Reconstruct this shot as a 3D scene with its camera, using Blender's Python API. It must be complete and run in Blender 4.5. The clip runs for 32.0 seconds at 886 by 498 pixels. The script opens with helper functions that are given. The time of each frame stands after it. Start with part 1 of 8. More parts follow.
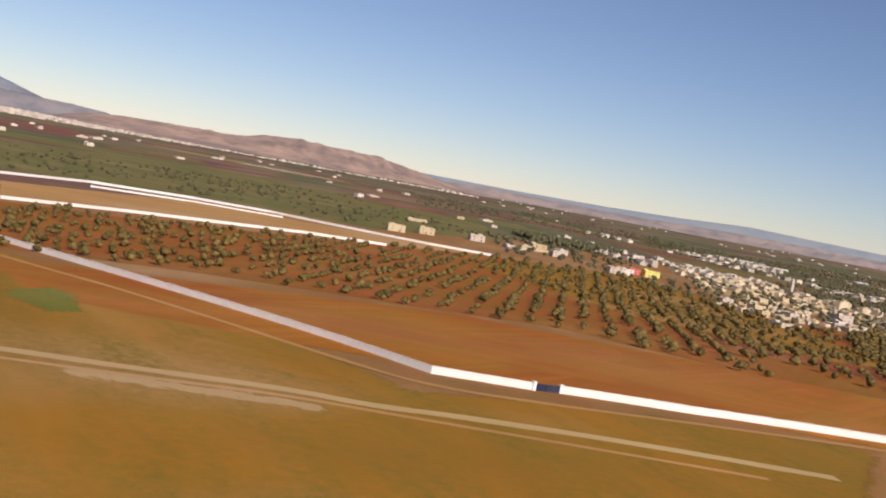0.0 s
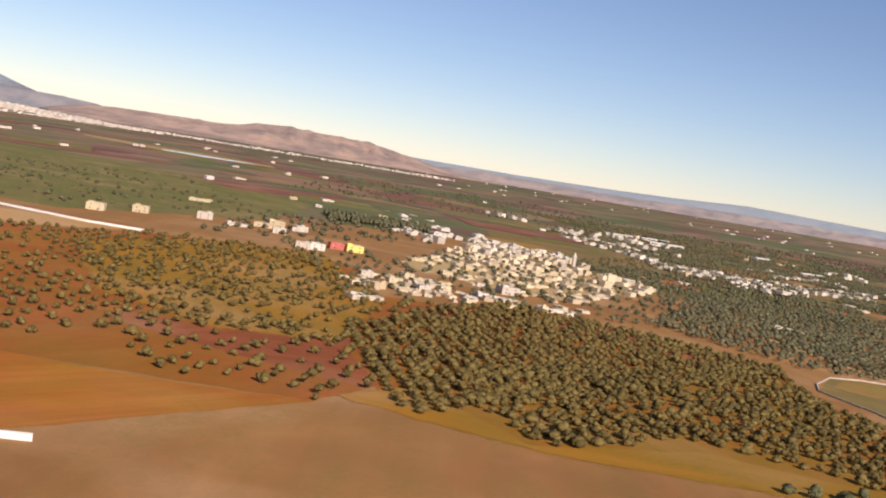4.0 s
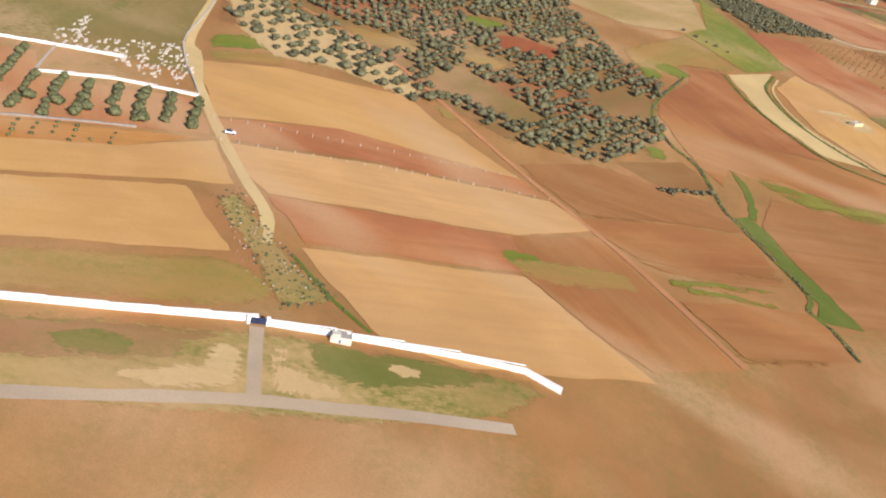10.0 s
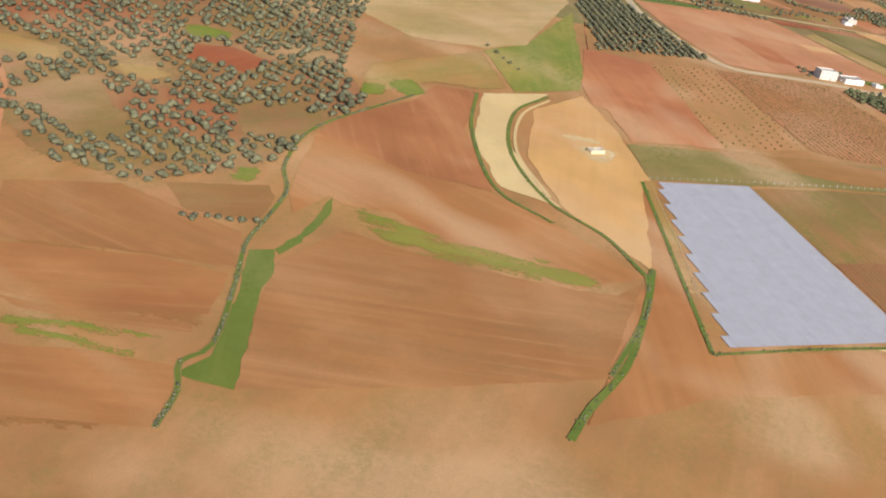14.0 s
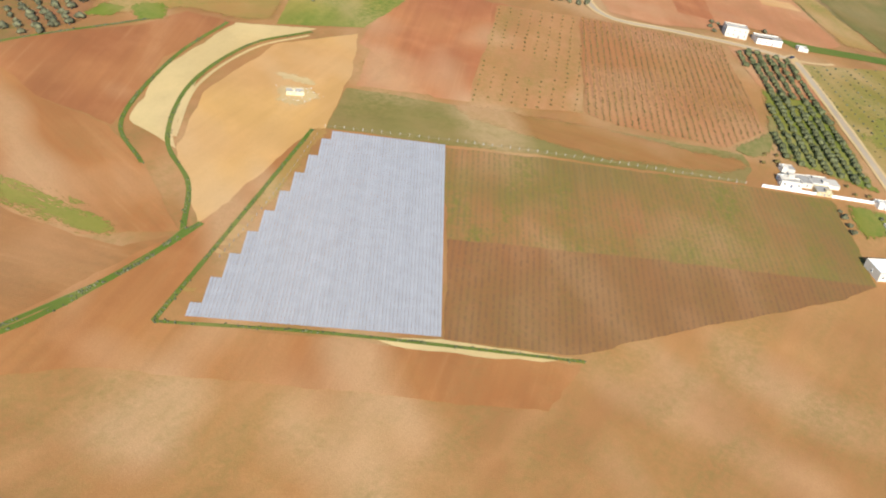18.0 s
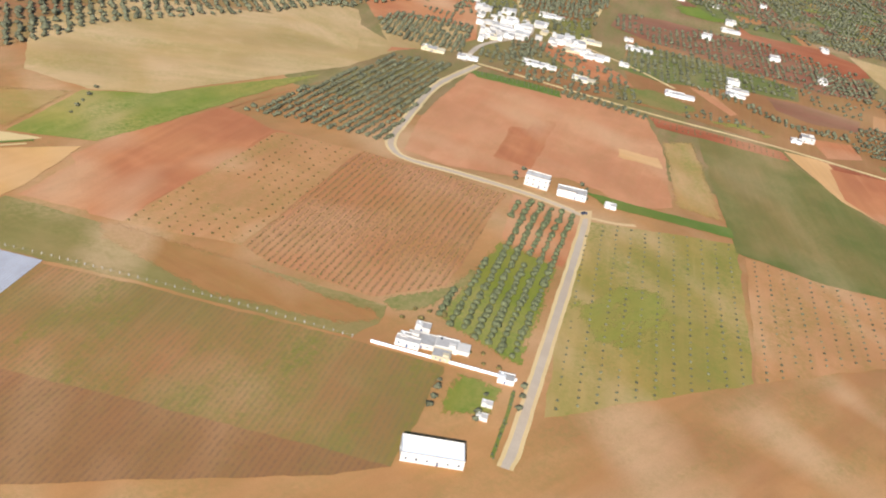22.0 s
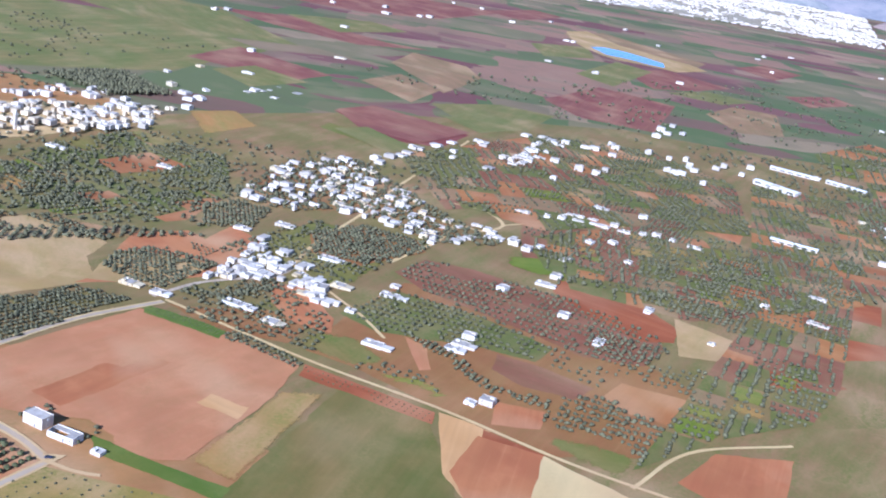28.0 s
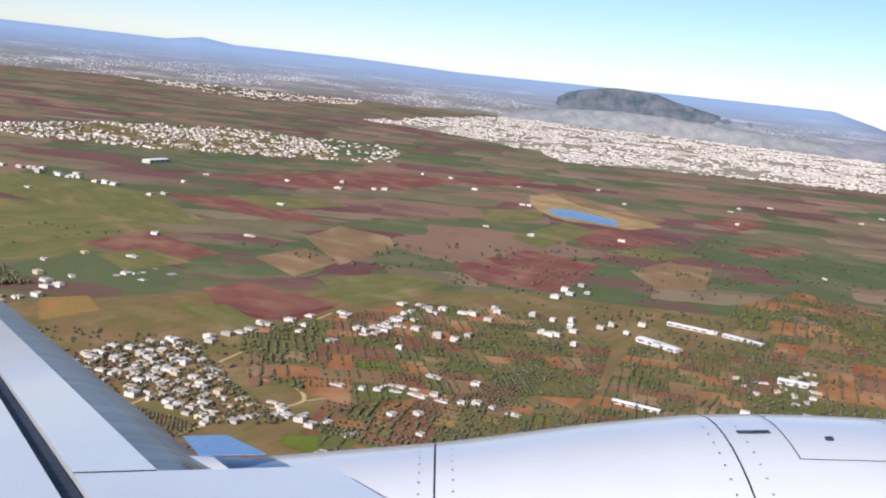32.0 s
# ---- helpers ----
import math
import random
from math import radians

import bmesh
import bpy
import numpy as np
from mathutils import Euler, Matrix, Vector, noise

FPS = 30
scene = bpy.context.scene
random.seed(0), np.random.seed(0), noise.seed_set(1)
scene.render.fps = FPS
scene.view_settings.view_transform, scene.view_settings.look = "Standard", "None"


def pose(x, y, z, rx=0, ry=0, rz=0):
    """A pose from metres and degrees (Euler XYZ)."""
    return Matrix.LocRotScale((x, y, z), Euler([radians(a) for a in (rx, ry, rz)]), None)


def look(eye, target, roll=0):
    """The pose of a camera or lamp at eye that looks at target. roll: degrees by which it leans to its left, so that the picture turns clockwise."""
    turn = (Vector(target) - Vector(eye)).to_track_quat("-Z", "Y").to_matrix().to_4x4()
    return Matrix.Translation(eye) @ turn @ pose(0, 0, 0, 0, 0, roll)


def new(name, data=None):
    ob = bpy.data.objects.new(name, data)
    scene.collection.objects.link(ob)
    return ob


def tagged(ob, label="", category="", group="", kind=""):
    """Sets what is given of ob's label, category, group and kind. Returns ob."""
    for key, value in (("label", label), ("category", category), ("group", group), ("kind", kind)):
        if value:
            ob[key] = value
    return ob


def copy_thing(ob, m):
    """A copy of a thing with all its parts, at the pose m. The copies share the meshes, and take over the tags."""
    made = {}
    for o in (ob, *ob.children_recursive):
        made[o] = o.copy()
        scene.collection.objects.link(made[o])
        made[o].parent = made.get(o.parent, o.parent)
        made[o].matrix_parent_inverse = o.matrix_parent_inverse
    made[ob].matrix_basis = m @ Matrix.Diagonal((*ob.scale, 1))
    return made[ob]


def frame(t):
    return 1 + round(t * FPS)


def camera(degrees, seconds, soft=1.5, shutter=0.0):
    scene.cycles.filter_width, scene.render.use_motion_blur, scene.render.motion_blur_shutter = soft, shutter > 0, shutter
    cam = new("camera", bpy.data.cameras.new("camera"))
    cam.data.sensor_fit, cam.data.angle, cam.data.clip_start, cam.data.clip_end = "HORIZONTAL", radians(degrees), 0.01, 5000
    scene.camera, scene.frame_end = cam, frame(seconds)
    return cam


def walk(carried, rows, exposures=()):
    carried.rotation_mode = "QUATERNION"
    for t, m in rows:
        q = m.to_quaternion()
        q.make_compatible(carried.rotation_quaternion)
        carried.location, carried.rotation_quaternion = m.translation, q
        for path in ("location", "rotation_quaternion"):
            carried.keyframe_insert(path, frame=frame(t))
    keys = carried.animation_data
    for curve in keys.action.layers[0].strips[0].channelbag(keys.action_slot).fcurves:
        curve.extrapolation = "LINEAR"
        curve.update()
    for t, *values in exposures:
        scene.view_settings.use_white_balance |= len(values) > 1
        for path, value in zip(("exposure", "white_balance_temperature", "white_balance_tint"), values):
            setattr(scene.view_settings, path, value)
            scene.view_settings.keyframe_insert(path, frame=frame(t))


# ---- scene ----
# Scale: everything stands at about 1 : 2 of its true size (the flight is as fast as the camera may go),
# so a storey is 1.5 high, an olive tree about 2.3, a car 2.2 long.
cam = camera(42.81, 32.0, soft=2.0)
PATH = [
    (0.0, pose(0.00, 0.00, 28.11, 86.538, -10.508, 0.000)),
    (0.5, pose(18.81, 1.81, 30.76, 87.873, -9.984, 0.116)),
    (1.0, pose(37.63, 3.74, 33.36, 87.614, -9.819, 0.211)),
    (1.5, pose(56.47, 5.80, 35.90, 87.683, -10.347, 0.325)),
    (2.0, pose(75.31, 8.00, 38.38, 87.577, -10.384, 0.394)),
    (2.5, pose(94.11, 10.34, 40.83, 86.947, -10.405, 0.439)),
    (3.0, pose(112.86, 12.81, 43.28, 86.437, -10.089, 0.919)),
    (3.5, pose(131.52, 15.43, 45.74, 85.996, -9.668, 1.437)),
    (4.0, pose(150.11, 18.22, 48.26, 85.569, -9.378, 1.599)),
    (4.5, pose(168.62, 21.23, 50.84, 85.104, -9.453, 1.010)),
    (5.0, pose(187.03, 24.50, 53.51, 84.548, -10.127, -0.724)),
    (5.5, pose(205.34, 28.10, 56.27, 85.255, -10.054, -0.577)),
    (6.0, pose(223.55, 32.04, 59.12, 84.756, -10.195, -3.143)),
    (6.5, pose(241.68, 36.28, 62.06, 84.044, -10.309, -3.511)),
    (7.0, pose(259.79, 40.73, 65.04, 83.324, -11.691, -3.258)),
    (7.5, pose(277.98, 45.24, 67.97, 78.968, -12.455, -2.299)),
    (8.0, pose(296.32, 49.67, 70.77, 75.505, -13.099, -1.172)),
    (8.5, pose(314.79, 54.02, 73.39, 71.955, -13.925, -0.951)),
    (9.0, pose(333.33, 58.40, 75.84, 69.338, -14.396, 0.300)),
    (9.5, pose(351.85, 62.93, 78.08, 67.350, -14.606, 1.538)),
    (10.0, pose(370.29, 67.70, 80.16, 65.005, -14.036, 3.526)),
    (10.5, pose(388.57, 72.76, 82.15, 65.497, -11.797, 6.372)),
    (11.0, pose(406.64, 78.14, 84.17, 66.043, -12.171, 7.181)),
    (11.5, pose(424.45, 83.92, 86.35, 67.556, -13.564, 7.761)),
    (12.0, pose(442.01, 90.16, 88.76, 68.331, -15.355, 8.390)),
    (12.5, pose(459.35, 96.86, 91.42, 69.381, -16.318, 9.145)),
    (13.0, pose(476.51, 103.96, 94.25, 66.813, -14.574, 10.673)),
    (13.5, pose(493.53, 111.40, 97.17, 65.562, -12.375, 12.000)),
    (14.0, pose(510.45, 119.14, 100.12, 64.149, -12.057, 13.654)),
    (14.5, pose(527.25, 127.17, 103.04, 61.944, -12.414, 15.429)),
    (15.0, pose(543.96, 135.47, 105.91, 59.174, -12.350, 17.241)),
    (15.5, pose(560.55, 144.07, 108.72, 58.729, -12.193, 19.179)),
    (16.0, pose(576.99, 152.98, 111.49, 58.260, -11.982, 21.075)),
    (16.5, pose(593.27, 162.24, 114.19, 57.867, -11.740, 22.916)),
    (17.0, pose(609.35, 171.84, 116.84, 57.651, -11.489, 24.692)),
    (17.5, pose(625.19, 181.81, 119.42, 57.713, -11.251, 26.391)),
    (18.0, pose(640.75, 192.17, 121.95, 58.156, -11.046, 28.001)),
    (18.5, pose(655.99, 202.98, 124.44, 59.272, -11.184, 29.895)),
    (19.0, pose(670.91, 214.27, 126.94, 60.026, -11.077, 31.915)),
    (19.5, pose(685.52, 226.03, 129.49, 60.759, -11.374, 33.596)),
    (20.0, pose(699.84, 238.23, 132.13, 60.700, -11.601, 35.025)),
    (20.5, pose(713.88, 250.81, 134.87, 60.502, -11.645, 36.388)),
    (21.0, pose(727.60, 263.72, 137.71, 60.672, -11.762, 37.778)),
    (21.5, pose(740.93, 276.99, 140.61, 61.318, -11.462, 39.068)),
    (22.0, pose(753.83, 290.60, 143.52, 62.220, -10.897, 41.545)),
    (22.5, pose(766.31, 304.55, 146.40, 62.772, -11.179, 43.337)),
    (23.0, pose(778.41, 318.80, 149.20, 62.641, -11.373, 44.987)),
    (23.5, pose(790.20, 333.34, 151.91, 63.010, -11.821, 46.307)),
    (24.0, pose(801.71, 348.16, 154.51, 63.108, -11.821, 47.791)),
    (24.5, pose(812.98, 363.19, 157.02, 63.519, -11.799, 49.276)),
    (25.0, pose(824.01, 378.41, 159.41, 63.995, -11.656, 50.442)),
    (25.5, pose(834.82, 393.81, 161.71, 64.643, -11.429, 51.355)),
    (26.0, pose(845.38, 409.38, 163.94, 65.572, -11.159, 52.082)),
    (26.5, pose(855.65, 425.14, 166.13, 66.887, -10.886, 52.687)),
    (27.0, pose(865.61, 441.08, 168.30, 68.696, -10.649, 53.238)),
    (27.5, pose(875.26, 457.20, 170.48, 70.555, -10.256, 53.903)),
    (28.0, pose(884.59, 473.48, 172.69, 72.407, -9.690, 54.512)),
    (28.5, pose(893.62, 489.90, 174.93, 73.974, -8.739, 55.027)),
    (29.0, pose(902.35, 506.46, 177.19, 75.999, -8.135, 55.437)),
    (29.5, pose(910.83, 523.15, 179.49, 78.227, -7.348, 55.746)),
    (30.0, pose(919.12, 539.95, 181.78, 80.050, -6.956, 56.105)),
    (30.5, pose(927.29, 556.84, 184.02, 80.832, -6.681, 56.393)),
    (31.0, pose(935.42, 573.79, 186.17, 80.806, -6.390, 57.104)),
    (31.5, pose(943.55, 590.76, 188.20, 79.803, -5.939, 57.130)),
    (32.0, pose(951.69, 607.76, 190.11, 80.556, -6.062, 57.175)),
]
walk(cam, PATH, [(0.0, 0.15, 6300, 24), (4.5, 0.45, 6400, 24), (7.0, 0.66, 6500, 23), (8.0, 0.75, 5850, 15), (9.0, 0.9, 5800, 16), (13.0, 0.95, 5650, 14), (14.0, 0.95, 5650, 14), (15.0, 1.0, 5650, 9), (19.0, 1.12, 5550, 8),
                 (21.0, 1.1, 5450, 11), (23.0, 1.08, 5200, 14), (27.0, 1.1, 4600, 21), (28.5, 1.0, 4450, 20), (29.2, 0.9, 4500, 19), (30.0, 0.55, 5150, 19), (32.0, 0.55, 5350, 19)])

# ---- light ----
SUN_EL, SUN_AZ = radians(29.4), radians(-60.4)
world = bpy.data.worlds.new("sky")
scene.world = world
world.use_nodes = True
wn, wl = world.node_tree.nodes, world.node_tree.links
sky = wn.new("ShaderNodeTexSky")
sky.sky_type, sky.sun_disc = "NISHITA", False
sky.sun_elevation, sky.sun_rotation = SUN_EL, radians(90) - SUN_AZ
sky.altitude, sky.air_density, sky.dust_density, sky.ozone_density = 1500, 1.0, 0.0, 2.6
wn["Background"].inputs["Strength"].default_value = 0.067
wl.new(sky.outputs[0], wn["Background"].inputs["Color"])
sun = new("sun", bpy.data.lights.new("sun", "SUN"))
sun.data.energy, sun.data.angle, sun.data.color = 4.15, radians(0.53), (1.0, 0.93, 0.82)
sd = Vector((math.cos(SUN_EL) * math.cos(SUN_AZ), math.cos(SUN_EL) * math.sin(SUN_AZ), math.sin(SUN_EL)))
sun.matrix_world = look((sd * 900)[:], (0, 0, 0))

# ---- materials ----
rng = random.Random(7)


class Nodes:
    """A small builder for node materials."""

    def __init__(self, name, rough=0.9, metal=0.0):
        self.m = bpy.data.materials.new(name)
        self.m.use_nodes = True
        self.t = self.m.node_tree
        self.b = self.t.nodes["Principled BSDF"]
        self.b.inputs["Roughness"].default_value = rough
        self.b.inputs["Metallic"].default_value = metal
        self.b.inputs["Specular IOR Level"].default_value = 0.2

    def n(self, kind, **kw):
        node = self.t.nodes.new("ShaderNode" + kind)
        for k, v in kw.items():
            node.inputs[k].default_value = v
        return node

    def link(self, a, b):
        self.t.links.new(a, b)

    def coords(self, scale=(1, 1, 1), world_space=False):
        g = self.n("NewGeometry").outputs["Position"] if world_space else self.n("TexCoord").outputs["Object"]
        mp = self.n("Mapping")
        mp.inputs["Scale"].default_value = scale
        self.link(g, mp.inputs["Vector"])
        return mp.outputs[0]

    def noise(self, vec, scale, detail=4, rough=0.6):
        nd = self.n("TexNoise", Scale=scale, Detail=detail, Roughness=rough)
        self.link(vec, nd.inputs["Vector"])
        return nd.outputs["Fac"]

    def ramp(self, fac, stops, steps=False):
        r = self.n("ValToRGB")
        r.color_ramp.interpolation = "CONSTANT" if steps else "LINEAR"
        e = r.color_ramp.elements
        while len(e) < len(stops):
            e.new(0.5)
        for el, (p, c) in zip(e, stops):
            el.position, el.color = p, (*c, 1)
        self.link(fac, r.inputs[0])
        return r.outputs[0]

    def span(self, fac, a, b, lo=0.0, hi=1.0):
        r = self.n("MapRange")
        for k, v in (("From Min", a), ("From Max", b), ("To Min", lo), ("To Max", hi)):
            r.inputs[k].default_value = v
        self.link(fac, r.inputs["Value"])
        return r.outputs[0]

    def mix(self, fac, a, b, mode="MIX"):
        m = self.n("Mix")
        m.data_type, m.blend_type = "RGBA", mode
        for sock, v in ((m.inputs[0], fac), (m.inputs[6], a), (m.inputs[7], b)):
            if isinstance(v, (tuple, float, int)):
                sock.default_value = (*v, 1) if isinstance(v, tuple) else v
            else:
                self.link(v, sock)
        return m.outputs[2]

    def math(self, op, a, b):
        m = self.n("Math")
        m.operation = op
        for sock, v in zip(m.inputs, (a, b)):
            if isinstance(v, (float, int)):
                sock.default_value = v
            else:
                self.link(v, sock)
        return m.outputs[0]

    def vary(self, col, amount=0.25, island=False):
        r = self.n("NewGeometry").outputs["Random Per Island"] if island else self.n("ObjectInfo").outputs["Random"]
        hv = self.n("HueSaturation")
        self.link(col, hv.inputs["Color"])
        self.link(self.span(r, 0, 1, 1 - amount, 1 + amount), hv.inputs["Value"])
        return hv.outputs[0]

    def bump(self, height, strength, dist):
        b = self.n("Bump", Strength=strength, Distance=dist)
        self.link(height, b.inputs["Height"])
        self.link(b.outputs[0], self.b.inputs["Normal"])

    def done(self, col):
        if isinstance(col, tuple):
            self.b.inputs["Base Color"].default_value = (*col, 1)
        else:
            self.link(col, self.b.inputs["Base Color"])
        return self.m


def vivid(c, s=1.24):
    m = sum(c) / 3
    return tuple(max(0.012, m + (v - m) * s) for v in c)


def soil(name, base, other, green=None, green_amount=0.0, furrow=0.5, rows=0.0, row_col=None, row_gap=1.3, bare=0.42, soft=False, thin=False):
    """Farm land: broad blotches, drill lines along the field's local x, fine clods, tufts of green."""
    base, other = vivid(base), vivid(other)
    green = green and vivid(green)
    k = Nodes(name, 0.95)
    co = k.coords()
    broad = k.noise(k.coords(world_space=True), 0.024, 2, 0.5)
    streak = k.noise(k.coords((0.008, 0.07, 1)), 1.0, 3, 0.55)
    mid = k.noise(co, 0.11, 3, 0.5)
    lines = k.noise(k.coords((0.007, 0.5, 1)), 1.0, 2)
    fine = k.noise(co, 3.0, 5, 0.7)
    bleach = k.noise(k.coords((0.017, 0.026, 1), True), 1.0, 1.5, 0.45)
    col = k.mix(k.span(broad, 0.38, 0.62), base, other)
    dark = tuple(c * 0.66 for c in base)
    pale = tuple(min(0.7, 0.6 * c * 1.5 + 0.4 * q) for c, q in zip(other, (0.54, 0.36, 0.18)))
    col = k.mix(k.math("MULTIPLY", k.span(streak, 0.52, 0.74), 0.3), col, pale)
    col = k.mix(k.math("MULTIPLY", k.span(streak, 0.48, 0.3), 0.28), col, dark)
    col = k.mix(k.math("MULTIPLY", k.span(lines, 0.45, 0.7), furrow * 0.55), col, dark)
    col = k.mix(k.math("MULTIPLY", k.span(lines, 0.40, 0.26), furrow * 0.5), col, pale)
    lite = tuple(min(1, c * 1.3 + 0.02) for c in other)
    col = k.mix(k.math("MULTIPLY", k.span(mid, 0.5, 0.76), 0.3), col, lite)
    col = k.mix(k.math("MULTIPLY", k.span(bleach, 0.5, 0.70), bare * 1.35), col, (0.60, 0.37, 0.17))
    col = k.mix(k.math("MULTIPLY", k.span(bleach, 0.46, 0.3), bare * 0.7), col, dark)
    if green:
        g = k.noise(k.coords((0.03, 0.11, 1)), 1.0, 4)
        tuft = k.math("MULTIPLY", k.span(g, 0.36, 0.66), k.span(k.noise(co, 0.7, 4, 0.7), 0.3, 0.62))
        col = k.mix(k.math("MULTIPLY", tuft, green_amount), col, green)
    if rows:
        w = k.n("TexWave", Scale=0.314 / row_gap, Distortion=1.1, Detail=3.0)
        w.inputs["Detail Scale"].default_value = 1.5
        w.bands_direction = "Y"
        k.link(co, w.inputs["Vector"])
        brk = k.noise(co, 0.9, 3)
        msk = k.math("MULTIPLY", k.span(w.outputs["Fac"], 0.45, 0.8), k.span(brk, 0.36, 0.62))
        col = k.mix(k.math("MULTIPLY", msk, rows), col, row_col)
    col = k.mix(k.span(fine, 0.3, 0.75, 0.0, 0.35), col, dark)
    k.bump(k.math("ADD", fine, lines), 0.5, 0.12)
    if soft:
        # grown-out margins: the cover thins out in tufts towards the field's edge
        at = k.n("Attribute")
        at.attribute_name = "inner"
        ragged = k.math("ADD", at.outputs["Fac"], k.math("MULTIPLY", k.math("ADD", k.noise(k.coords((0.5, 1.3, 1)), 1.0, 6, 0.75), -0.5), 1.9))
        mixer, clear = k.n("MixShader"), k.n("BsdfTransparent")
        cover = k.span(ragged, 0.36, 0.40)
        if thin:
            wisp = k.noise(k.coords((0.06, 0.25, 1)), 1.0, 5, 0.65)
            cover = k.math("MULTIPLY", k.span(k.math("ADD", at.outputs["Fac"], k.math("MULTIPLY", k.math("ADD", wisp, -0.5), 2.6)), 0.1, 1.1), 0.62)
            cover = k.span(k.math("ADD", cover, k.noise(k.coords((1.1, 2.6, 1)), 1.0, 4, 0.65)), 0.86, 0.92)
        k.link(cover, mixer.inputs[0])
        k.link(clear.outputs[0], mixer.inputs[1])
        k.link(k.b.outputs[0], mixer.inputs[2])
        k.link(mixer.outputs[0], k.t.nodes["Material Output"].inputs["Surface"])
        SOFT.add(name)
    return k.done(col)


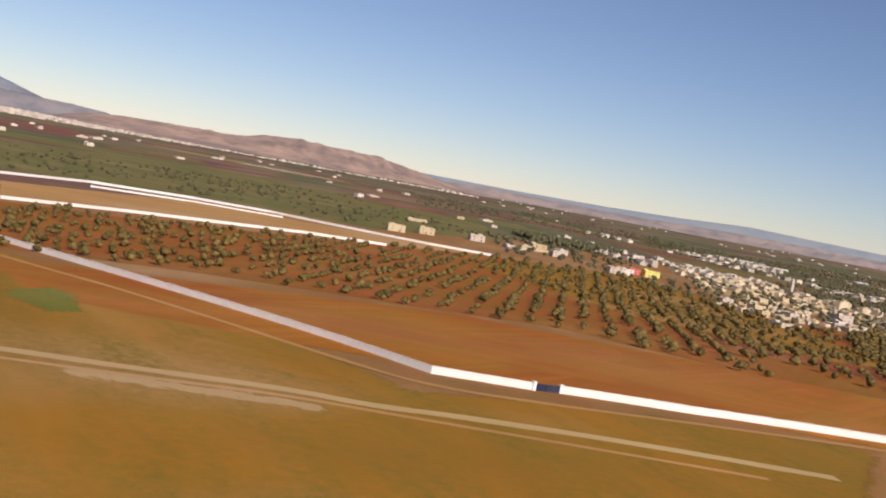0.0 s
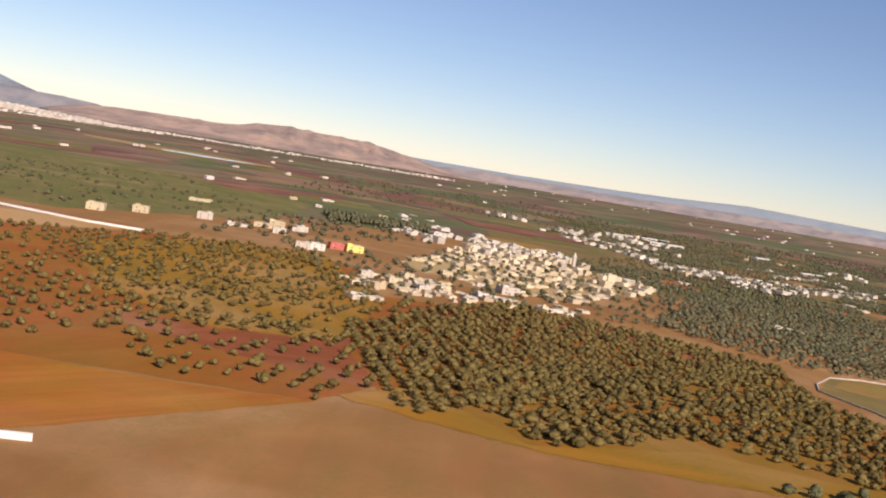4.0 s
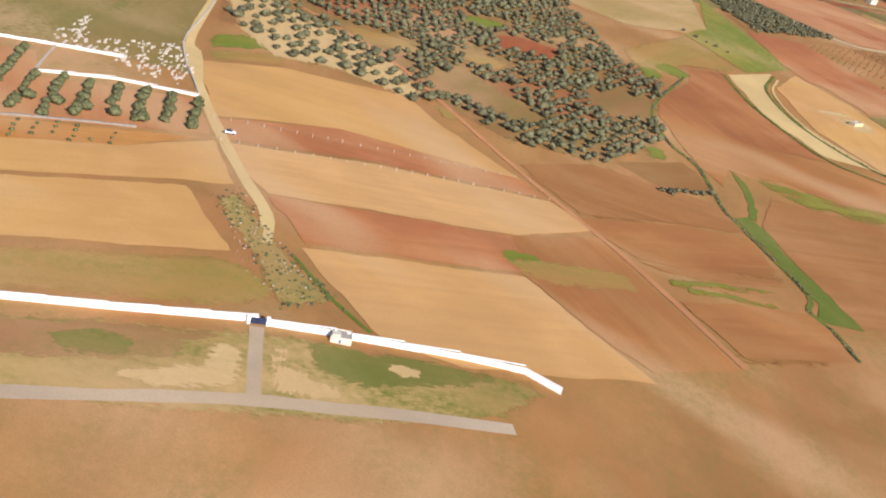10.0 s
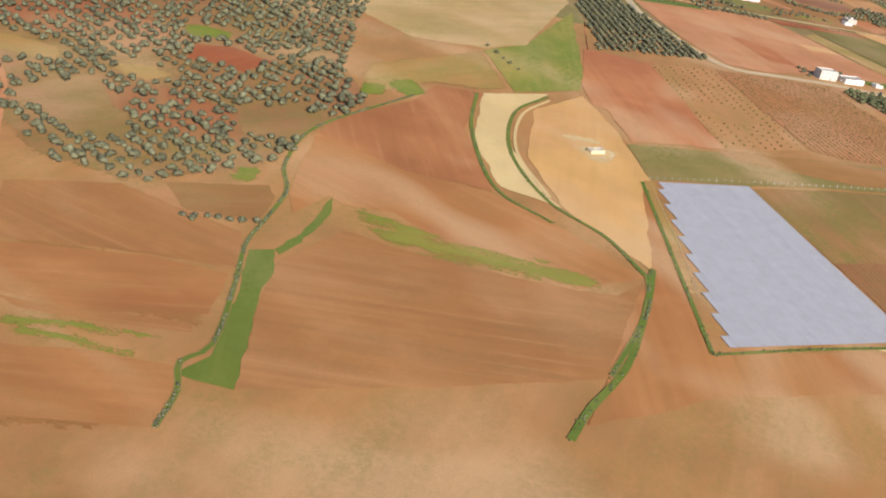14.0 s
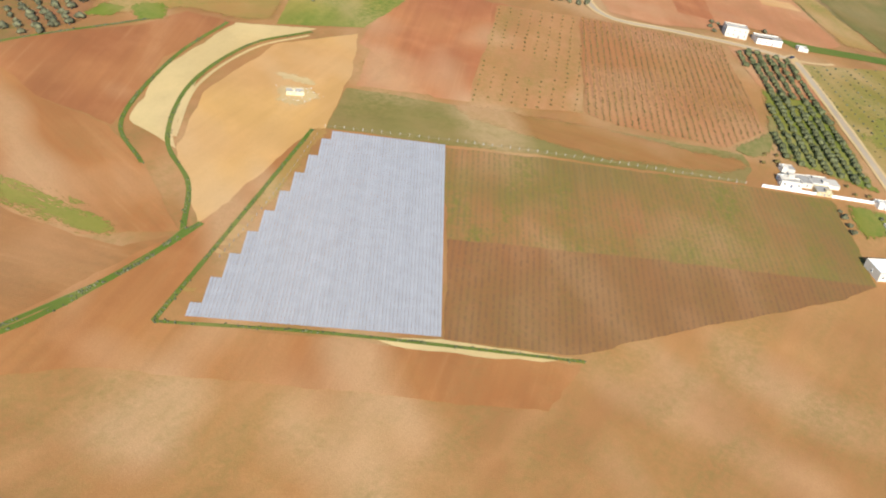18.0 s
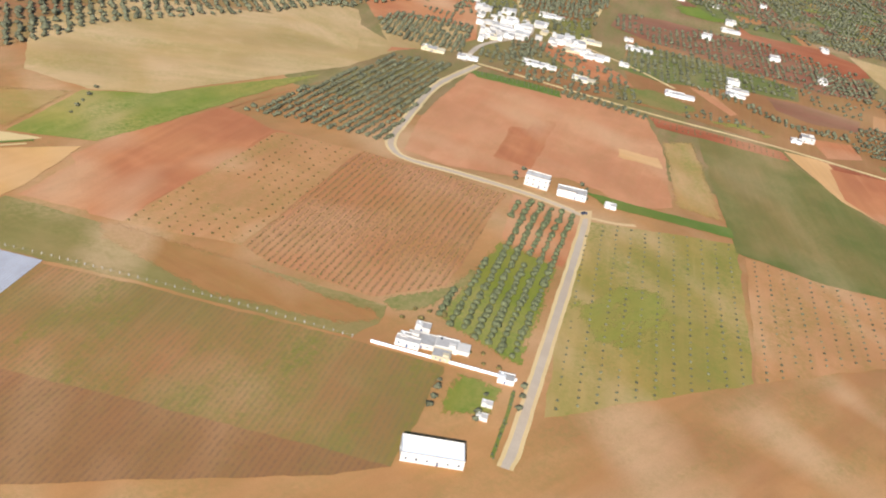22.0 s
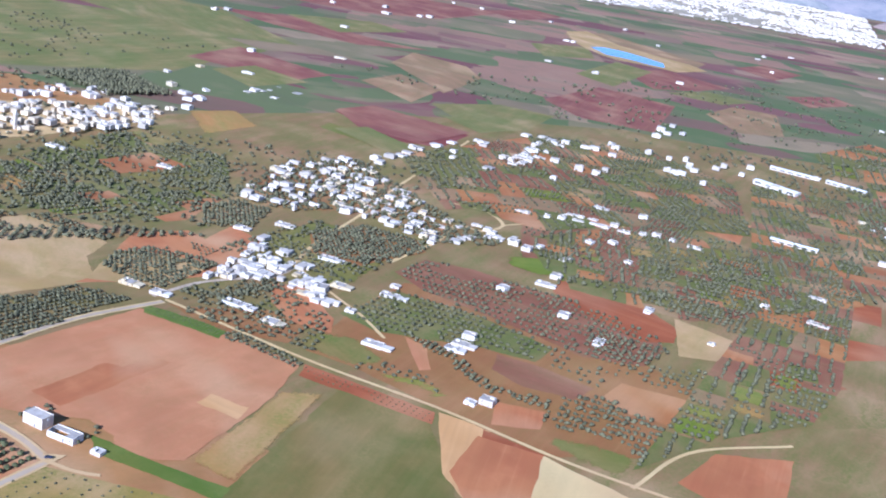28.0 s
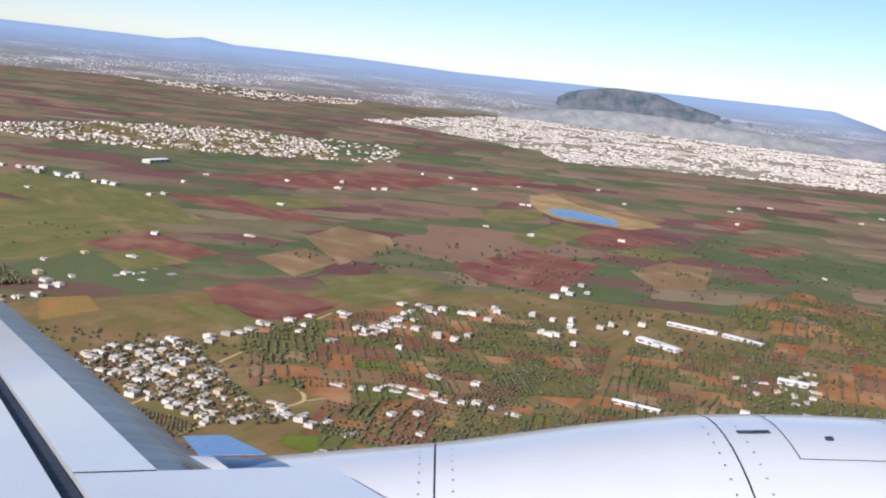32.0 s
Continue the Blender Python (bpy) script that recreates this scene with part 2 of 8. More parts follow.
SOFT = set()
RED, ORANGE, TAN = (0.25, 0.085, 0.042), (0.42, 0.175, 0.06), (0.55, 0.325, 0.138)
GREEN, BRIGHT, DRY = (0.095, 0.125, 0.04), (0.09, 0.165, 0.035), (0.22, 0.17, 0.07)
LAND = {
    "scrub": soil("rough_grass", (0.33, 0.165, 0.075), (0.39, 0.205, 0.09), (0.17, 0.15, 0.05), 0.5, 0.1),
    "orange": soil("orange_earth", ORANGE, (0.48, 0.245, 0.095), DRY, 0.3, 0.5),
    "redorange": soil("red_orange_earth", (0.37, 0.148, 0.073), (0.44, 0.2, 0.095), DRY, 0.15, 0.45, bare=0.5),
    "red": soil("red_earth", RED, (0.32, 0.115, 0.055), None, 0, 0.4, bare=0.22),
    "redsoil": soil("grove_red_earth", (0.29, 0.108, 0.055), (0.31, 0.155, 0.075), DRY, 0.5, 0.25, soft=True),
    "greensoil": soil("grove_green_earth", (0.30, 0.14, 0.072), (0.25, 0.16, 0.065), (0.14, 0.14, 0.04), 0.7, 0.25, soft=True),
    "tan": soil("tan_earth", TAN, (0.5, 0.285, 0.13), DRY, 0.1, 0.3, bare=0.5),
    "cream": soil("pale_earth", (0.62, 0.46, 0.235), (0.56, 0.39, 0.19), DRY, 0.15, 0.2),
    "straw": soil("stubble", (0.56, 0.335, 0.16), (0.52, 0.30, 0.135), None, 0, 0.5),
    "tangreen": soil("thin_crop", (0.38, 0.21, 0.085), (0.31, 0.20, 0.075), (0.19, 0.185, 0.05), 0.75, 0.35, soft=True),
    "drygreen": soil("dry_meadow", (0.28, 0.185, 0.08), (0.21, 0.165, 0.06), (0.14, 0.13, 0.035), 0.8, 0.15),
    "brown": soil("brown_earth", (0.26, 0.123, 0.055), (0.28, 0.145, 0.062), (0.18, 0.15, 0.045), 0.4, 0.3, bare=0.12),
    "paletan": soil("pale_tan_earth", (0.42, 0.275, 0.125), (0.47, 0.32, 0.165), (0.24, 0.2, 0.065), 0.6, 0.2, bare=0.75),
    "homestead": soil("homestead_earth", (0.26, 0.155, 0.078), (0.205, 0.152, 0.062), (0.12, 0.135, 0.034), 0.9, 0.2, bare=0.25),
    "umber": soil("umber_earth", (0.305, 0.143, 0.061), (0.355, 0.172, 0.075), (0.15, 0.12, 0.05), 0.3, 0.5, bare=0.18),
    "pink": soil("pink_earth", (0.43, 0.2, 0.103), (0.48, 0.24, 0.125), (0.24, 0.17, 0.065), 0.3, 0.15, bare=0.35),
    "orchardtan": soil("orchard_tan_earth", (0.40, 0.2, 0.092), (0.44, 0.235, 0.115), (0.21, 0.16, 0.05), 0.75, 0.2, bare=0.4),
    "plumsoil": soil("grove_plum_earth", (0.215, 0.088, 0.052), (0.25, 0.122, 0.07), (0.15, 0.115, 0.045), 0.5, 0.3, bare=0.2),
    "grovegreen": soil("grove_green_cover", (0.14, 0.135, 0.045), (0.205, 0.145, 0.062), (0.085, 0.125, 0.024), 0.85, 0.2, bare=0.2),
    "green2": soil("meadow_green", (0.15, 0.145, 0.04), (0.24, 0.17, 0.065), (0.105, 0.13, 0.022), 0.8, 0.15, bare=0.22, soft=True),
    "green3": soil("young_wheat", (0.125, 0.118, 0.034), (0.22, 0.15, 0.058), (0.092, 0.115, 0.024), 0.5, 0.2, bare=0.15),
    "bright": soil("lush_green", (0.155, 0.175, 0.032), (0.23, 0.19, 0.05), (0.11, 0.155, 0.018), 0.8, 0.2, bare=0.22, soft=True),
    "maroon": soil("dark_red_earth", (0.17, 0.055, 0.045), (0.22, 0.085, 0.06), None, 0, 0.4, bare=0.22),
    "rowsgreen": soil("vine_rows_green", (0.31, 0.152, 0.07), (0.21, 0.142, 0.052), (0.13, 0.145, 0.03), 0.85, 0.2, 0.5, (0.135, 0.115, 0.04), 1.3, bare=0.2),
    "rowsred": soil("vine_rows_red", (0.26, 0.122, 0.056), (0.24, 0.125, 0.056), (0.17, 0.13, 0.045), 0.4, 0.15, 0.5, (0.14, 0.08, 0.038), 1.3, bare=0.2),
    "rowsred2": soil("vineyard_red", (0.39, 0.165, 0.078), (0.36, 0.175, 0.078), (0.22, 0.165, 0.055), 0.45, 0.1, 0.65, (0.18, 0.105, 0.045), 1.95, bare=0.25),
    "ochre": soil("ochre_earth", (0.33, 0.145, 0.063), (0.385, 0.185, 0.08), DRY, 0.25, 0.4),
    "bald": soil("bald_earth", (0.52, 0.36, 0.18), (0.55, 0.40, 0.21), DRY, 0.3, 0.1, soft=True),
    "thinbrown": soil("thin_brown_earth", (0.30, 0.135, 0.058), (0.31, 0.16, 0.066), (0.2, 0.16, 0.05), 0.45, 0.25, soft=True),
    "rust": soil("rust_earth", (0.38, 0.12, 0.012), (0.45, 0.195, 0.02), (0.29, 0.185, 0.02), 0.7, 0.6, bare=0.12),
    "orchardsoil": soil("orchard_earth", (0.34, 0.125, 0.034), (0.30, 0.155, 0.04), (0.175, 0.15, 0.03), 0.9, 0.2, bare=0.15),
    "rustgrove": soil("grove_rust_earth", (0.35, 0.112, 0.022), (0.34, 0.15, 0.032), (0.19, 0.135, 0.025), 0.7, 0.25, bare=0.1),
    "lime": soil("pale_green_crop", (0.19, 0.19, 0.045), (0.33, 0.245, 0.08), (0.12, 0.155, 0.022), 0.9, 0.4, bare=0.25),
    "goldgrass": soil("golden_grass", (0.40, 0.195, 0.036), (0.32, 0.175, 0.032), (0.17, 0.14, 0.022), 0.8, 0.1, bare=0.3, soft=True),
    "olivefield": soil("olive_green_crop", (0.26, 0.195, 0.06), (0.34, 0.215, 0.078), (0.15, 0.16, 0.035), 0.75, 0.3),
    "thingreen": soil("thin_green_crop", (0.25, 0.2, 0.056), (0.21, 0.19, 0.048), (0.14, 0.165, 0.027), 0.7, 0.2, bare=0.1, soft=True, thin=True),
    "lush": soil("lush_bank", (0.105, 0.135, 0.026), (0.16, 0.158, 0.04), (0.08, 0.12, 0.016), 0.6, 0.15, bare=0.1),
    "russet": soil("russet_earth", (0.30, 0.125, 0.058), (0.37, 0.17, 0.078), DRY, 0.1, 0.4, bare=0.42),
    "patchy": soil("airfield_grass", (0.46, 0.31, 0.14), (0.29, 0.19, 0.075), (0.12, 0.13, 0.025), 1.0, 0.1, soft=True),
    "plainbrown": soil("plain_brown", (0.31, 0.185, 0.1), (0.25, 0.165, 0.085), (0.15, 0.14, 0.05), 0.5, 0.3),
    "plaingreen": soil("plain_green", (0.17, 0.16, 0.055), (0.24, 0.18, 0.075), (0.105, 0.13, 0.035), 0.7, 0.3, bare=0.22),
    "plainred": soil("plain_red", (0.20, 0.075, 0.058), (0.26, 0.12, 0.078), (0.15, 0.11, 0.06), 0.3, 0.4, bare=0.22),
    "cityland": soil("city_dust", (0.46, 0.39, 0.28), (0.36, 0.29, 0.2), (0.16, 0.16, 0.08), 0.8, 0.1, bare=0.2),
    "road": soil("worn_tarmac", (0.40, 0.31, 0.215), (0.46, 0.365, 0.255), None, 0, 0.2, bare=0.22),
}


def plain_ground():
    """The wide plain: a patchwork of far fields, each split into strips of its own tone, with ragged margins and bushes between."""
    k = Nodes("plain", 0.95)
    turn = k.n("Mapping")
    turn.inputs["Rotation"].default_value = (0, 0, radians(-52))
    wp = k.coords(world_space=True)
    k.link(wp, turn.inputs["Vector"])

    def cells(sx, sy, warp, rough):
        mp = k.n("Mapping")
        mp.inputs["Scale"].default_value = (sx, sy, 1)
        k.link(turn.outputs[0], mp.inputs["Vector"])
        big = k.n("TexNoise", Scale=0.6, Detail=2.0)
        k.link(mp.outputs[0], big.inputs["Vector"])
        small = k.n("TexNoise", Scale=14.0, Detail=4.0, Roughness=0.7)
        k.link(mp.outputs[0], small.inputs["Vector"])
        bent = k.mix(rough, k.mix(warp, mp.outputs[0], big.outputs["Color"]), small.outputs["Color"])
        vo = k.n("TexVoronoi", Scale=1.0, Randomness=0.75)
        vo.distance = "CHEBYCHEV"
        k.link(bent, vo.inputs["Vector"])
        sep = k.n("SeparateColor")
        k.link(vo.outputs["Color"], sep.inputs[0])
        return sep.outputs

    plots = cells(0.008, 0.0125, 0.22, 0.05)
    strips = cells(0.013, 0.026, 0.2, 0.04)
    col = k.ramp(plots[0], [(0.0, (0.17, 0.06, 0.05)), (0.12, (0.31, 0.165, 0.09)), (0.26, (0.105, 0.132, 0.036)), (0.42, (0.25, 0.17, 0.075)), (0.54, (0.13, 0.142, 0.044)), (0.66, (0.10, 0.125, 0.035)), (0.78, (0.2, 0.08, 0.06)), (0.88, (0.2, 0.16, 0.065))], True)
    second = k.ramp(strips[1], [(0.0, (0.20, 0.08, 0.06)), (0.2, (0.26, 0.16, 0.085)), (0.45, (0.12, 0.13, 0.042)), (0.7, (0.19, 0.15, 0.065)), (0.88, (0.36, 0.23, 0.12))], True)
    col = k.mix(k.span(strips[0], 0.5, 0.54, 0.0, 0.75), col, second)
    tone = k.noise(wp, 0.012, 3, 0.5)
    col = k.mix(k.span(tone, 0.54, 0.75, 0, 0.45), col, (0.38, 0.235, 0.125))
    col = k.mix(k.span(tone, 0.46, 0.28, 0, 0.4), col, (0.11, 0.10, 0.045))
    long = k.noise(k.coords((0.02, 0.11, 1)), 1.0, 3, 0.6)
    col = k.mix(k.span(long, 0.5, 0.8, 0, 0.22), col, (0.15, 0.12, 0.06))
    pos = k.n("SeparateXYZ")
    k.link(wp, pos.inputs[0])
    side = k.math("ADD", pos.outputs["X"], k.math("MULTIPLY", pos.outputs["Y"], -0.25))
    col = k.mix(k.span(side, 330, 560, 0, 0.55), col, (0.33, 0.18, 0.078))
    fine = k.noise(wp, 0.9, 5, 0.7)
    col = k.mix(k.span(fine, 0.4, 0.75, 0, 0.35), col, (0.13, 0.105, 0.05))
    k.bump(fine, 0.4, 0.2)
    return k.done(col)


def wall_paint(name, tones, dirt=0.35):
    k = Nodes(name, 0.85)
    col = k.ramp(k.n("ObjectInfo").outputs["Random"], [(i / max(1, len(tones) - 1), c) for i, c in enumerate(tones)])
    wp = k.coords(world_space=True)
    st = k.noise(k.coords((1.4, 1.4, 0.35), True), 1.0, 5)
    col = k.mix(k.span(st, 0.45, 0.8, 0, dirt), col, (0.42, 0.34, 0.25))
    k.bump(k.noise(wp, 9, 4), 0.25, 0.02)
    return k.done(col)


def simple(name, col, other, scale, rough=0.8, metal=0.0, bump=0.3, dist=0.03, island=False, amount=0.2):
    k = Nodes(name, rough, metal)
    wp = k.coords(world_space=True)
    a = k.noise(wp, scale, 4)
    c = k.mix(k.span(a, 0.35, 0.68), col, other)
    c = k.mix(k.span(k.noise(wp, scale * 7, 3), 0.4, 0.8, 0, 0.35), c, tuple(v * 0.6 for v in col))
    c = k.vary(c, amount, island)
    k.bump(k.noise(wp, scale * 5, 4), bump, dist)
    return k.done(c)


M_PLAIN = plain_ground()
M_WHITE = wall_paint("limewash", [(0.63, 0.55, 0.42), (0.55, 0.46, 0.34), (0.70, 0.63, 0.51), (0.50, 0.41, 0.30)])
M_CREAM = wall_paint("sandy_render", [(0.57, 0.43, 0.22), (0.63, 0.50, 0.28), (0.49, 0.37, 0.19), (0.65, 0.55, 0.36)], 0.4)
M_YELLOW = wall_paint("yellow_paint", [(0.72, 0.62, 0.16), (0.72, 0.62, 0.16)], 0.2)
M_PINK = wall_paint("red_paint", [(0.55, 0.13, 0.09), (0.55, 0.13, 0.09)], 0.2)
M_ROOF = simple("flat_roof", (0.48, 0.42, 0.33), (0.36, 0.30, 0.23), 0.5)
M_GLASS = simple("window_dark", (0.03, 0.035, 0.04), (0.05, 0.05, 0.055), 0.5, 0.15, bump=0.0)
M_DOOR = simple("door_paint", (0.10, 0.13, 0.2), (0.14, 0.1, 0.07), 0.6, 0.5)
M_IRON = simple("dark_iron", (0.025, 0.03, 0.06), (0.04, 0.045, 0.07), 1.0, 0.5)
M_LEAF = simple("olive_leaf", (0.096, 0.096, 0.036), (0.13, 0.125, 0.05), 0.5, 0.8, island=True, amount=0.4)
M_LEAF3 = simple("dusty_olive_leaf", (0.13, 0.09, 0.022), (0.168, 0.12, 0.034), 0.5, 0.8, island=True, amount=0.4)
M_LEAF2 = simple("dark_leaf", (0.104, 0.094, 0.042), (0.142, 0.128, 0.062), 0.5, 0.8, island=True, amount=0.4)
M_BARK = simple("bark", (0.11, 0.08, 0.055), (0.16, 0.12, 0.085), 2.0)
M_STONE = simple("pale_stone", (0.50, 0.43, 0.33), (0.42, 0.35, 0.26), 1.2, island=True, amount=0.25)
M_GREY = simple("grey_stone", (0.22, 0.18, 0.14), (0.28, 0.24, 0.18), 1.2, island=True, amount=0.3)
M_WALLW = simple("whitewashed_wall", (0.86, 0.83, 0.74), (0.82, 0.77, 0.66), 0.25, bump=0.2, amount=0.03)
M_FILM = None

# ---- mesh helpers ----


def mesh_of(name, verts, faces, mat):
    me = bpy.data.meshes.new(name)
    me.from_pydata(verts, [], faces)
    for m in mat if isinstance(mat, (list, tuple)) else [mat]:
        me.materials.append(m)
    me.update()
    return me


def part(name, me, parent, label="", m=None):
    ob = new(name, me)
    ob.parent = parent
    if m is not None:
        ob.matrix_basis = m
    if label:
        ob["label"] = label
    return ob


def box(x0, y0, z0, x1, y1, z1):
    v = [(x, y, z) for z in (z0, z1) for y in (y0, y1) for x in (x0, x1)]
    return v, [(0, 2, 3, 1), (4, 5, 7, 6), (0, 1, 5, 4), (2, 6, 7, 3), (0, 4, 6, 2), (1, 3, 7, 5)]


def join(parts):
    vs, fs = [], []
    for v, f in parts:
        o = len(vs)
        vs += v
        fs += [tuple(i + o for i in q) for q in f]
    return vs, fs


LAID = []
CLEAR = []


def layer(pts):
    """How high a sheet lies: just above all those laid before that it may overlap."""
    P = np.array([tuple(p)[:2] for p in pts])
    lo, hi = P.min(0), P.max(0)
    n = 1 + max((k for k, l, h in LAID if (l < hi).all() and (h > lo).all()), default=0)
    LAID.append((n, lo, hi))
    return 0.003 * n


# low swells of the plain: x, y, height
SWELLS = [(460, 280, -3.4), (660, 440, 2.4), (300, 680, -4.3), (340, 200, 3.9), (20, 160, 3.4), (60, 1000, 3.6), (420, 1120, -2.4), (700, 720, -3.3), (100, 520, 1.5), (420, 360, -2.8), (580, 480, 2), (260, 1280, -2.2)]


def gz(x, y):
    """The height of the ground."""
    return sum(h * math.exp(-((x - a) ** 2 + (y - b) ** 2) / 18050.0) for a, b, h in SWELLS)



def refine(poly, step=2.2, wob=0.8):
    """A field's outline with softly uneven edges."""
    out = []
    for i, (a, b) in enumerate(zip(poly, poly[1:] + poly[:1])):
        a, b = Vector(a), Vector(b)
        n = max(1, int((b - a).length / step))
        for j in range(n):
            p = a.lerp(b, j / n)
            if j:
                p += Vector((noise.noise((p.x * 0.11, p.y * 0.11, 3.1)), noise.noise((p.x * 0.11, p.y * 0.11, 8.7)))) * wob
                p += Vector((noise.noise((p.x * 0.5, p.y * 0.5, 1.7)), noise.noise((p.x * 0.5, p.y * 0.5, 5.3)))) * 0.45
            out.append(p)
    return out


FIELD_LABEL = {
    "scrub": "dry orange-brown rough grass with bare patches", "orange": "orange-brown ploughed earth with faint drill lines", "redorange": "reddish orange bare ploughed earth",
    "red": "dark red freshly ploughed earth", "redsoil": "red earth with dry grass under olive trees", "greensoil": "brown earth with green grass under trees",
    "tan": "pale tan bare dry earth", "cream": "cream-coloured bare dry earth", "straw": "straw-yellow stubble on bare earth", "tangreen": "thin green crop over tan earth",
    "drygreen": "dull green dry meadow with tracks", "brown": "brown ploughed earth with faint furrows", "pink": "pinkish red bare tilled earth", "green2": "green grass with darker tufts",
    "green3": "dark green young wheat, brownish in the middle", "bright": "lush bright green crop", "maroon": "dark maroon ploughed earth", "rowsgreen": "green rows of low vines on brown earth",
    "thingreen": "fresh green crop thinning out at its edges", "orchardtan": "orange-brown earth with thin grass between saplings", "plumsoil": "dark reddish brown earth under olive rows", "grovegreen": "green grass and brown earth under olive rows", "orchardsoil": "rusty earth with patches of grass under olive trees", "paletan": "pale olive-tan earth with cream patches", "cityland": "pale dusty built-up land of a city", "homestead": "brown earth and green grass round homesteads", "umber": "dark umber ploughed earth with a few long pale lines", "rowsred": "brown rows of bare vines on red earth", "rowsred2": "rows of small vines on red-brown earth", "road": "worn pale grey tarmac", "bald": "bare pale trodden earth", "thinbrown": "brown tilled earth thinning into its neighbours", "goldgrass": "golden dry grass with olive-green tufts", "olivefield": "olive-green crop thinning to tan earth", "lush": "lush green grass along a stream", "russet": "dark russet ploughed earth", "lime": "yellowish green crop with darker stripes", "rust": "rust-orange ploughed earth with faint streaks", "rustgrove": "rusty red earth and dry grass under trees",
    "ochre": "ochre-coloured tilled earth with drill lines", "patchy": "patchy green grass with bare pale earth",
    "plainbrown": "dull brown fallow land", "plaingreen": "dull green crop on the plain", "plainred": "dull dark red ploughed land"}


def field(name, land, poly, turn=None, lift=0.0):
    """A field: a thin sheet of its own on the plain, its local x along its longest side."""
    if name == "clearing":
        CLEAR.append(poly)
    pts = refine(poly, 2.2 if max(p[1] for p in poly) < 700 else 4 if max(p[1] for p in poly) < 1000 else 20)
    over = layer(pts)
    if turn is None:
        a, b = max(zip(poly, poly[1:] + poly[:1]), key=lambda e: (Vector(e[1]) - Vector(e[0])).length)
        turn = math.atan2(b[1] - a[1], b[0] - a[0])
    c = sum((Vector(p) for p in poly), Vector((0, 0))) / len(poly)
    inv = Matrix.Rotation(-turn, 2)
    loc = [inv @ (p - c) for p in pts]
    bm = bmesh.new()
    bm.faces.new([bm.verts.new((p.x, p.y, 0)) for p in loc])
    bmesh.ops.triangulate(bm, faces=bm.faces[:])
    span = (5.5 if c.y < 650 else 9) if c.y < 1000 else 40
    if lift < 0:
        span = 12
    elif LAND[land].name in SOFT and c.y < 650:
        span = 4
    for _ in range(7):
        long = [e for e in bm.edges if e.calc_length() > span]
        if not long:
            break
        bmesh.ops.subdivide_edges(bm, edges=long, cuts=1)
        bmesh.ops.triangulate(bm, faces=[f for f in bm.faces if len(f.verts) > 3])
    rot = Matrix.Rotation(turn, 2)
    for v in bm.verts:
        q = rot @ v.co.xy + c
        v.co.z = gz(q.x, q.y)
    bm.normal_update()
    if sum(f.normal.z for f in bm.faces) < 0:
        bmesh.ops.reverse_faces(bm, faces=bm.faces[:])
    me = bpy.data.meshes.new(name)
    if LAND[land].name in SOFT:
        V = np.array([v.co[:2] for v in bm.verts])
        near = np.full(len(V), 1e9)
        for a, b in zip(loc, loc[1:] + loc[:1]):
            a, e = np.array(a), np.array(b - a)
            f = np.clip(((V - a) @ e) / max(1e-9, e @ e), 0, 1)
            near = np.minimum(near, np.linalg.norm(V - a - f[:, None] * e, axis=1))
        bm.to_mesh(me)
        wide = min(5.0, max(0.5, float(near.max()) * 0.7))
        me.attributes.new("inner", "FLOAT", "POINT").data.foreach_set("value", np.minimum(1, near / wide).astype(np.float32))
    else:
        bm.to_mesh(me)
    bm.free()
    me.materials.append(LAND[land])
    ob = new(name, me)
    ob.matrix_world = Matrix.Translation((c.x, c.y, 0.08 + over + lift)) @ Matrix.Rotation(turn, 4, "Z")
    return tagged(ob, FIELD_LABEL[land], "field", "fields", "structure")


def smooth_line(pts, step=3.0):
    """A gliding line through the points."""
    P = [Vector(p) for p in pts]
    P = [P[0] * 2 - P[1]] + P + [P[-1] * 2 - P[-2]]
    out = []
    for a, b, c, d in zip(P, P[1:], P[2:], P[3:]):
        n = max(2, int((c - b).length / step))
        for i in range(n):
            t = i / n
            out.append(0.5 * ((2 * b) + (c - a) * t + (2 * a - 5 * b + 4 * c - d) * t * t + (3 * b - a - 3 * c + d) * t ** 3))
    return out + [P[-2]]


def track(name, land, width, pts):
    L = smooth_line(pts, 2.5)
    over = layer(L)
    v, f = [], []
    for i, p in enumerate(L):
        d = (L[min(i + 1, len(L) - 1)] - L[max(i - 1, 0)]).normalized()
        s = Vector((-d.y, d.x))
        w = width / 2 * (1 + 0.2 * noise.noise((p.x * 0.2, p.y * 0.2, 1.0)))
        v += [(*(p + s * w), gz(p.x, p.y)), (*(p - s * w), gz(p.x, p.y))]
        if i:
            f.append((2 * i - 2, 2 * i - 1, 2 * i + 1, 2 * i))
    ob = new(name, mesh_of(name, v, f, LAND[land]))
    ob.location.z = 0.09 + over
    what = {"paved_road": "pale worn tarmac country road", "service_road": "pale grey concrete service road", "village_road": "pale dusty village road"}.get(name, "bare earth farm track, pale and dusty")
    return tagged(ob, what, "road" if "road" in name else "track", "", "structure")


# ---- ground ----
def axis(lo, hi, step, far):
    near = np.arange(lo, hi + 1, step)
    return np.concatenate([np.linspace(-far, lo, 14)[:-1], near, np.linspace(hi, far, 14)[1:]])


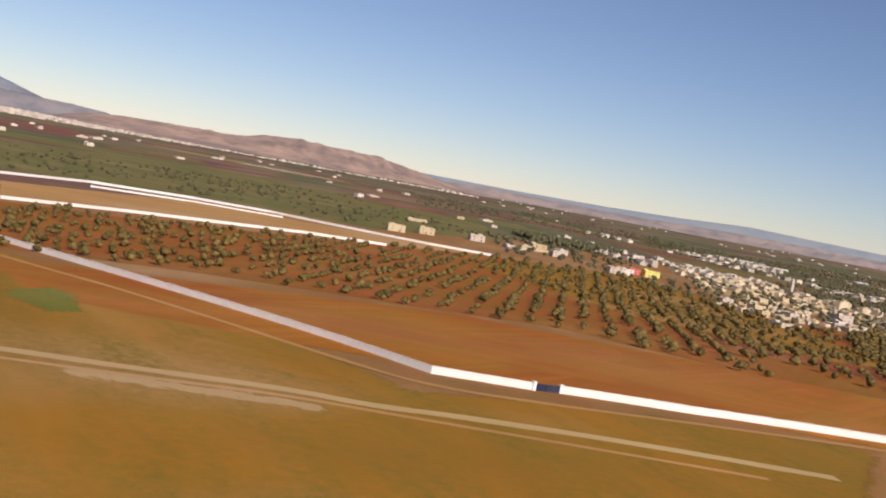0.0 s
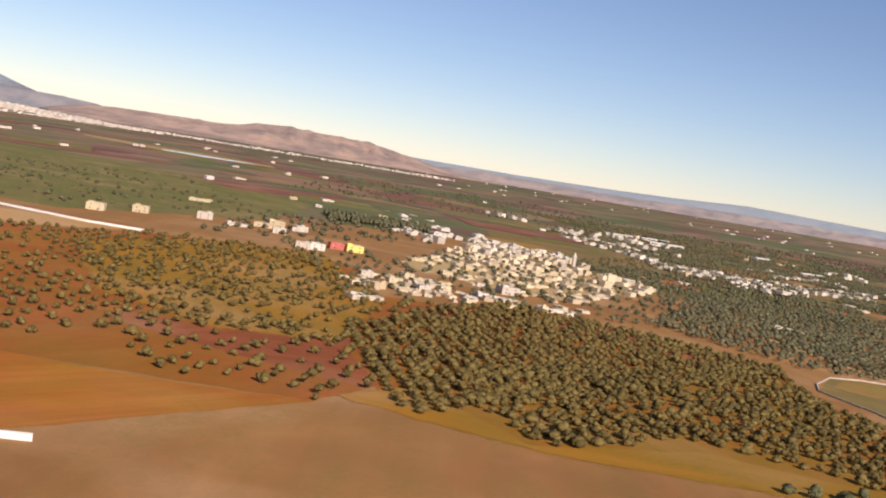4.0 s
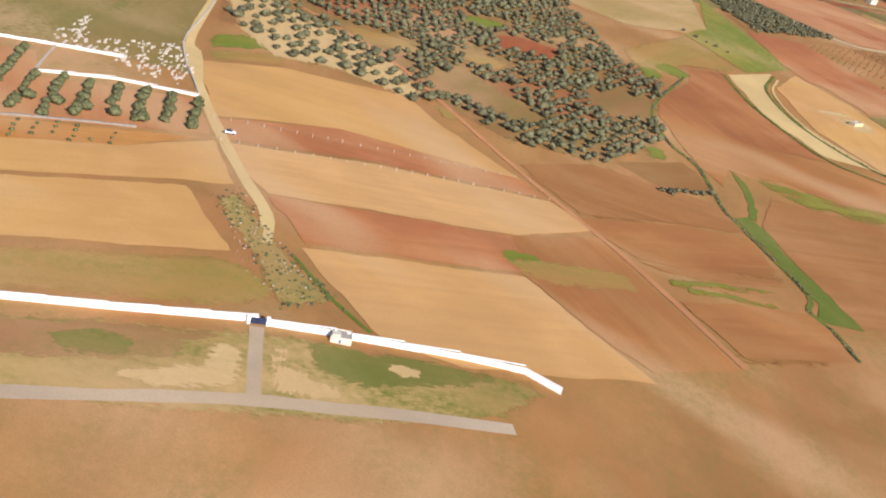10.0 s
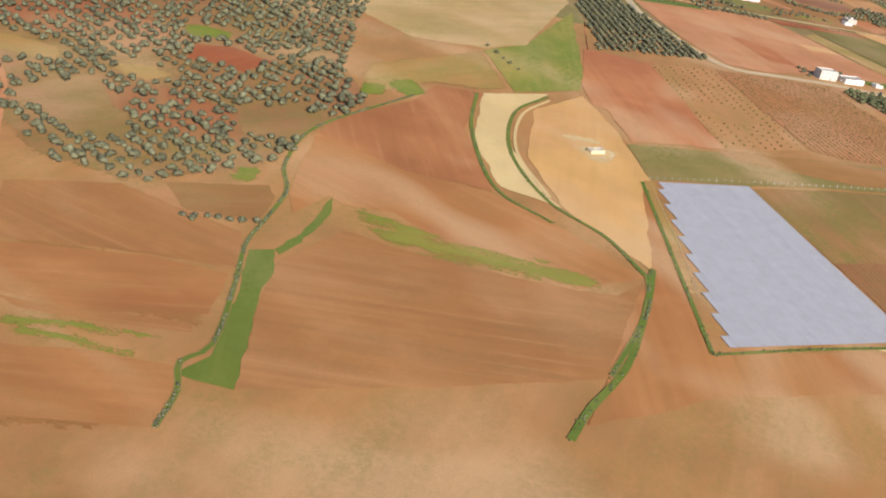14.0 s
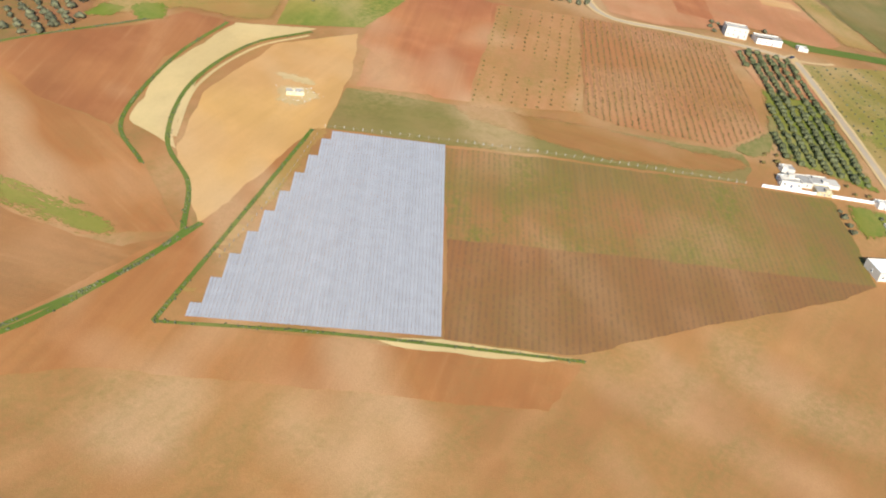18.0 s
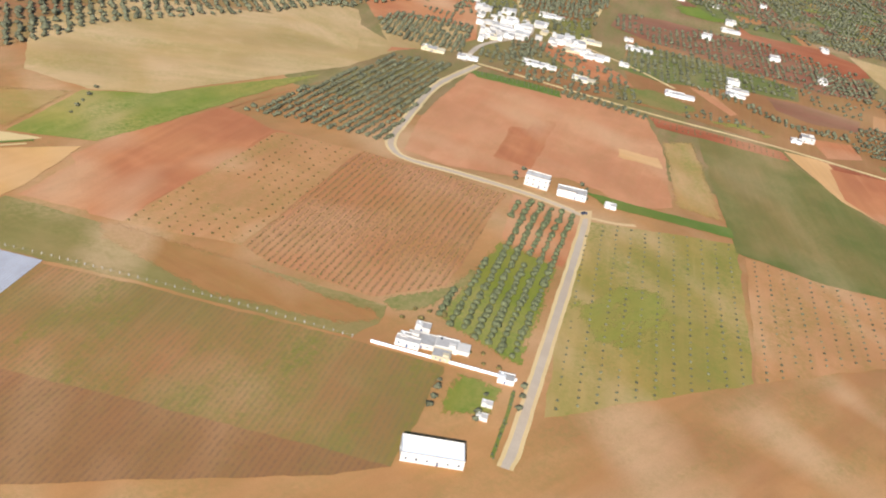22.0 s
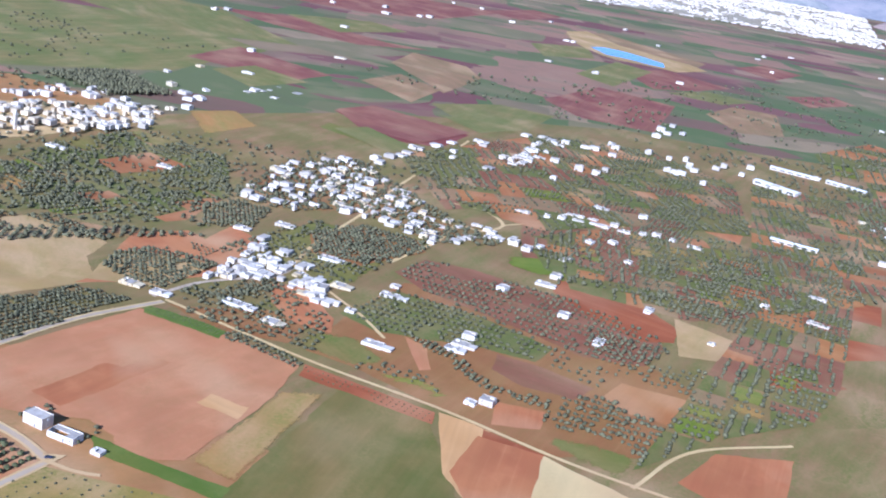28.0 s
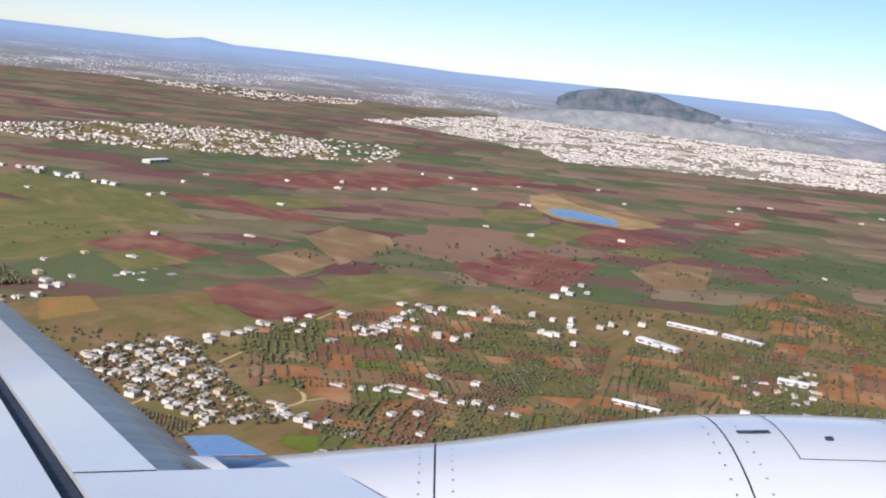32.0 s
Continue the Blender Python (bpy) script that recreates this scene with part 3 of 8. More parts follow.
gx, gy = axis(-240, 1080, 12, 4990), axis(-200, 1480, 12, 4990)
hgt = sum(h * np.exp(-((gx[None, :] - a) ** 2 + (gy[:, None] - b) ** 2) / 18050.0) for a, b, h in SWELLS)
gv = [(float(x), float(y), float(hgt[j, i])) for j, y in enumerate(gy) for i, x in enumerate(gx)]
nx = len(gx)
gf = [(j * nx + i, j * nx + i + 1, (j + 1) * nx + i + 1, (j + 1) * nx + i) for j in range(len(gy) - 1) for i in range(nx - 1)]
ground = tagged(new("ground", mesh_of("ground", gv, gf, M_PLAIN)), "wide plain of green, brown and red fields", "ground", "", "structure")

# ---- fields ----
field("rough_land", "scrub", [(225, -30), (330, -95), (480, -70), (610, -120), (760, -40), (850, 60), (960, 150), (1000, 300), (930, 430), (880, 520), (790, 600), (700, 700), (430, 560), (250, 300)], None, -0.03)
field("rough_land", "scrub", [(-150, 90), (-165, 10), (-110, -70), (20, -110), (130, -80), (260, -100), (300, 60), (300, 420), (430, 560), (400, 700), (140, 760), (-40, 620), (-130, 380)], None, -0.03)
field("rough_land", "homestead", [(300, 620), (480, 560), (720, 700), (700, 900), (560, 1060), (300, 1180), (180, 960)], None, -0.03)
field("grove_ground", "homestead", [(185.4, 638.4), (165.5, 924), (186.1, 1206.7), (368.8, 1462.3), (683.7, 919.4), (621.3, 726.8), (560.3, 682.7), (476.3, 620.1), (402.6, 589)])
field("grass_flat", "goldgrass", [(-128, 241.6), (-75.4, 200.9), (-43.1, 175.3), (-18.1, 156.7), (1.6, 132.9), (17.3, 140.7), (35.8, 145.7), (65.5, 150.7), (43.5, 95.4), (-28.7, 59.9)])
field("ploughed_field", "rust", [(-72.8, 186.9), (-35.8, 199.1), (-14, 210), (8.5, 220.9), (37.4, 216.6), (65.4, 214.2), (93.1, 212.9), (128.4, 218.7), (81.7, 152.7), (45, 151.2), (16.8, 148.8), (-16.1, 149.6), (-51.8, 153.3)])
field("ploughed_strip", "rust", [(-65.8, 175.7), (-30.7, 186.2), (-4.9, 194.3), (39.9, 187.4), (71.2, 183), (51.7, 162.6), (19.3, 162.2), (-22.5, 165.5), (-55.5, 159.3)])
field("bare_patch", "bald", [(-38, 109), (-34, 114.5), (-20, 116), (-8, 116.4), (-6, 112.5), (-20, 110.5)])
field("grass_patch", "bright", [(-58, 152), (-54, 166), (-47, 160), (-41, 146), (-47, 141)])
field("grass_patch", "goldgrass", [(-34, 136), (-28, 146), (-14, 140), (-2, 130), (-10, 126), (-26, 129)])
field("bare_strip", "tan", [(-151.3, 393.2), (-101.6, 473.3), (-39.1, 472.4), (27.3, 475.5), (-16.5, 423.9), (-95.6, 364.4), (-123.7, 323.4)])
field("green_flat", "plaingreen", [(-318, 813.9), (-229.8, 957.5), (-77.3, 987.8), (37.6, 842.4), (42.6, 635.3), (-29.7, 510), (-114.6, 531.3), (-176.4, 456.6)])
field("grove_soil", "rustgrove", [(-139.6, 293.7), (-89.1, 333), (-16.3, 420.9), (28.8, 467), (85.4, 495.3), (112.8, 446.6), (124.1, 392.2), (202.3, 405.4), (128.4, 218.7), (92.6, 215.4), (64.1, 212.7), (27.8, 231), (-1.5, 220.8), (-41.9, 214.3), (-80.8, 199.8)])
field("red_strip", "red", [(72, 284.6), (96.1, 276.8), (128.2, 299.6), (128.9, 265.3), (155.8, 275.1), (136.6, 239), (108.8, 249.4), (75.2, 266.6)])
field("grove_soil", "goldgrass", [(14.7, 409), (40, 469.2), (95, 495.2), (130.4, 373.4), (126.5, 287.6), (95.4, 277.6), (57.4, 305.8)])
field("red_strip", "red", [(90.3, 265.7), (127.2, 283.8), (130.4, 270.4), (138, 245), (130.7, 252.1), (106.1, 250.9)])
field("grove_soil", "rustgrove", [(123.2, 313.8), (141.2, 373.7), (169, 425.5), (205.3, 412.8), (244.1, 394.7), (254.8, 373.7), (236.2, 341), (187.4, 270.7), (161.3, 240.3), (149.9, 223.4), (141.1, 226)])
field("fallow_strip", "tangreen", [(194.1, 412.7), (211, 420.2), (238.7, 414.4), (251.8, 399.8), (238.2, 375), (213.3, 380.3), (198.1, 391.9)])
field("village_ground", "bald", [(123, 522), (145.3, 649), (159.7, 786.1), (191.2, 768.1), (222.3, 702), (251.9, 610.6), (224.8, 539.8), (198.9, 474.3), (182, 466.8), (161.4, 472.5), (130.2, 495)])
field("red_field", "red", [(133.2, 380.4), (164.8, 395.6), (203.8, 411.4), (249.3, 386.4), (238.1, 364.9), (203.2, 374.6), (168.7, 374.9), (139.8, 362.9)])
field("grove_grass", "goldgrass", [(128, 226), (150, 262), (185, 268), (222, 262), (258, 262), (262, 236), (286, 206), (286, 190), (262, 186), (225, 205), (170, 208)])
field("grove_soil", "orchardsoil", [(138, 262), (160, 290), (182.4, 306), (215, 345), (240, 330), (258.7, 279), (252, 232), (233, 220), (203, 232), (168, 214)])
field("grove_soil", "orchardsoil", [(215.5, 301.1), (224.5, 352.6), (257.7, 388.3), (253.3, 338.9), (260.4, 287.9), (260.6, 259.1), (268, 234.8), (253.5, 238.1), (244.7, 219.1)])
field("grove_soil", "tangreen", [(228, 214), (246, 236), (258, 226), (262, 206), (246, 200)])
field("grove_soil", "greensoil", [(244.7, 219.1), (253.5, 238.1), (268, 234.8), (284.1, 206.6), (284.5, 194.3), (269.7, 190.9), (250.8, 202)])
field("compound_grass", "drygreen", [(264.9, 286.8), (268.7, 319.8), (259.8, 346.6), (274.9, 383.5), (302.7, 394), (308.2, 371.6), (311.4, 325.1), (319.5, 303.8), (305.6, 301.6), (290.2, 296.6)])
field("grove_soil", "redorange", [(261.1, 275.7), (290.4, 290.2), (296.3, 274.9), (325.1, 287.9), (332.1, 269.6), (298.1, 248.9), (275, 238.1)])
field("young_rows", "orange", [(275.9, 235.5), (303.6, 251.9), (319.2, 259.3), (331.7, 267.4), (320.3, 251.3), (279.7, 225.4)])
field("tan_field", "tan", [(279.4, 226.1), (320.3, 251.3), (333.4, 267.1), (341.6, 248.5), (322.4, 236.8), (291.9, 217.7), (287.1, 219.4)])
field("ploughed_field", "tan", [(291.9, 217.7), (306.6, 225.3), (334.8, 241.8), (347, 221.9), (302.9, 200.3), (295.2, 212.6)])
field("meadow", "tangreen", [(302.1, 197.9), (347, 220.7), (360.2, 213.9), (352.9, 204), (302.4, 185)])
field("scrub_bank", "green2", [(280.6, 222.8), (287.8, 217.3), (302.1, 197.9), (302.2, 185.7), (297.2, 189.8), (286.5, 207)])
field("rough_scrub", "patchy", [(338.9, 240.5), (342.7, 247.8), (349.2, 236.9), (356.9, 224.8), (365.7, 215.1), (358.1, 206.9), (349.3, 222.2)])
field("green_patch", "bright", [(313.8, 340.2), (330.7, 353.9), (333.4, 341.4), (317, 325.6)])
field("young_rows", "tangreen", [(317, 325.6), (333.9, 340.7), (336.7, 328.9), (319.4, 316.9)])
field("grove_soil", "greensoil", [(277.3, 477.6), (414.4, 704), (403.9, 535.6), (424.8, 437.2), (439.9, 416.7), (432.7, 349), (413, 323.4), (390.6, 322.7), (368, 338.4), (348.2, 340.1), (337.9, 334.7), (328.6, 361.2), (312.7, 348.8), (304.6, 399.2)])
field("strip_field", "tan", [(318.5, 314.9), (335.8, 328), (365.3, 334.4), (375.8, 318), (394.4, 297.2), (353.9, 295.3), (329.7, 280.7)])
field("strip_field", "redorange", [(330.2, 279.2), (353.9, 295.3), (394.4, 297.2), (400.2, 289.4), (361.6, 280.5), (334, 269)])
field("strip_field", "straw", [(334.7, 267), (362, 279), (400.3, 288.4), (409.2, 278.2), (393, 263.3), (347.7, 248.4), (338.4, 260.4)])
field("strip_field", "redorange", [(347.9, 247.7), (392, 262.5), (395.1, 246.2), (379.1, 240.1), (357.1, 232)])
field("strip_field", "straw", [(356.8, 229.9), (394.3, 244.4), (408.1, 226.2), (414.9, 217.5), (384.1, 205.7), (372.5, 207.5), (367.9, 213.7)])
field("strip_field", "ochre", [(392, 262), (410.3, 275.3), (431.2, 231.7), (415.1, 221), (408.1, 227.2), (394.7, 244.7)])
field("green_patch", "tangreen", [(389.1, 250.2), (395.2, 254.6), (415.3, 261.2), (417.7, 252.3), (399.7, 242.8), (393.5, 244.3)])
field("green_patch", "bright", [(388, 252), (391, 256), (397, 256), (398, 253), (392, 249)])
field("strip_field", "umber", [(395.4, 301.8), (424.2, 322.2), (444.5, 302.3), (420.3, 294.2), (406.3, 288.9)])
field("strip_field", "thinbrown", [(408.1, 288.6), (422.8, 294.9), (444.4, 301.6), (452.6, 277.8), (421.5, 272), (414.8, 273.2)])
field("green_strip", "thingreen", [(421, 263.5), (446.6, 269.1), (447.6, 262.3), (426.9, 257.1)])
field("strip_field", "thinbrown", [(424.6, 254.5), (450.7, 261.6), (452, 242.8), (432.2, 232.2)])
field("strip_field", "ochre", [(416.1, 324), (436.2, 336.6), (440.5, 324.1), (425.2, 317.2)])
field("green_bank", "lush", [(445.8, 312.1), (449.9, 315.5), (452.8, 308.5), (454.6, 295.6), (463, 264), (453.3, 263.3), (455.7, 271.5), (450.1, 297.5)])
field("green_strip", "lush", [(451.1, 348.3), (453.9, 339.4), (453.5, 321.7), (451.6, 313.7), (449.9, 315.5), (452, 325.5)])
field("ploughed_field", "umber", [(452.2, 311.1), (458.9, 332.9), (474.7, 331.8), (510.3, 335), (519.2, 337.8), (524.8, 350.4), (521.4, 303.4), (463, 264), (455.9, 291.2)], 0.279)
field("orange_field", "ochre", [(442.3, 344.5), (435.4, 382), (461.6, 373.5), (483.8, 373.8), (500.2, 365.7), (523.5, 349.5), (510.3, 335.6), (487, 337.6), (465.5, 348.9), (454.4, 345.4), (450.5, 347.8), (446.9, 333.5)], -0.355)
field("green_haze", "thingreen", [(454.5, 342.9), (458.5, 349.2), (472.7, 346.6), (492.9, 346.7), (511.5, 345.5), (521.8, 340.7), (510.3, 333.9), (488.9, 331.1), (468.5, 330.4), (457.3, 335.8)])
field("ploughed_field", "russet", [(435.4, 382), (437.7, 399.7), (450, 422.7), (452.4, 440.2), (466.4, 444.4), (467.8, 411.6), (483.7, 374.6), (461.6, 373.5)])
field("pale_terrace", "cream", [(466.4, 444.4), (484.4, 458.4), (477.6, 431), (481.4, 408.1), (496.7, 380.2), (501.3, 375.8), (484.8, 379.4), (471.9, 405.1)])
field("orange_field", "tan", [(482.9, 441.5), (494.4, 464.6), (507.8, 440.2), (520.9, 406.3), (525, 353.6), (512.9, 365.6), (501.3, 375.8), (487.5, 403.4)])
field("light_field", "paletan", [(375.3, 562.2), (433.3, 640), (464.3, 633.1), (472.3, 592.5), (468.6, 507), (456.7, 491.2), (433.6, 482.5), (414.5, 495), (394.1, 508.4)])
field("pale_patch", "bald", [(425, 282), (433.8, 299), (446, 292), (446, 281), (434, 275.5)])
field("green_field", "lime", [(457, 489), (468.6, 507), (475.8, 577.3), (491.3, 490.4), (493.2, 470.2), (474.7, 452.4)])
field("orange_field", "redorange", [(474.6, 618.4), (490.3, 514.6), (518.2, 529.1), (536.1, 447.2), (513, 433.7), (496, 472.9), (490.3, 514.6)])
field("orange_field", "tangreen", [(427.8, 444.4), (457, 489), (473.6, 454.5), (466.2, 445.5), (452.2, 441.9), (436.6, 412.4)])
field("brown_field", "brown", [(418.7, 329.9), (437.5, 344.1), (440.8, 339.3), (442.3, 325.8), (428.4, 320.3)])
field("brown_field", "umber", [(394.2, 307.6), (412, 323), (441.7, 318.4), (446.8, 303.6), (430.6, 298.7), (407, 285.5)])
field("orange_field", "ochre", [(406, 282.9), (431, 297.5), (446.5, 300.3), (449.8, 283.8), (431.4, 271.3), (417.6, 269.5)])
field("tan_field", "thingreen", [(419.3, 263.4), (431.8, 270.4), (447, 275), (449, 271), (437, 264.5), (423.5, 259.2)])
field("green_strip", "bright", [(420.5, 270.5), (427, 274), (434, 273.2), (427, 270.4)])
field("brown_strip", "umber", [(417.5, 268), (424, 269.4), (440, 276), (449, 279), (450, 276.5), (438, 271.6), (424, 266.6)])
field("brown_field", "ochre", [(424.2, 253.6), (437.3, 260.9), (452.8, 265.1), (457, 248.4), (433, 236.9)])
field("margin", "tangreen", [(517.1, 408.2), (522.3, 408.3), (541.8, 325.7), (582.5, 351.6), (566.9, 339.9), (539.5, 322)])
field("tan_margin", "ochre", [(524.7, 355.9), (518.6, 405.4), (538.8, 322.6), (607, 361.5), (607.1, 345.3), (541.4, 307.7), (532.1, 297.9), (518.7, 285.5)])
field("fallow_field", "drygreen", [(511.8, 431.1), (540.3, 444), (568.4, 457.5), (607.1, 476), (611.8, 468.1), (612.5, 458.5), (545.7, 420.5), (520.4, 407.9)])
field("vine_field", "rowsgreen", [(546.5, 419.3), (614.1, 458.3), (632.7, 468.3), (647.2, 439.6), (649.9, 432.9), (593.9, 399.1), (567.1, 382.9)], -1.125)
field("vine_field", "rowsred", [(567.1, 382.9), (593.9, 399.1), (649.9, 432.9), (643.4, 419.8), (604.4, 363), (582.9, 351.8)], -1.155)
field("tan_margin", "cream", [(571.9, 343.8), (582.5, 351.4), (604.8, 362.3), (600.7, 357.4), (576.9, 344.1)])
field("orange_field", "redorange", [(498, 459.3), (492.7, 477.7), (487.8, 522.1), (498.7, 524.6), (510.7, 523.9), (539.3, 447.3), (531.6, 442.8)])
field("young_orchard", "orchardtan", [(539.3, 447.3), (511.8, 524.3), (534.8, 539.2), (565.5, 464.9)])
field("vineyard", "rowsred2", [(565.8, 465.5), (534.8, 539.2), (578.6, 559.7), (608.2, 496.9), (602.4, 476.3), (575.5, 465.1)], 2.009)
field("scrub_corner", "green2", [(602.4, 476.3), (608.2, 496.9), (598.8, 530.2), (611, 506.1), (614.2, 482.6), (609.8, 474)])
field("grove_soil", "redorange", [(598.2, 533), (579.3, 561.5), (601.9, 569.6), (617.9, 535.7)])
field("grove_soil", "bright", [(596.3, 532.7), (617.9, 535.7), (644.5, 483.4), (639.8, 481.5), (615.2, 481.8), (609, 502)])
field("fallow_field", "thinbrown", [(533.1, 442.1), (539, 446.7), (569.9, 460.6), (595.3, 468.1), (609.8, 474), (612.4, 468.6), (606.9, 458.3), (579.4, 441.2), (544.1, 436.7)])
field("yard", "bright", [(633.6, 469.9), (647, 474.9), (652, 462.2), (643.3, 451)])
field("field", "olivefield", [(603.9, 569.9), (636.4, 606), (679.9, 532.4), (658.2, 472.9), (640.1, 501.8)])
field("field", "orchardtan", [(642.8, 599.6), (684.5, 621.3), (703, 590.7), (680.3, 533.1)])
field("crop_patch", "thingreen", [(630, 518), (629, 545), (641.8, 556), (657, 537), (658, 513), (645, 508)])
field("wheat_field", "green3", [(577.3, 683.5), (604.3, 703.1), (643.7, 684.9), (680.2, 666.3), (695.8, 631.6), (665.9, 609.6), (639.4, 599.9)])
field("pink_field", "pink", [(539.9, 553.8), (520.4, 583.8), (495.6, 639.7), (519.8, 657.5), (556.8, 677.3), (578.3, 656), (610.7, 609), (604, 590.6), (591.2, 594.5), (579.4, 590.9), (570.9, 572.7), (554.8, 557.7)])
field("ploughed_patch", "redorange", [(556.7, 580), (541.3, 609.7), (545.5, 614.2), (538.9, 627.3), (545.6, 631.7), (563.4, 597.5), (569, 585.3)])
field("stubble_patch", "straw", [(571.6, 635.5), (583.7, 643.5), (590.5, 636.2), (576.2, 628)])
field("green_strip", "lush", [(589, 588.4), (609.8, 601), (628.9, 615.5), (633.8, 608.8), (598.9, 585.4)])
field("field", "tangreen", [(574.5, 659.3), (580.3, 677.2), (627.7, 617.3), (610.7, 609)])
field("bare_ground", "straw", [(603.7, 708.4), (620.2, 719.6), (659, 681.1), (639.2, 684.7)])
field("red_field", "red", [(619.2, 716.9), (640.5, 728), (672.3, 683.6), (649.1, 687.6)])
field("vine_strip", "lush", [(492.3, 643.6), (522.9, 664.4), (529.8, 657.5), (499.9, 639.5)])
field("red_strip", "red", [(557.3, 679.5), (603.5, 706.9), (610.5, 700.6), (565.5, 672.3)])
field("red_field", "redorange", [(622.2, 712.3), (640.9, 726.8), (672.8, 690.6), (668.3, 677), (639, 687.7)])
field("bare_ground", "cream", [(640.9, 726.8), (656.5, 731.9), (674.1, 738.3), (684.7, 724.8), (672.8, 690.6)])
field("red_field", "redorange", [(661.1, 792.6), (676.1, 818.8), (704.3, 774.1), (693.9, 766.6), (670.7, 762)])
field("grove_soil", "green2", [(431, 701), (397, 774.6), (448.6, 812), (463.9, 777.8), (495.8, 730.3), (467.1, 729.2)])
field("village_ground", "greensoil", [(347.1, 747.9), (283.8, 822), (288.8, 869), (337.7, 863.5), (402.7, 855.7), (435.7, 847.3), (440.6, 817.5), (391.5, 806.1), (377.6, 764.8)])
field("green_strip", "lush", [(464.5, 859.7), (494, 885.7), (507.4, 869.3), (480.1, 850.7)])
field("grove_soil", "redorange", [(464.1, 624.2), (429.1, 687.9), (399.2, 724.8), (426.9, 729.5), (466, 679.7), (467.9, 648.7)])
field("airfield_grass", "patchy", [(300, 181), (325.3, 189.5), (338, 194.3), (355, 201), (370, 204), (393.8, 207.9), (399, 205), (392, 194), (376, 185), (352, 176), (330, 170), (300, 168)])
field("grass_patch", "greensoil", [(318, 186), (338, 193.6), (353.8, 199.6), (354.2, 197), (349.3, 192), (349.5, 187.6), (340.6, 182.6), (330, 178.5), (316, 178)])
field("grass_patch", "green2", [(331, 188), (338, 191.5), (345, 190), (342, 184.5), (334, 183)])
field("bare_patch", "bald", [(337, 179.5), (341.5, 182.8), (350, 188.7), (350.4, 193.6), (354.4, 198.4), (357.2, 190), (358, 185), (349.6, 180.5)])
field("bare_patch", "bald", [(357.4, 199.8), (360.5, 200.4), (362.1, 193.9), (371.5, 191.4), (366.5, 186.2), (359.7, 185.8)])
field("grass_patch", "green2", [(360.8, 201.2), (369.9, 203.6), (382.9, 206.4), (393.8, 207.6), (387, 200.5), (380.3, 196.2), (371.5, 191.9), (363.6, 193.8)])
field("bare_patch", "bald", [(371, 199.4), (374, 201.6), (379, 201.8), (381, 199.6), (376.5, 197.8)])
field("clearing", "bright", [(373.6, 434.1), (379.8, 438.8), (390.2, 439.7), (391.6, 430.7), (382.9, 423.8), (376.4, 424.8)])
field("clearing", "red", [(384.3, 419.5), (393.7, 425.6), (407.5, 422.8), (404.2, 408.5), (394.5, 408.9), (387.7, 406.6)])
field("grove_soil", "bald", [(307.5, 379.9), (318.5, 391.5), (345, 376), (361.2, 360.6), (371, 340), (367.2, 330.9), (346, 338.1), (331, 333.8), (318, 350)])
field("clearing", "tangreen", [(338.3, 382.6), (348.8, 387.6), (363.7, 387.7), (367, 375.3), (350.2, 371.2)])
field("grove_soil", "redsoil", [(339.5, 414.7), (350.3, 428), (357, 408.1), (346.1, 399.3)])
field("clearing", "tangreen", [(373.7, 389.6), (383.3, 395), (392.9, 391.4), (389.3, 381.3), (379.6, 380.5)])
field("clearing", "bright", [(432.2, 427.4), (440.6, 431.3), (442.7, 421.7), (435.1, 413.8)])
field("clearing", "bright", [(426.9, 348.9), (433.1, 353.3), (434.5, 342.8), (429.3, 339.9)])
field("grove_soil", "redsoil", [(346.5, 444.9), (356.2, 452.3), (359, 438.1), (351.3, 432.8)])
field("clearing", "tangreen", [(370.3, 334.2), (377.9, 336.3), (381.8, 328), (375.1, 324.2)])
field("clearing", "bright", [(438.3, 430.3), (439.7, 437.4), (445.9, 441.2), (453.4, 432.9), (448.9, 422.7)])
field("pale_streak", "bald", [(490.6, 425.6), (498.1, 429.2), (505.2, 428.6), (506.7, 424.2), (497.8, 423.0)])
field("rubble_patch", "bald", [(496.9, 419.8), (505.2, 425.5), (511.8, 422.1), (509.2, 412.5), (503.4, 410.7)])
field("grove_soil", "redsoil", [(320.9, 405.8), (331.9, 426.1), (355.3, 436.5), (376.5, 425.1), (379.3, 399.5), (356.8, 396.5), (336.1, 387.4)])
field("grove_soil", "redsoil", [(377.8, 371.6), (392, 383.6), (415, 381.7), (427.4, 360.1), (412, 353.4), (389.7, 358)])
field("bare_patch", "tangreen", [(267, 363), (276.8, 382.7), (290.4, 390), (299.8, 384.2), (291.5, 357.2), (277.1, 353)])
field("grove_strip", "redorange", [(416.1, 1056.8), (435.5, 1086.1), (450.9, 1061.6), (430.3, 1040.9)])
field("grove_strip", "red", [(535.2, 983.8), (572.8, 1029.4), (593.8, 997.6), (575.7, 983.9), (549.5, 970.5)])
field("grove_strip", "red", [(580.2, 935.8), (613.1, 972.4), (625.1, 954.1), (619.3, 931.8), (591.7, 925.4)])
field("grove_strip", "red", [(604.7, 876.3), (617.2, 900.5), (640.7, 901.4), (636.3, 867.9), (622.7, 858.6)])
field("far_strip", "green2", [(190.1, 900), (227.1, 916.2), (262.6, 921.9), (269.6, 903.3), (205.8, 881.8)])
field("far_strip", "maroon", [(157.4, 923.7), (177.3, 989.4), (223.1, 1005.9), (257.8, 954.5), (241.3, 926.4)])
field("meadow", "tangreen", [(163.8, 801.7), (161.6, 841.4), (206.7, 836.9), (227.1, 786.3)])
field("far_strip", "paletan", [(375.7, 619.5), (372, 636), (416.7, 655.2), (431.1, 642.5), (461.8, 609.2), (433.8, 603.8)])
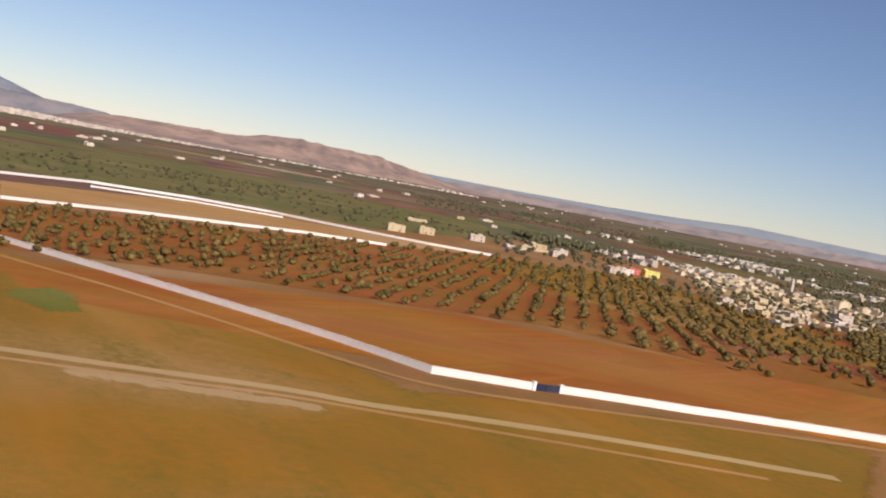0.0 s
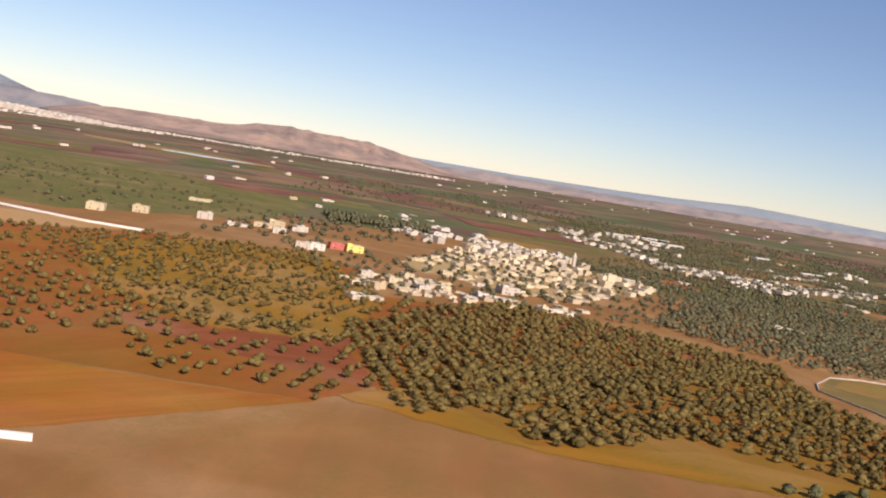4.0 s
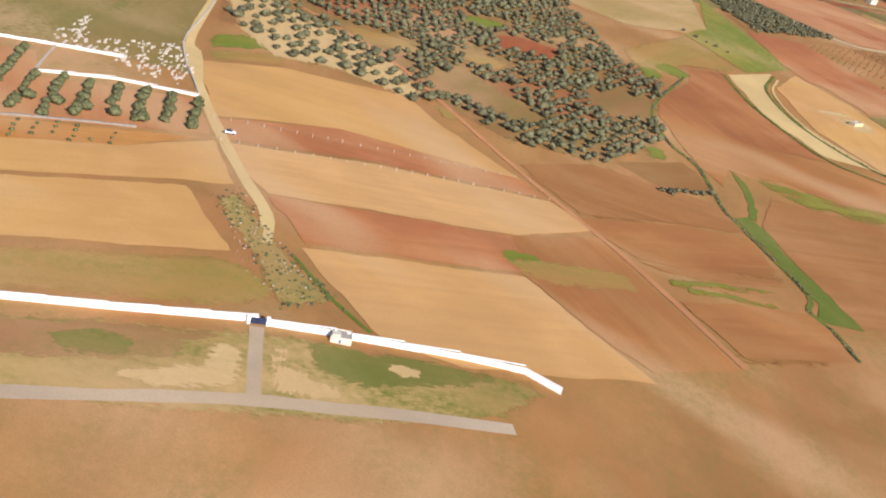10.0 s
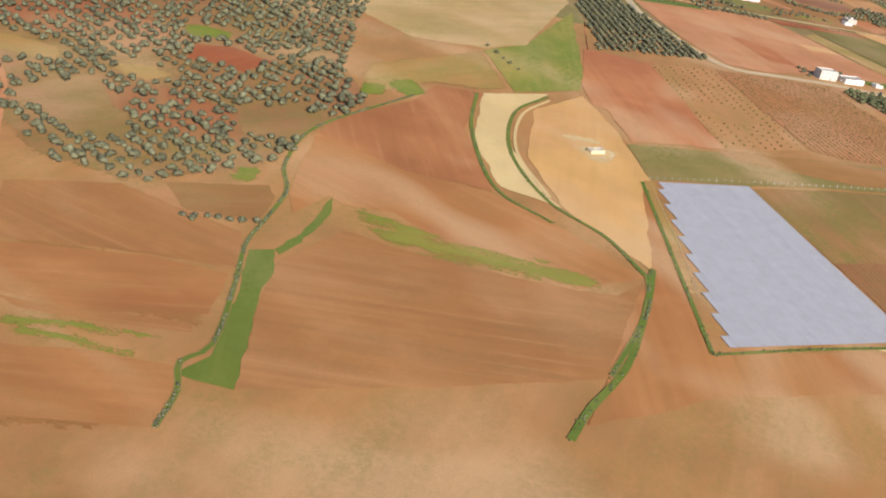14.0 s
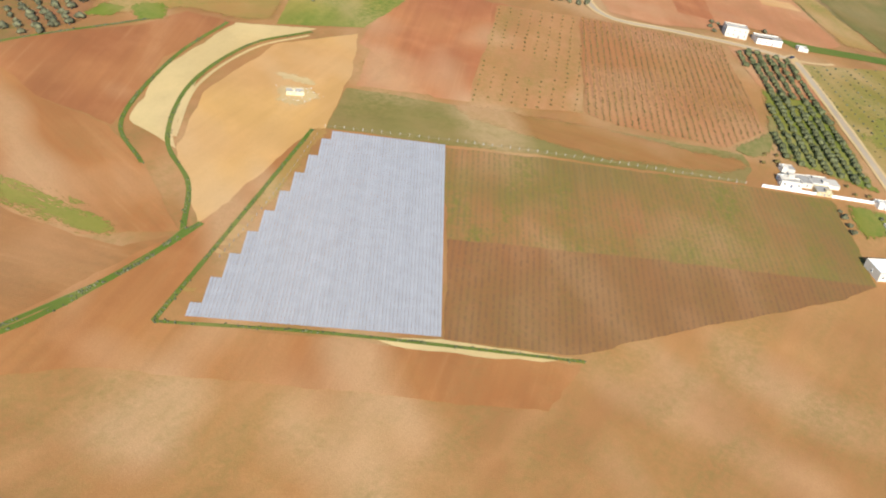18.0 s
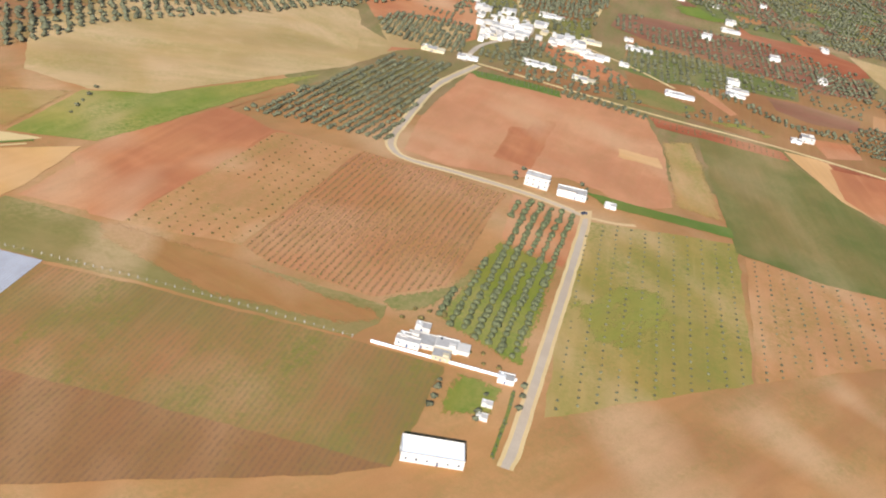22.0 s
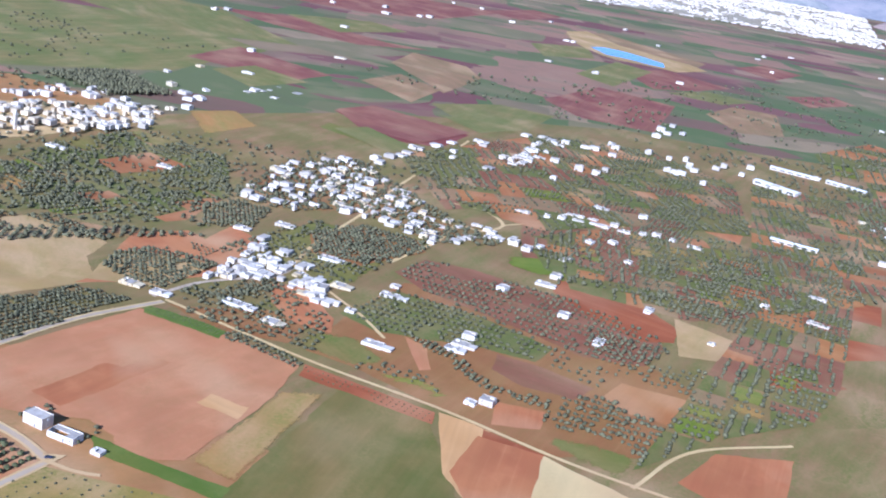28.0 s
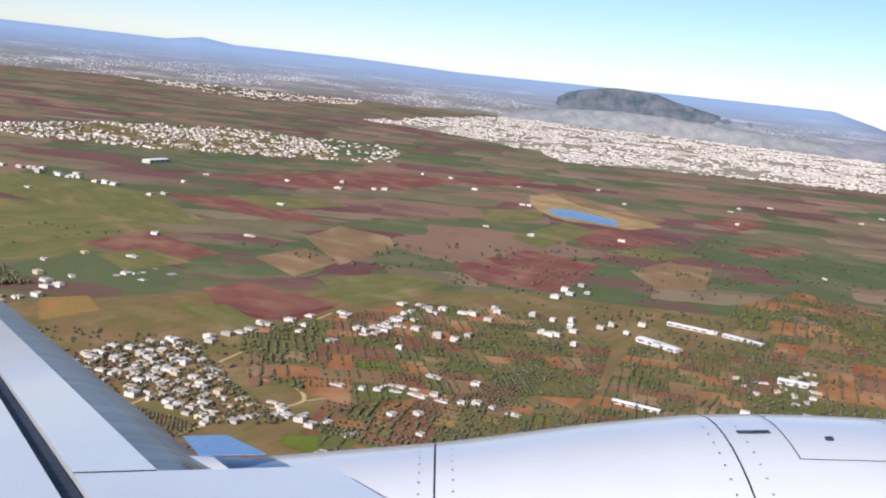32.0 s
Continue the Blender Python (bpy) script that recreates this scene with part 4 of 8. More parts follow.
field("grove_soil", "paletan", [(435.7, 648.7), (429, 669.5), (441, 682.9), (453.5, 690.9), (475.1, 657.7), (469.8, 646.7), (460.4, 630.4)])
field("grove_soil", "redorange", [(403.9, 672.3), (403.3, 699.9), (437, 705.3), (443.5, 684.2), (435.8, 673.9), (427, 655.2)])
field("grove_soil", "brown", [(416.9, 759.5), (413.2, 792.4), (438.8, 814.2), (454.5, 805.6), (466.1, 758.7), (443.9, 745.4)])
# orchards and strips of earth round the farms
field("grove_plot", "brown", [(512.5, 728.2), (490.5, 768.9), (501.3, 786), (536.6, 803.2), (575.7, 816.6), (596, 823), (620.1, 825.1), (653.8, 761.5), (641.3, 727.6), (601, 709.8), (565.2, 697.2), (546.4, 685.6)])
field("grove_plot", "plumsoil", [(417.5, 899.4), (443.2, 958.1), (476.7, 990.5), (546.6, 891.6), (510.1, 865.9), (475, 852.3)])
field("grove_plot", "grovegreen", [(516.5, 718.1), (499.1, 759), (523.4, 775.9), (548.7, 786.3), (570.1, 791.9), (578.7, 774.6), (561.3, 760.2), (549.7, 742.6), (536.2, 724)])
field("grove_plot", "plumsoil", [(476.3, 772.3), (464.1, 799.2), (480.7, 815.8), (502.2, 826.3), (535.6, 843.6), (569.4, 852.9), (585, 844.8), (595.5, 821.3), (580.1, 799.9), (556.8, 793), (528.3, 782.7), (502, 772.3)])
field("red_strip", "red", [(502.2, 853.7), (511.3, 864.1), (539.7, 874.6), (567.9, 870.9), (580.2, 855.9), (574.3, 839.2), (562.2, 838.4), (540.9, 835.7), (514.8, 839.5)])
field("green_strip", "bright", [(464.6, 850.6), (471.5, 867.1), (486.3, 878.8), (497.1, 882.8), (504.6, 866), (494.5, 846.5), (477, 839.7)])
field("red_strip", "plumsoil", [(428.8, 912.8), (441.1, 936.7), (458.9, 908.9), (458.1, 877)])
field("grove_plot", "grovegreen", [(393.6, 1037.8), (408.7, 1065.6), (466.6, 990.1), (454.1, 948.2)])
field("red_strip", "redorange", [(406.5, 1070.5), (439.5, 1075.5), (469, 1033.3), (444.9, 1029)])
field("grove_plot", "grovegreen", [(452.1, 930.1), (470.5, 980.4), (494.9, 967.8), (540, 896.8), (517.3, 882.2), (493.3, 885.1)])
field("grove_plot", "green2", [(490.2, 981.3), (490.6, 1022.7), (530.2, 997.7), (566.4, 927.8), (550.4, 908.6), (532.6, 906.4)])
field("bare_strip", "paletan", [(557.3, 880.2), (573.1, 885.8), (586.6, 889), (601.3, 861), (591.8, 846.3), (578, 859.9)])
field("red_strip", "plumsoil", [(567.9, 763), (582.4, 773.5), (605.4, 783.6), (610.4, 767.7), (595.2, 754.4), (579.2, 751.4)])
field("red_strip", "ochre", [(604.8, 799), (625.3, 815.4), (638.4, 790.7), (625.7, 781), (612.1, 780.9)])
field("red_strip", "redorange", [(602.5, 735.1), (615, 749.4), (625.3, 738.1), (616.7, 722.1)])
field("meadow", "green2", [(625.9, 733), (638, 750.3), (653.8, 761.5), (662.8, 744.2), (646.7, 735.2)])
field("meadow", "thingreen", [(566, 696.2), (572.8, 717.2), (591.4, 725), (598.7, 716.2), (581.8, 705.6)])
field("meadow", "green2", [(530, 696.3), (538.8, 713.5), (564.2, 712.9), (565.2, 697.2), (552.9, 690.3), (539.6, 684.4)])
field("garden", "brown", [(492.9, 651.9), (498.2, 659.7), (507.2, 690.5), (524.6, 700.4), (538.9, 681.7), (524.6, 663.5), (508.8, 656.4)])
field("garden", "greensoil", [(505.6, 668.8), (506.3, 686.3), (519.2, 677), (517.9, 663.7)])
field("garden", "redorange", [(477.9, 706.9), (487, 717.8), (521.4, 712.8), (534.2, 704.1), (521.2, 693.5), (498.9, 695.3)])
field("path", "pink", [(544.4, 733.4), (554, 737.1), (573.2, 726.2), (572.8, 721), (559.6, 726.2)])

# ---- roads and tracks ----
track("dirt_track", "tan", 1.5, [(-100, 215), (-70.6, 190), (-46.9, 173.3), (-26.2, 157.2), (-8.8, 143.5), (3, 137), (17.1, 138), (40, 144), (70, 152)])
track("dirt_track", "cream", 2.6, [(-70, 112), (-48, 116), (-29.7, 117.9), (-12.9, 120.2), (-3, 119.9), (7.5, 121.8), (24, 124), (50, 126)])
track("wheel_ruts", "tan", 1.3, [(-70, 107), (-48, 111.5), (-29.7, 114.2), (-12.9, 117), (-3, 117.2), (10, 117.5), (40, 119)])
track("dirt_track", "cream", 2.3, [(275.7, 474.7), (296.9, 415.8), (305.7, 384), (312.5, 329.4), (322.8, 297.3), (335, 268.5), (342.6, 252.4), (349.1, 239.6), (351.2, 228.1)])
track("dirt_track", "pink", 1.4, [(324.2, 393.5), (342.5, 378.2), (361.8, 358), (373.2, 339.4), (395.5, 300), (415.2, 267.8), (432.2, 232.2)])
track("dirt_track", "cream", 1.8, [(322.8, 297.3), (316, 321.7), (311.4, 325.1)])
track("road_verge", "cream", 3.7, [(663.9, 451.7), (655.7, 468.6), (603.2, 568.1), (598.5, 570.8), (583.5, 567.4), (561, 556.9), (546.5, 549.3), (538.7, 550.1), (531.5, 556.6), (522.2, 572.9), (501.4, 612.5), (490.5, 651.4)])
track("paved_road", "road", 1.9, [(663.9, 451.7), (655.7, 468.6), (603.2, 568.1), (598.5, 570.8), (583.5, 567.4), (561, 556.9), (546.5, 549.3), (538.7, 550.1), (531.5, 556.6), (522.2, 572.9), (501.4, 612.5), (490.5, 651.4)])
track("paved_road", "road", 2.2, [(484.3, 649.4), (472.5, 676.8), (471.1, 709.8), (462.7, 725.7)])
track("dirt_track", "cream", 1.6, [(600.5, 571.1), (608.4, 576.8), (612.6, 582.8)])
track("dirt_track", "cream", 1.8, [(488.9, 653.2), (552.7, 681.5), (602.3, 710.9), (651.5, 734.7), (699.1, 765.5)])
track("dirt_track", "cream", 1.6, [(459.2, 727.6), (501.8, 726.8), (520.8, 726.7), (543.5, 723.6)])
track("village_road", "cream", 2.4, [(378.5, 877.3), (395.7, 889.8), (420.7, 882.8), (428, 860.9), (417.4, 853), (441.1, 820.8), (463.9, 777.8)])
track("dirt_track", "cream", 1.6, [(420.7, 882.8), (417.1, 962), (444, 969.6), (470.8, 985.5)])
track("village_road", "cream", 2.0, [(459.2, 727.6), (431, 755.5), (391.5, 806.1), (353.8, 849), (238.8, 994.2)])
track("dirt_track", "cream", 1.6, [(668, 742.8), (657.2, 783.6), (668, 828.3)])
track("stony_bank", "cream", 0.9, [(485.7, 452.6), (480.4, 433.4), (484.1, 405.4), (497.4, 380)])
track("service_road", "road", 2.0, [(358.8, 184.2), (357.1, 192.5), (355.6, 201.2)])
track("service_road", "road", 2.6, [(318, 167), (340.8, 176), (347.8, 179.1), (358.4, 183.4), (369.2, 186.6), (376.3, 188.9), (392, 193)])

# ---- trees ----
def blob(r, seed, sub=1):
    b = bmesh.new()
    bmesh.ops.create_icosphere(b, subdivisions=sub, radius=1)
    rr = random.Random(seed)
    off = Vector((rr.uniform(0, 50), rr.uniform(0, 50), 0))
    v = [np.array(p.co) * (1 + 0.5 * noise.noise(p.co * 1.3 + off)) * r for p in b.verts]
    f = [[q.index for q in t.verts] for t in b.faces]
    b.free()
    return np.array(v), np.array(f)


def tree_shape(seed, leaves=70, sub=1, cores=4, upright=0.85, limbs=False):
    """Trunk and crown of a broad, ragged tree, one metre in radius: bare limbs, dark inner clumps and loose leaf clumps round them."""
    rr = random.Random(seed)
    tv, tf, cv, cf = [], [], [], []

    def tube(a, b, ra, rb, n=5):
        o = len(tv)
        for p, r in ((a, ra), (b, rb)):
            for i in range(n):
                tv.append((p[0] + r * math.cos(6.283 * i / n), p[1] + r * math.sin(6.283 * i / n), p[2]))
        for i in range(n):
            j = (i + 1) % n
            tf.append((o + i, o + j, o + n + j))
            tf.append((o + i, o + n + j, o + n + i))

    tube((0, 0, -0.1), (0.05, 0, 0.45), 0.13, 0.09, 5 if limbs else 3)
    mids = []
    for i in range(cores):
        a = 6.283 * i / cores + rr.uniform(-0.4, 0.4)
        d = rr.uniform(0.28, 0.48)
        c = (d * math.cos(a), d * math.sin(a), 0.58 + rr.uniform(-0.12, 0.32))
        mids.append((c, rr.uniform(0.48, 0.66)))
        if limbs:
            tube((0.05, 0, 0.45), c, 0.07, 0.03, 4)
    mids.append(((0, 0, 0.95 if cores else 0.55), 0.62))
    o = 0
    for k, (c, r) in enumerate(mids):
        v, f = blob(r, seed * 31 + k, sub)
        v = v * (1, 1, upright) + np.array(c)
        cv.append(v)
        cf.append(f + o)
        o += len(v)
    lv, lf = [], []
    for i in range(leaves):
        c, r = rr.choice(mids)
        d = Vector((rr.gauss(0, 1), rr.gauss(0, 1), rr.gauss(0.25, 0.9))).normalized()
        p = Vector(c) + Vector((d.x, d.y, d.z * upright)) * r * rr.uniform(0.9, 1.2)
        t = d.orthogonal().normalized()
        t.rotate(Matrix.Rotation(rr.uniform(0, 6.28), 3, d))
        u = (d.cross(t) + d * rr.uniform(-0.6, 0.6)).normalized()
        s = rr.uniform(0.12, 0.24)
        q = len(lv)
        lv += [p - t * s, p + u * s * 0.8, p + t * s, p - u * s * 0.8]
        lf += [(q, q + 1, q + 2), (q, q + 2, q + 3)]
    cv.append(np.array([v[:] for v in lv]))
    cf.append(np.array(lf) + o)
    return np.array(tv), np.array(tf), np.concatenate(cv), np.concatenate(cf)


def fast_mesh(name, v, f, mats, index=None):
    me = bpy.data.meshes.new(name)
    me.vertices.add(len(v))
    me.vertices.foreach_set("co", np.asarray(v, np.float32).ravel())
    me.loops.add(3 * len(f))
    me.loops.foreach_set("vertex_index", np.asarray(f, np.int32).ravel())
    me.polygons.add(len(f))
    me.polygons.foreach_set("loop_start", np.arange(0, 3 * len(f), 3, dtype=np.int32))
    for m in mats:
        me.materials.append(m)
    if index is not None:
        me.polygons.foreach_set("material_index", np.asarray(index, np.int32))
    me.polygons.foreach_set("use_smooth", np.ones(len(f), bool))
    me.update(calc_edges=True)
    return me


FAR_TREES = [tree_shape(40 + i, 46, 1, 3) for i in range(7)]
DOTS = [tree_shape(160 + i, 23, 1, 2) for i in range(5)]
SPECKS = [tree_shape(200 + i, 13, 1, 1) for i in range(5)]
NEAR_TREES = [tree_shape(80 + i, 210, 1, 6, 0.85, True) for i in range(5)]
SAPLINGS = [tree_shape(120 + i, 12, 1, 0) for i in range(4)]


def inside(x, y, poly):
    ok = np.zeros(len(x), bool)
    for (x0, y0), (x1, y1) in zip(poly, poly[1:] + poly[:1]):
        if y0 == y1:
            continue
        ok ^= ((y0 > y) != (y1 > y)) & (x < (x1 - x0) * (y - y0) / (y1 - y0) + x0)
    return ok


def spots(poly, du, dv, line, jit, fill, seed, gaps=-0.42):
    """Planting places in rows along the line, with gaps and unevenness."""
    rr = np.random.RandomState(seed)
    (ax, ay), (bx, by) = line
    a = math.atan2(by - ay, bx - ax)
    P = np.array(poly)
    c = P.mean(0)
    n = int(np.abs(P - c).max() * 1.5 / min(du, dv)) + 2
    u, v = np.meshgrid(np.arange(-n, n + 1) * du, np.arange(-n, n + 1) * dv)
    u, v = u.ravel() + rr.uniform(-jit, jit, u.size), v.ravel() + rr.uniform(-jit, jit, u.size)
    x, y = c[0] + u * math.cos(a) - v * math.sin(a), c[1] + u * math.sin(a) + v * math.cos(a)
    keep = inside(x, y, poly) & (rr.uniform(0, 1, x.size) < fill)
    thin = np.array([noise.noise((p * 0.03, q * 0.03, seed)) for p, q in zip(x, y)])
    keep &= (thin > gaps) | (fill > 0.94)
    for hole in CLEAR:
        keep &= ~inside(x, y, hole)
    return list(zip(x[keep], y[keep]))


def far_grove(name, places, size, label, seed=1, shapes=FAR_TREES, leaf=None, spread=0.25, height=0.85):
    rr = random.Random(seed)
    V, F, I, o = [], [], [], 0
    for x, y in places:
        tv, tf, cv, cf = rr.choice(shapes)
        s = size * rr.uniform(1 - spread, 1 + spread)
        a = rr.uniform(0, 6.283)
        R = np.array([[math.cos(a), math.sin(a), 0], [-math.sin(a), math.cos(a), 0], [0, 0, height * rr.uniform(0.85, 1.15)]]) * s
        at = np.array((x, y, gz(x, y) + 0.1))
        for v, f, m in ((tv, tf, 0), (cv, cf, 1)):
            V.append(v @ R + at)
            F.append(f + o)
            I.append(np.full(len(f), m))
            o += len(v)
    if not V:
        return None
    ob = new(name, fast_mesh(name, np.concatenate(V), np.concatenate(F), [M_BARK, leaf or M_LEAF], np.concatenate(I)))
    return tagged(ob, label, "trees", "", "stuff")


TREE_KITS = []
for i, (tv, tf, cv, cf) in enumerate(NEAR_TREES):
    t = new("olive_tree")
    part("trunk", fast_mesh("trunk", tv, tf, [M_BARK]), t, "gnarled brown trunk")
    part("crown", fast_mesh("crown", cv, cf, [M_LEAF]), t)
    tagged(t, "broad grey-green olive tree standing on bare earth", "tree", "olive trees")
    t.matrix_basis = pose(300 + i * 5, 262 + i, gz(300, 262) + 0.1) @ Matrix.Scale(1.3, 4)
    TREE_KITS.append(t)
TREE_RNG = random.Random(5)


def near_trees(places, size, label="", spread=0.22):
    for x, y in places:
        t = copy_thing(TREE_RNG.choice(TREE_KITS), Matrix())
        s = size * TREE_RNG.uniform(1 - spread, 1 + spread)
        t.matrix_basis = pose(x, y, gz(x, y) + 0.1, 0, 0, TREE_RNG.uniform(0, 360)) @ Matrix.Diagonal((s, s, s * TREE_RNG.uniform(0.9, 1.15), 1))
        tagged(t, label)


# the grove below the walled burial ground, tree by tree
near_trees(spots([(261.2, 278.4), (290.4, 290.2), (295.7, 276.5), (324.9, 289.1), (331.6, 271.9), (297.5, 251.3), (275.3, 239.9)], 3.2, 5.2, [(276, 282), (282.4, 246)], 0.3, 0.95, 11), 1.02, "broad grey-green olive tree on orange earth")
# the farm's grove beside the tarmac road
near_trees(spots([(599.6, 532.2), (580.3, 561), (601.8, 568.4), (643.5, 483.8), (615.5, 482.4)], 2.75, 3.4, [(601.9, 569.6), (645, 482)], 0.25, 0.98, 12), 0.98, "round olive tree in a planted row by the road")
# the grove beyond the ploughed field after take-off
far_grove("olive_grove", spots([(-139.6, 293.7), (-89.1, 333), (-16.3, 420.9), (28.8, 467), (85.4, 495.3), (112.8, 446.6), (124.1, 392.2), (202.3, 405.4), (128.4, 218.7), (92.6, 215.4), (64.1, 212.7), (27.8, 231), (-1.5, 220.8), (-41.9, 214.3), (-80.8, 199.8)], 5.9, 6.6, [(-1.5, 220.8), (64.1, 212.7)], 0.7, 0.72, 13), 1.38, "grove of grey-green olive trees on red earth", 1, DOTS, M_LEAF3)
far_grove("olive_grove", spots([(14.7, 409), (40, 469.2), (95, 495.2), (130.4, 373.4), (126.5, 287.6), (95.4, 277.6), (57.4, 305.8)], 5.6, 5.6, [(55.1, 334.7), (95.4, 277.6)], 1.4, 0.55, 14), 1.2, "open grove of olive trees on green grass", 2, DOTS, M_LEAF3)
far_grove("olive_grove", spots([(123.2, 313.8), (141.2, 373.7), (169, 425.5), (205.3, 412.8), (244.1, 394.7), (254.8, 373.7), (236.2, 341), (187.4, 270.7), (161.3, 240.3), (149.9, 223.4), (141.1, 226)], 4.2, 4.0, [(177.4, 353.4), (199.6, 254.7)], 0.5, 0.96, 15), 1.55, "dense rows of dark olive trees before the village", 3, DOTS, M_LEAF3)
far_grove("olive_grove", spots([(146, 262), (160, 290), (182, 306), (215.5, 301.1), (224.5, 352.6), (257.7, 388.3), (253.3, 338.9), (260.4, 287.9), (268, 234.8), (253.5, 238.1), (244.7, 219.1), (233, 222), (203, 240), (171, 214)], 3.5, 4.2, [(177.4, 353.4), (199.6, 254.7)], 1.0, 0.9, 17, -0.45), 1.36, "uneven rows of olive trees on rusty red earth", 5, FAR_TREES, M_LEAF3)
far_grove("olive_grove", spots([(206, 212), (228, 222), (244.7, 219.1), (253.5, 238.1), (268, 234.8), (284.1, 206.6), (284.5, 194.3), (269.7, 188), (240, 196)], 5.0, 5.0, [(227.7, 266.9), (262.5, 260.7)], 1.5, 0.75, 18), 1.4, "scattered olive trees on green and red ground", 6)
far_grove("young_trees", spots([(276.2, 236.5), (303.6, 252.5), (319.3, 259.6), (322, 252.5), (303.1, 241.5), (279.3, 225)], 2.6, 3.2, [(288.8, 239.5), (289.9, 234.2)], 0.2, 0.95, 19), 0.62, "row of small young olive trees", 7, SAPLINGS)
far_grove("olive_wood", spots([(277.3, 477.6), (414.4, 704), (403.9, 535.6), (424.8, 437.2), (439.9, 416.7), (432.7, 349), (413, 323.4), (390.6, 322.7), (376, 338), (372, 352), (352, 376), (330, 397), (305, 404)], 3.5, 4.3, [(328.6, 361.2), (368, 338.4)], 0.55, 0.92, 20, -0.3), 1.5, "dense old olive wood with grey-green crowns", 8, DOTS, M_LEAF2)
far_grove("olive_wood", spots([(223.4, 442.8), (256.4, 544.2), (287, 674.2), (364.3, 681.3), (360.5, 569.5), (303.2, 472.6), (303, 399.1), (269.2, 393.8)], 4.4, 4.4, [(328.6, 361.2), (368, 338.4)], 1.2, 0.85, 21), 1.6, "dense dark olive wood near the village", 9, SPECKS, M_LEAF2)
far_grove("olive_wood", spots([(306, 398), (318, 396), (345, 378), (366, 358), (377, 336), (366.4, 332), (344, 339), (331, 336), (314, 356)], 5.2, 4.8, [(328.6, 361.2), (368, 338.4)], 0.9, 0.88, 22), 1.5, "spaced olive trees on pale earth at the edge of the wood", 10, FAR_TREES, M_LEAF2)
far_grove("hedge_trees", spots([(426, 318), (443.2, 327.3), (444.2, 323.3), (427.5, 315.1)], 2.6, 2.2, [(426.9, 317.1), (443.7, 325.3)], 0.5, 0.98, 23), 0.95, "dark hedge of round trees between fields", 11, FAR_TREES, M_LEAF2)
far_grove("hedge_trees", [(457.4, 493.8), (461.6, 488.5), (465.0, 484.1), (468.0, 480.2), (471.6, 475.7)], 0.8, "short row of dark bushes beside a green crop", 53, FAR_TREES, M_LEAF2)
far_grove("hedge_trees", spots([(281.4, 220.7), (287.1, 216.9), (301.4, 197.5), (301.6, 186.2), (296.7, 191.2), (287.1, 205.2)], 2.6, 2.6, [(281.4, 220.7), (301.4, 197.5)], 1.2, 0.75, 24), 1.0, "scrubby green bushes along a bank", 12)
far_grove("orchard", spots([(492.8, 526.4), (468.7, 624.2), (485.5, 639.4), (533.1, 552.8)], 2.1, 3.0, [(521.8, 516.2), (481.9, 630.7)], 0.2, 0.98, 25), 1.0, "planted orchard in straight dark rows", 13, FAR_TREES, M_LEAF2)
far_grove("young_trees", spots([(539.6, 447.9), (511.8, 524.3), (534.8, 539.2), (565.7, 465.2)], 3.6, 3.4, [(539.6, 447.9), (511.8, 524.3)], 0.25, 0.9, 27), 0.5, "young trees in rows on orange earth", 15, SAPLINGS, M_LEAF3)
far_grove("vines", spots([(565.8, 465.5), (534.8, 539.2), (578.6, 559.7), (608.2, 496.9), (602.4, 476.3), (575.5, 465.1)], 1.3, 1.95, [(565.8, 465.5), (534.8, 539.2)], 0.22, 0.85, 28), 0.4, "rows of low vines on red-brown earth", 16, SAPLINGS, M_LEAF3)
far_grove("young_trees", spots([(603.9, 569.9), (636, 605), (679.9, 532.4), (658.2, 472.9), (640.1, 501.8)], 3.4, 4.4, [(636.4, 606), (679.9, 532.4)], 0.15, 0.95, 29), 0.58, "grid of small saplings in a green field", 17, SAPLINGS, M_LEAF2)
far_grove("young_trees", spots([(644.3, 598.9), (684.4, 619.7), (701.9, 591.3), (680.2, 534.4)], 3.4, 4.2, [(642.8, 599.6), (680.3, 533.1)], 0.15, 0.95, 30), 0.6, "grid of small saplings on orange earth", 18, SAPLINGS, M_LEAF2)
far_grove("hedge_trees", spots([(521.4, 665.3), (554.9, 679.9), (561.7, 674.5), (529, 659.2)], 2.8, 2.4, [(522.9, 664.4), (557.1, 678.3)], 0.3, 0.98, 31), 1.05, "double row of dark round trees", 19, DOTS, M_LEAF2)
far_grove("hedge_trees", spots([(492.5, 644.8), (522.4, 664.7), (528.8, 658.1), (499, 641.2)], 1.6, 1.6, [(493.4, 643), (522.9, 664.4)], 0.2, 0.95, 32), 0.45, "low bright green vine rows", 20, SAPLINGS)
far_grove("young_trees", spots([(558.2, 678.9), (603.4, 706.5), (609.7, 700.7), (565.2, 673)], 2.4, 2.4, [(557.3, 679.5), (603.5, 706.9)], 0.2, 0.9, 33), 0.5, "small dark vines on red earth", 21, SAPLINGS)
# orchards round the farms beyond the wheat field
ROWS = [(526, 772.7), (560.2, 794.3)]
far_grove("olive_grove", spots([(514.3, 722.4), (497.4, 760.9), (521.8, 777.9), (547.8, 787.6), (570.1, 791.9), (578.1, 774.5), (561.3, 760.2), (549.7, 742.6), (536.2, 724)], 3.02, 5.1, ROWS, 0.17, 0.93, 400), 1.23, "rows of olive trees on green grass", 430, DOTS, M_LEAF2)
far_grove("olive_grove", spots([(476.3, 772.3), (465.4, 797.6), (480.7, 815.8), (502.2, 826.3), (535.6, 843.6), (569.4, 852.9), (585, 844.8), (595.5, 821.3), (580.1, 799.9), (556.8, 793), (528.3, 782.7), (502, 772.3)], 3.02, 5.29, ROWS, 0.17, 0.92, 401), 1.18, "rows of olive trees on dark red earth", 431, DOTS, M_LEAF2)
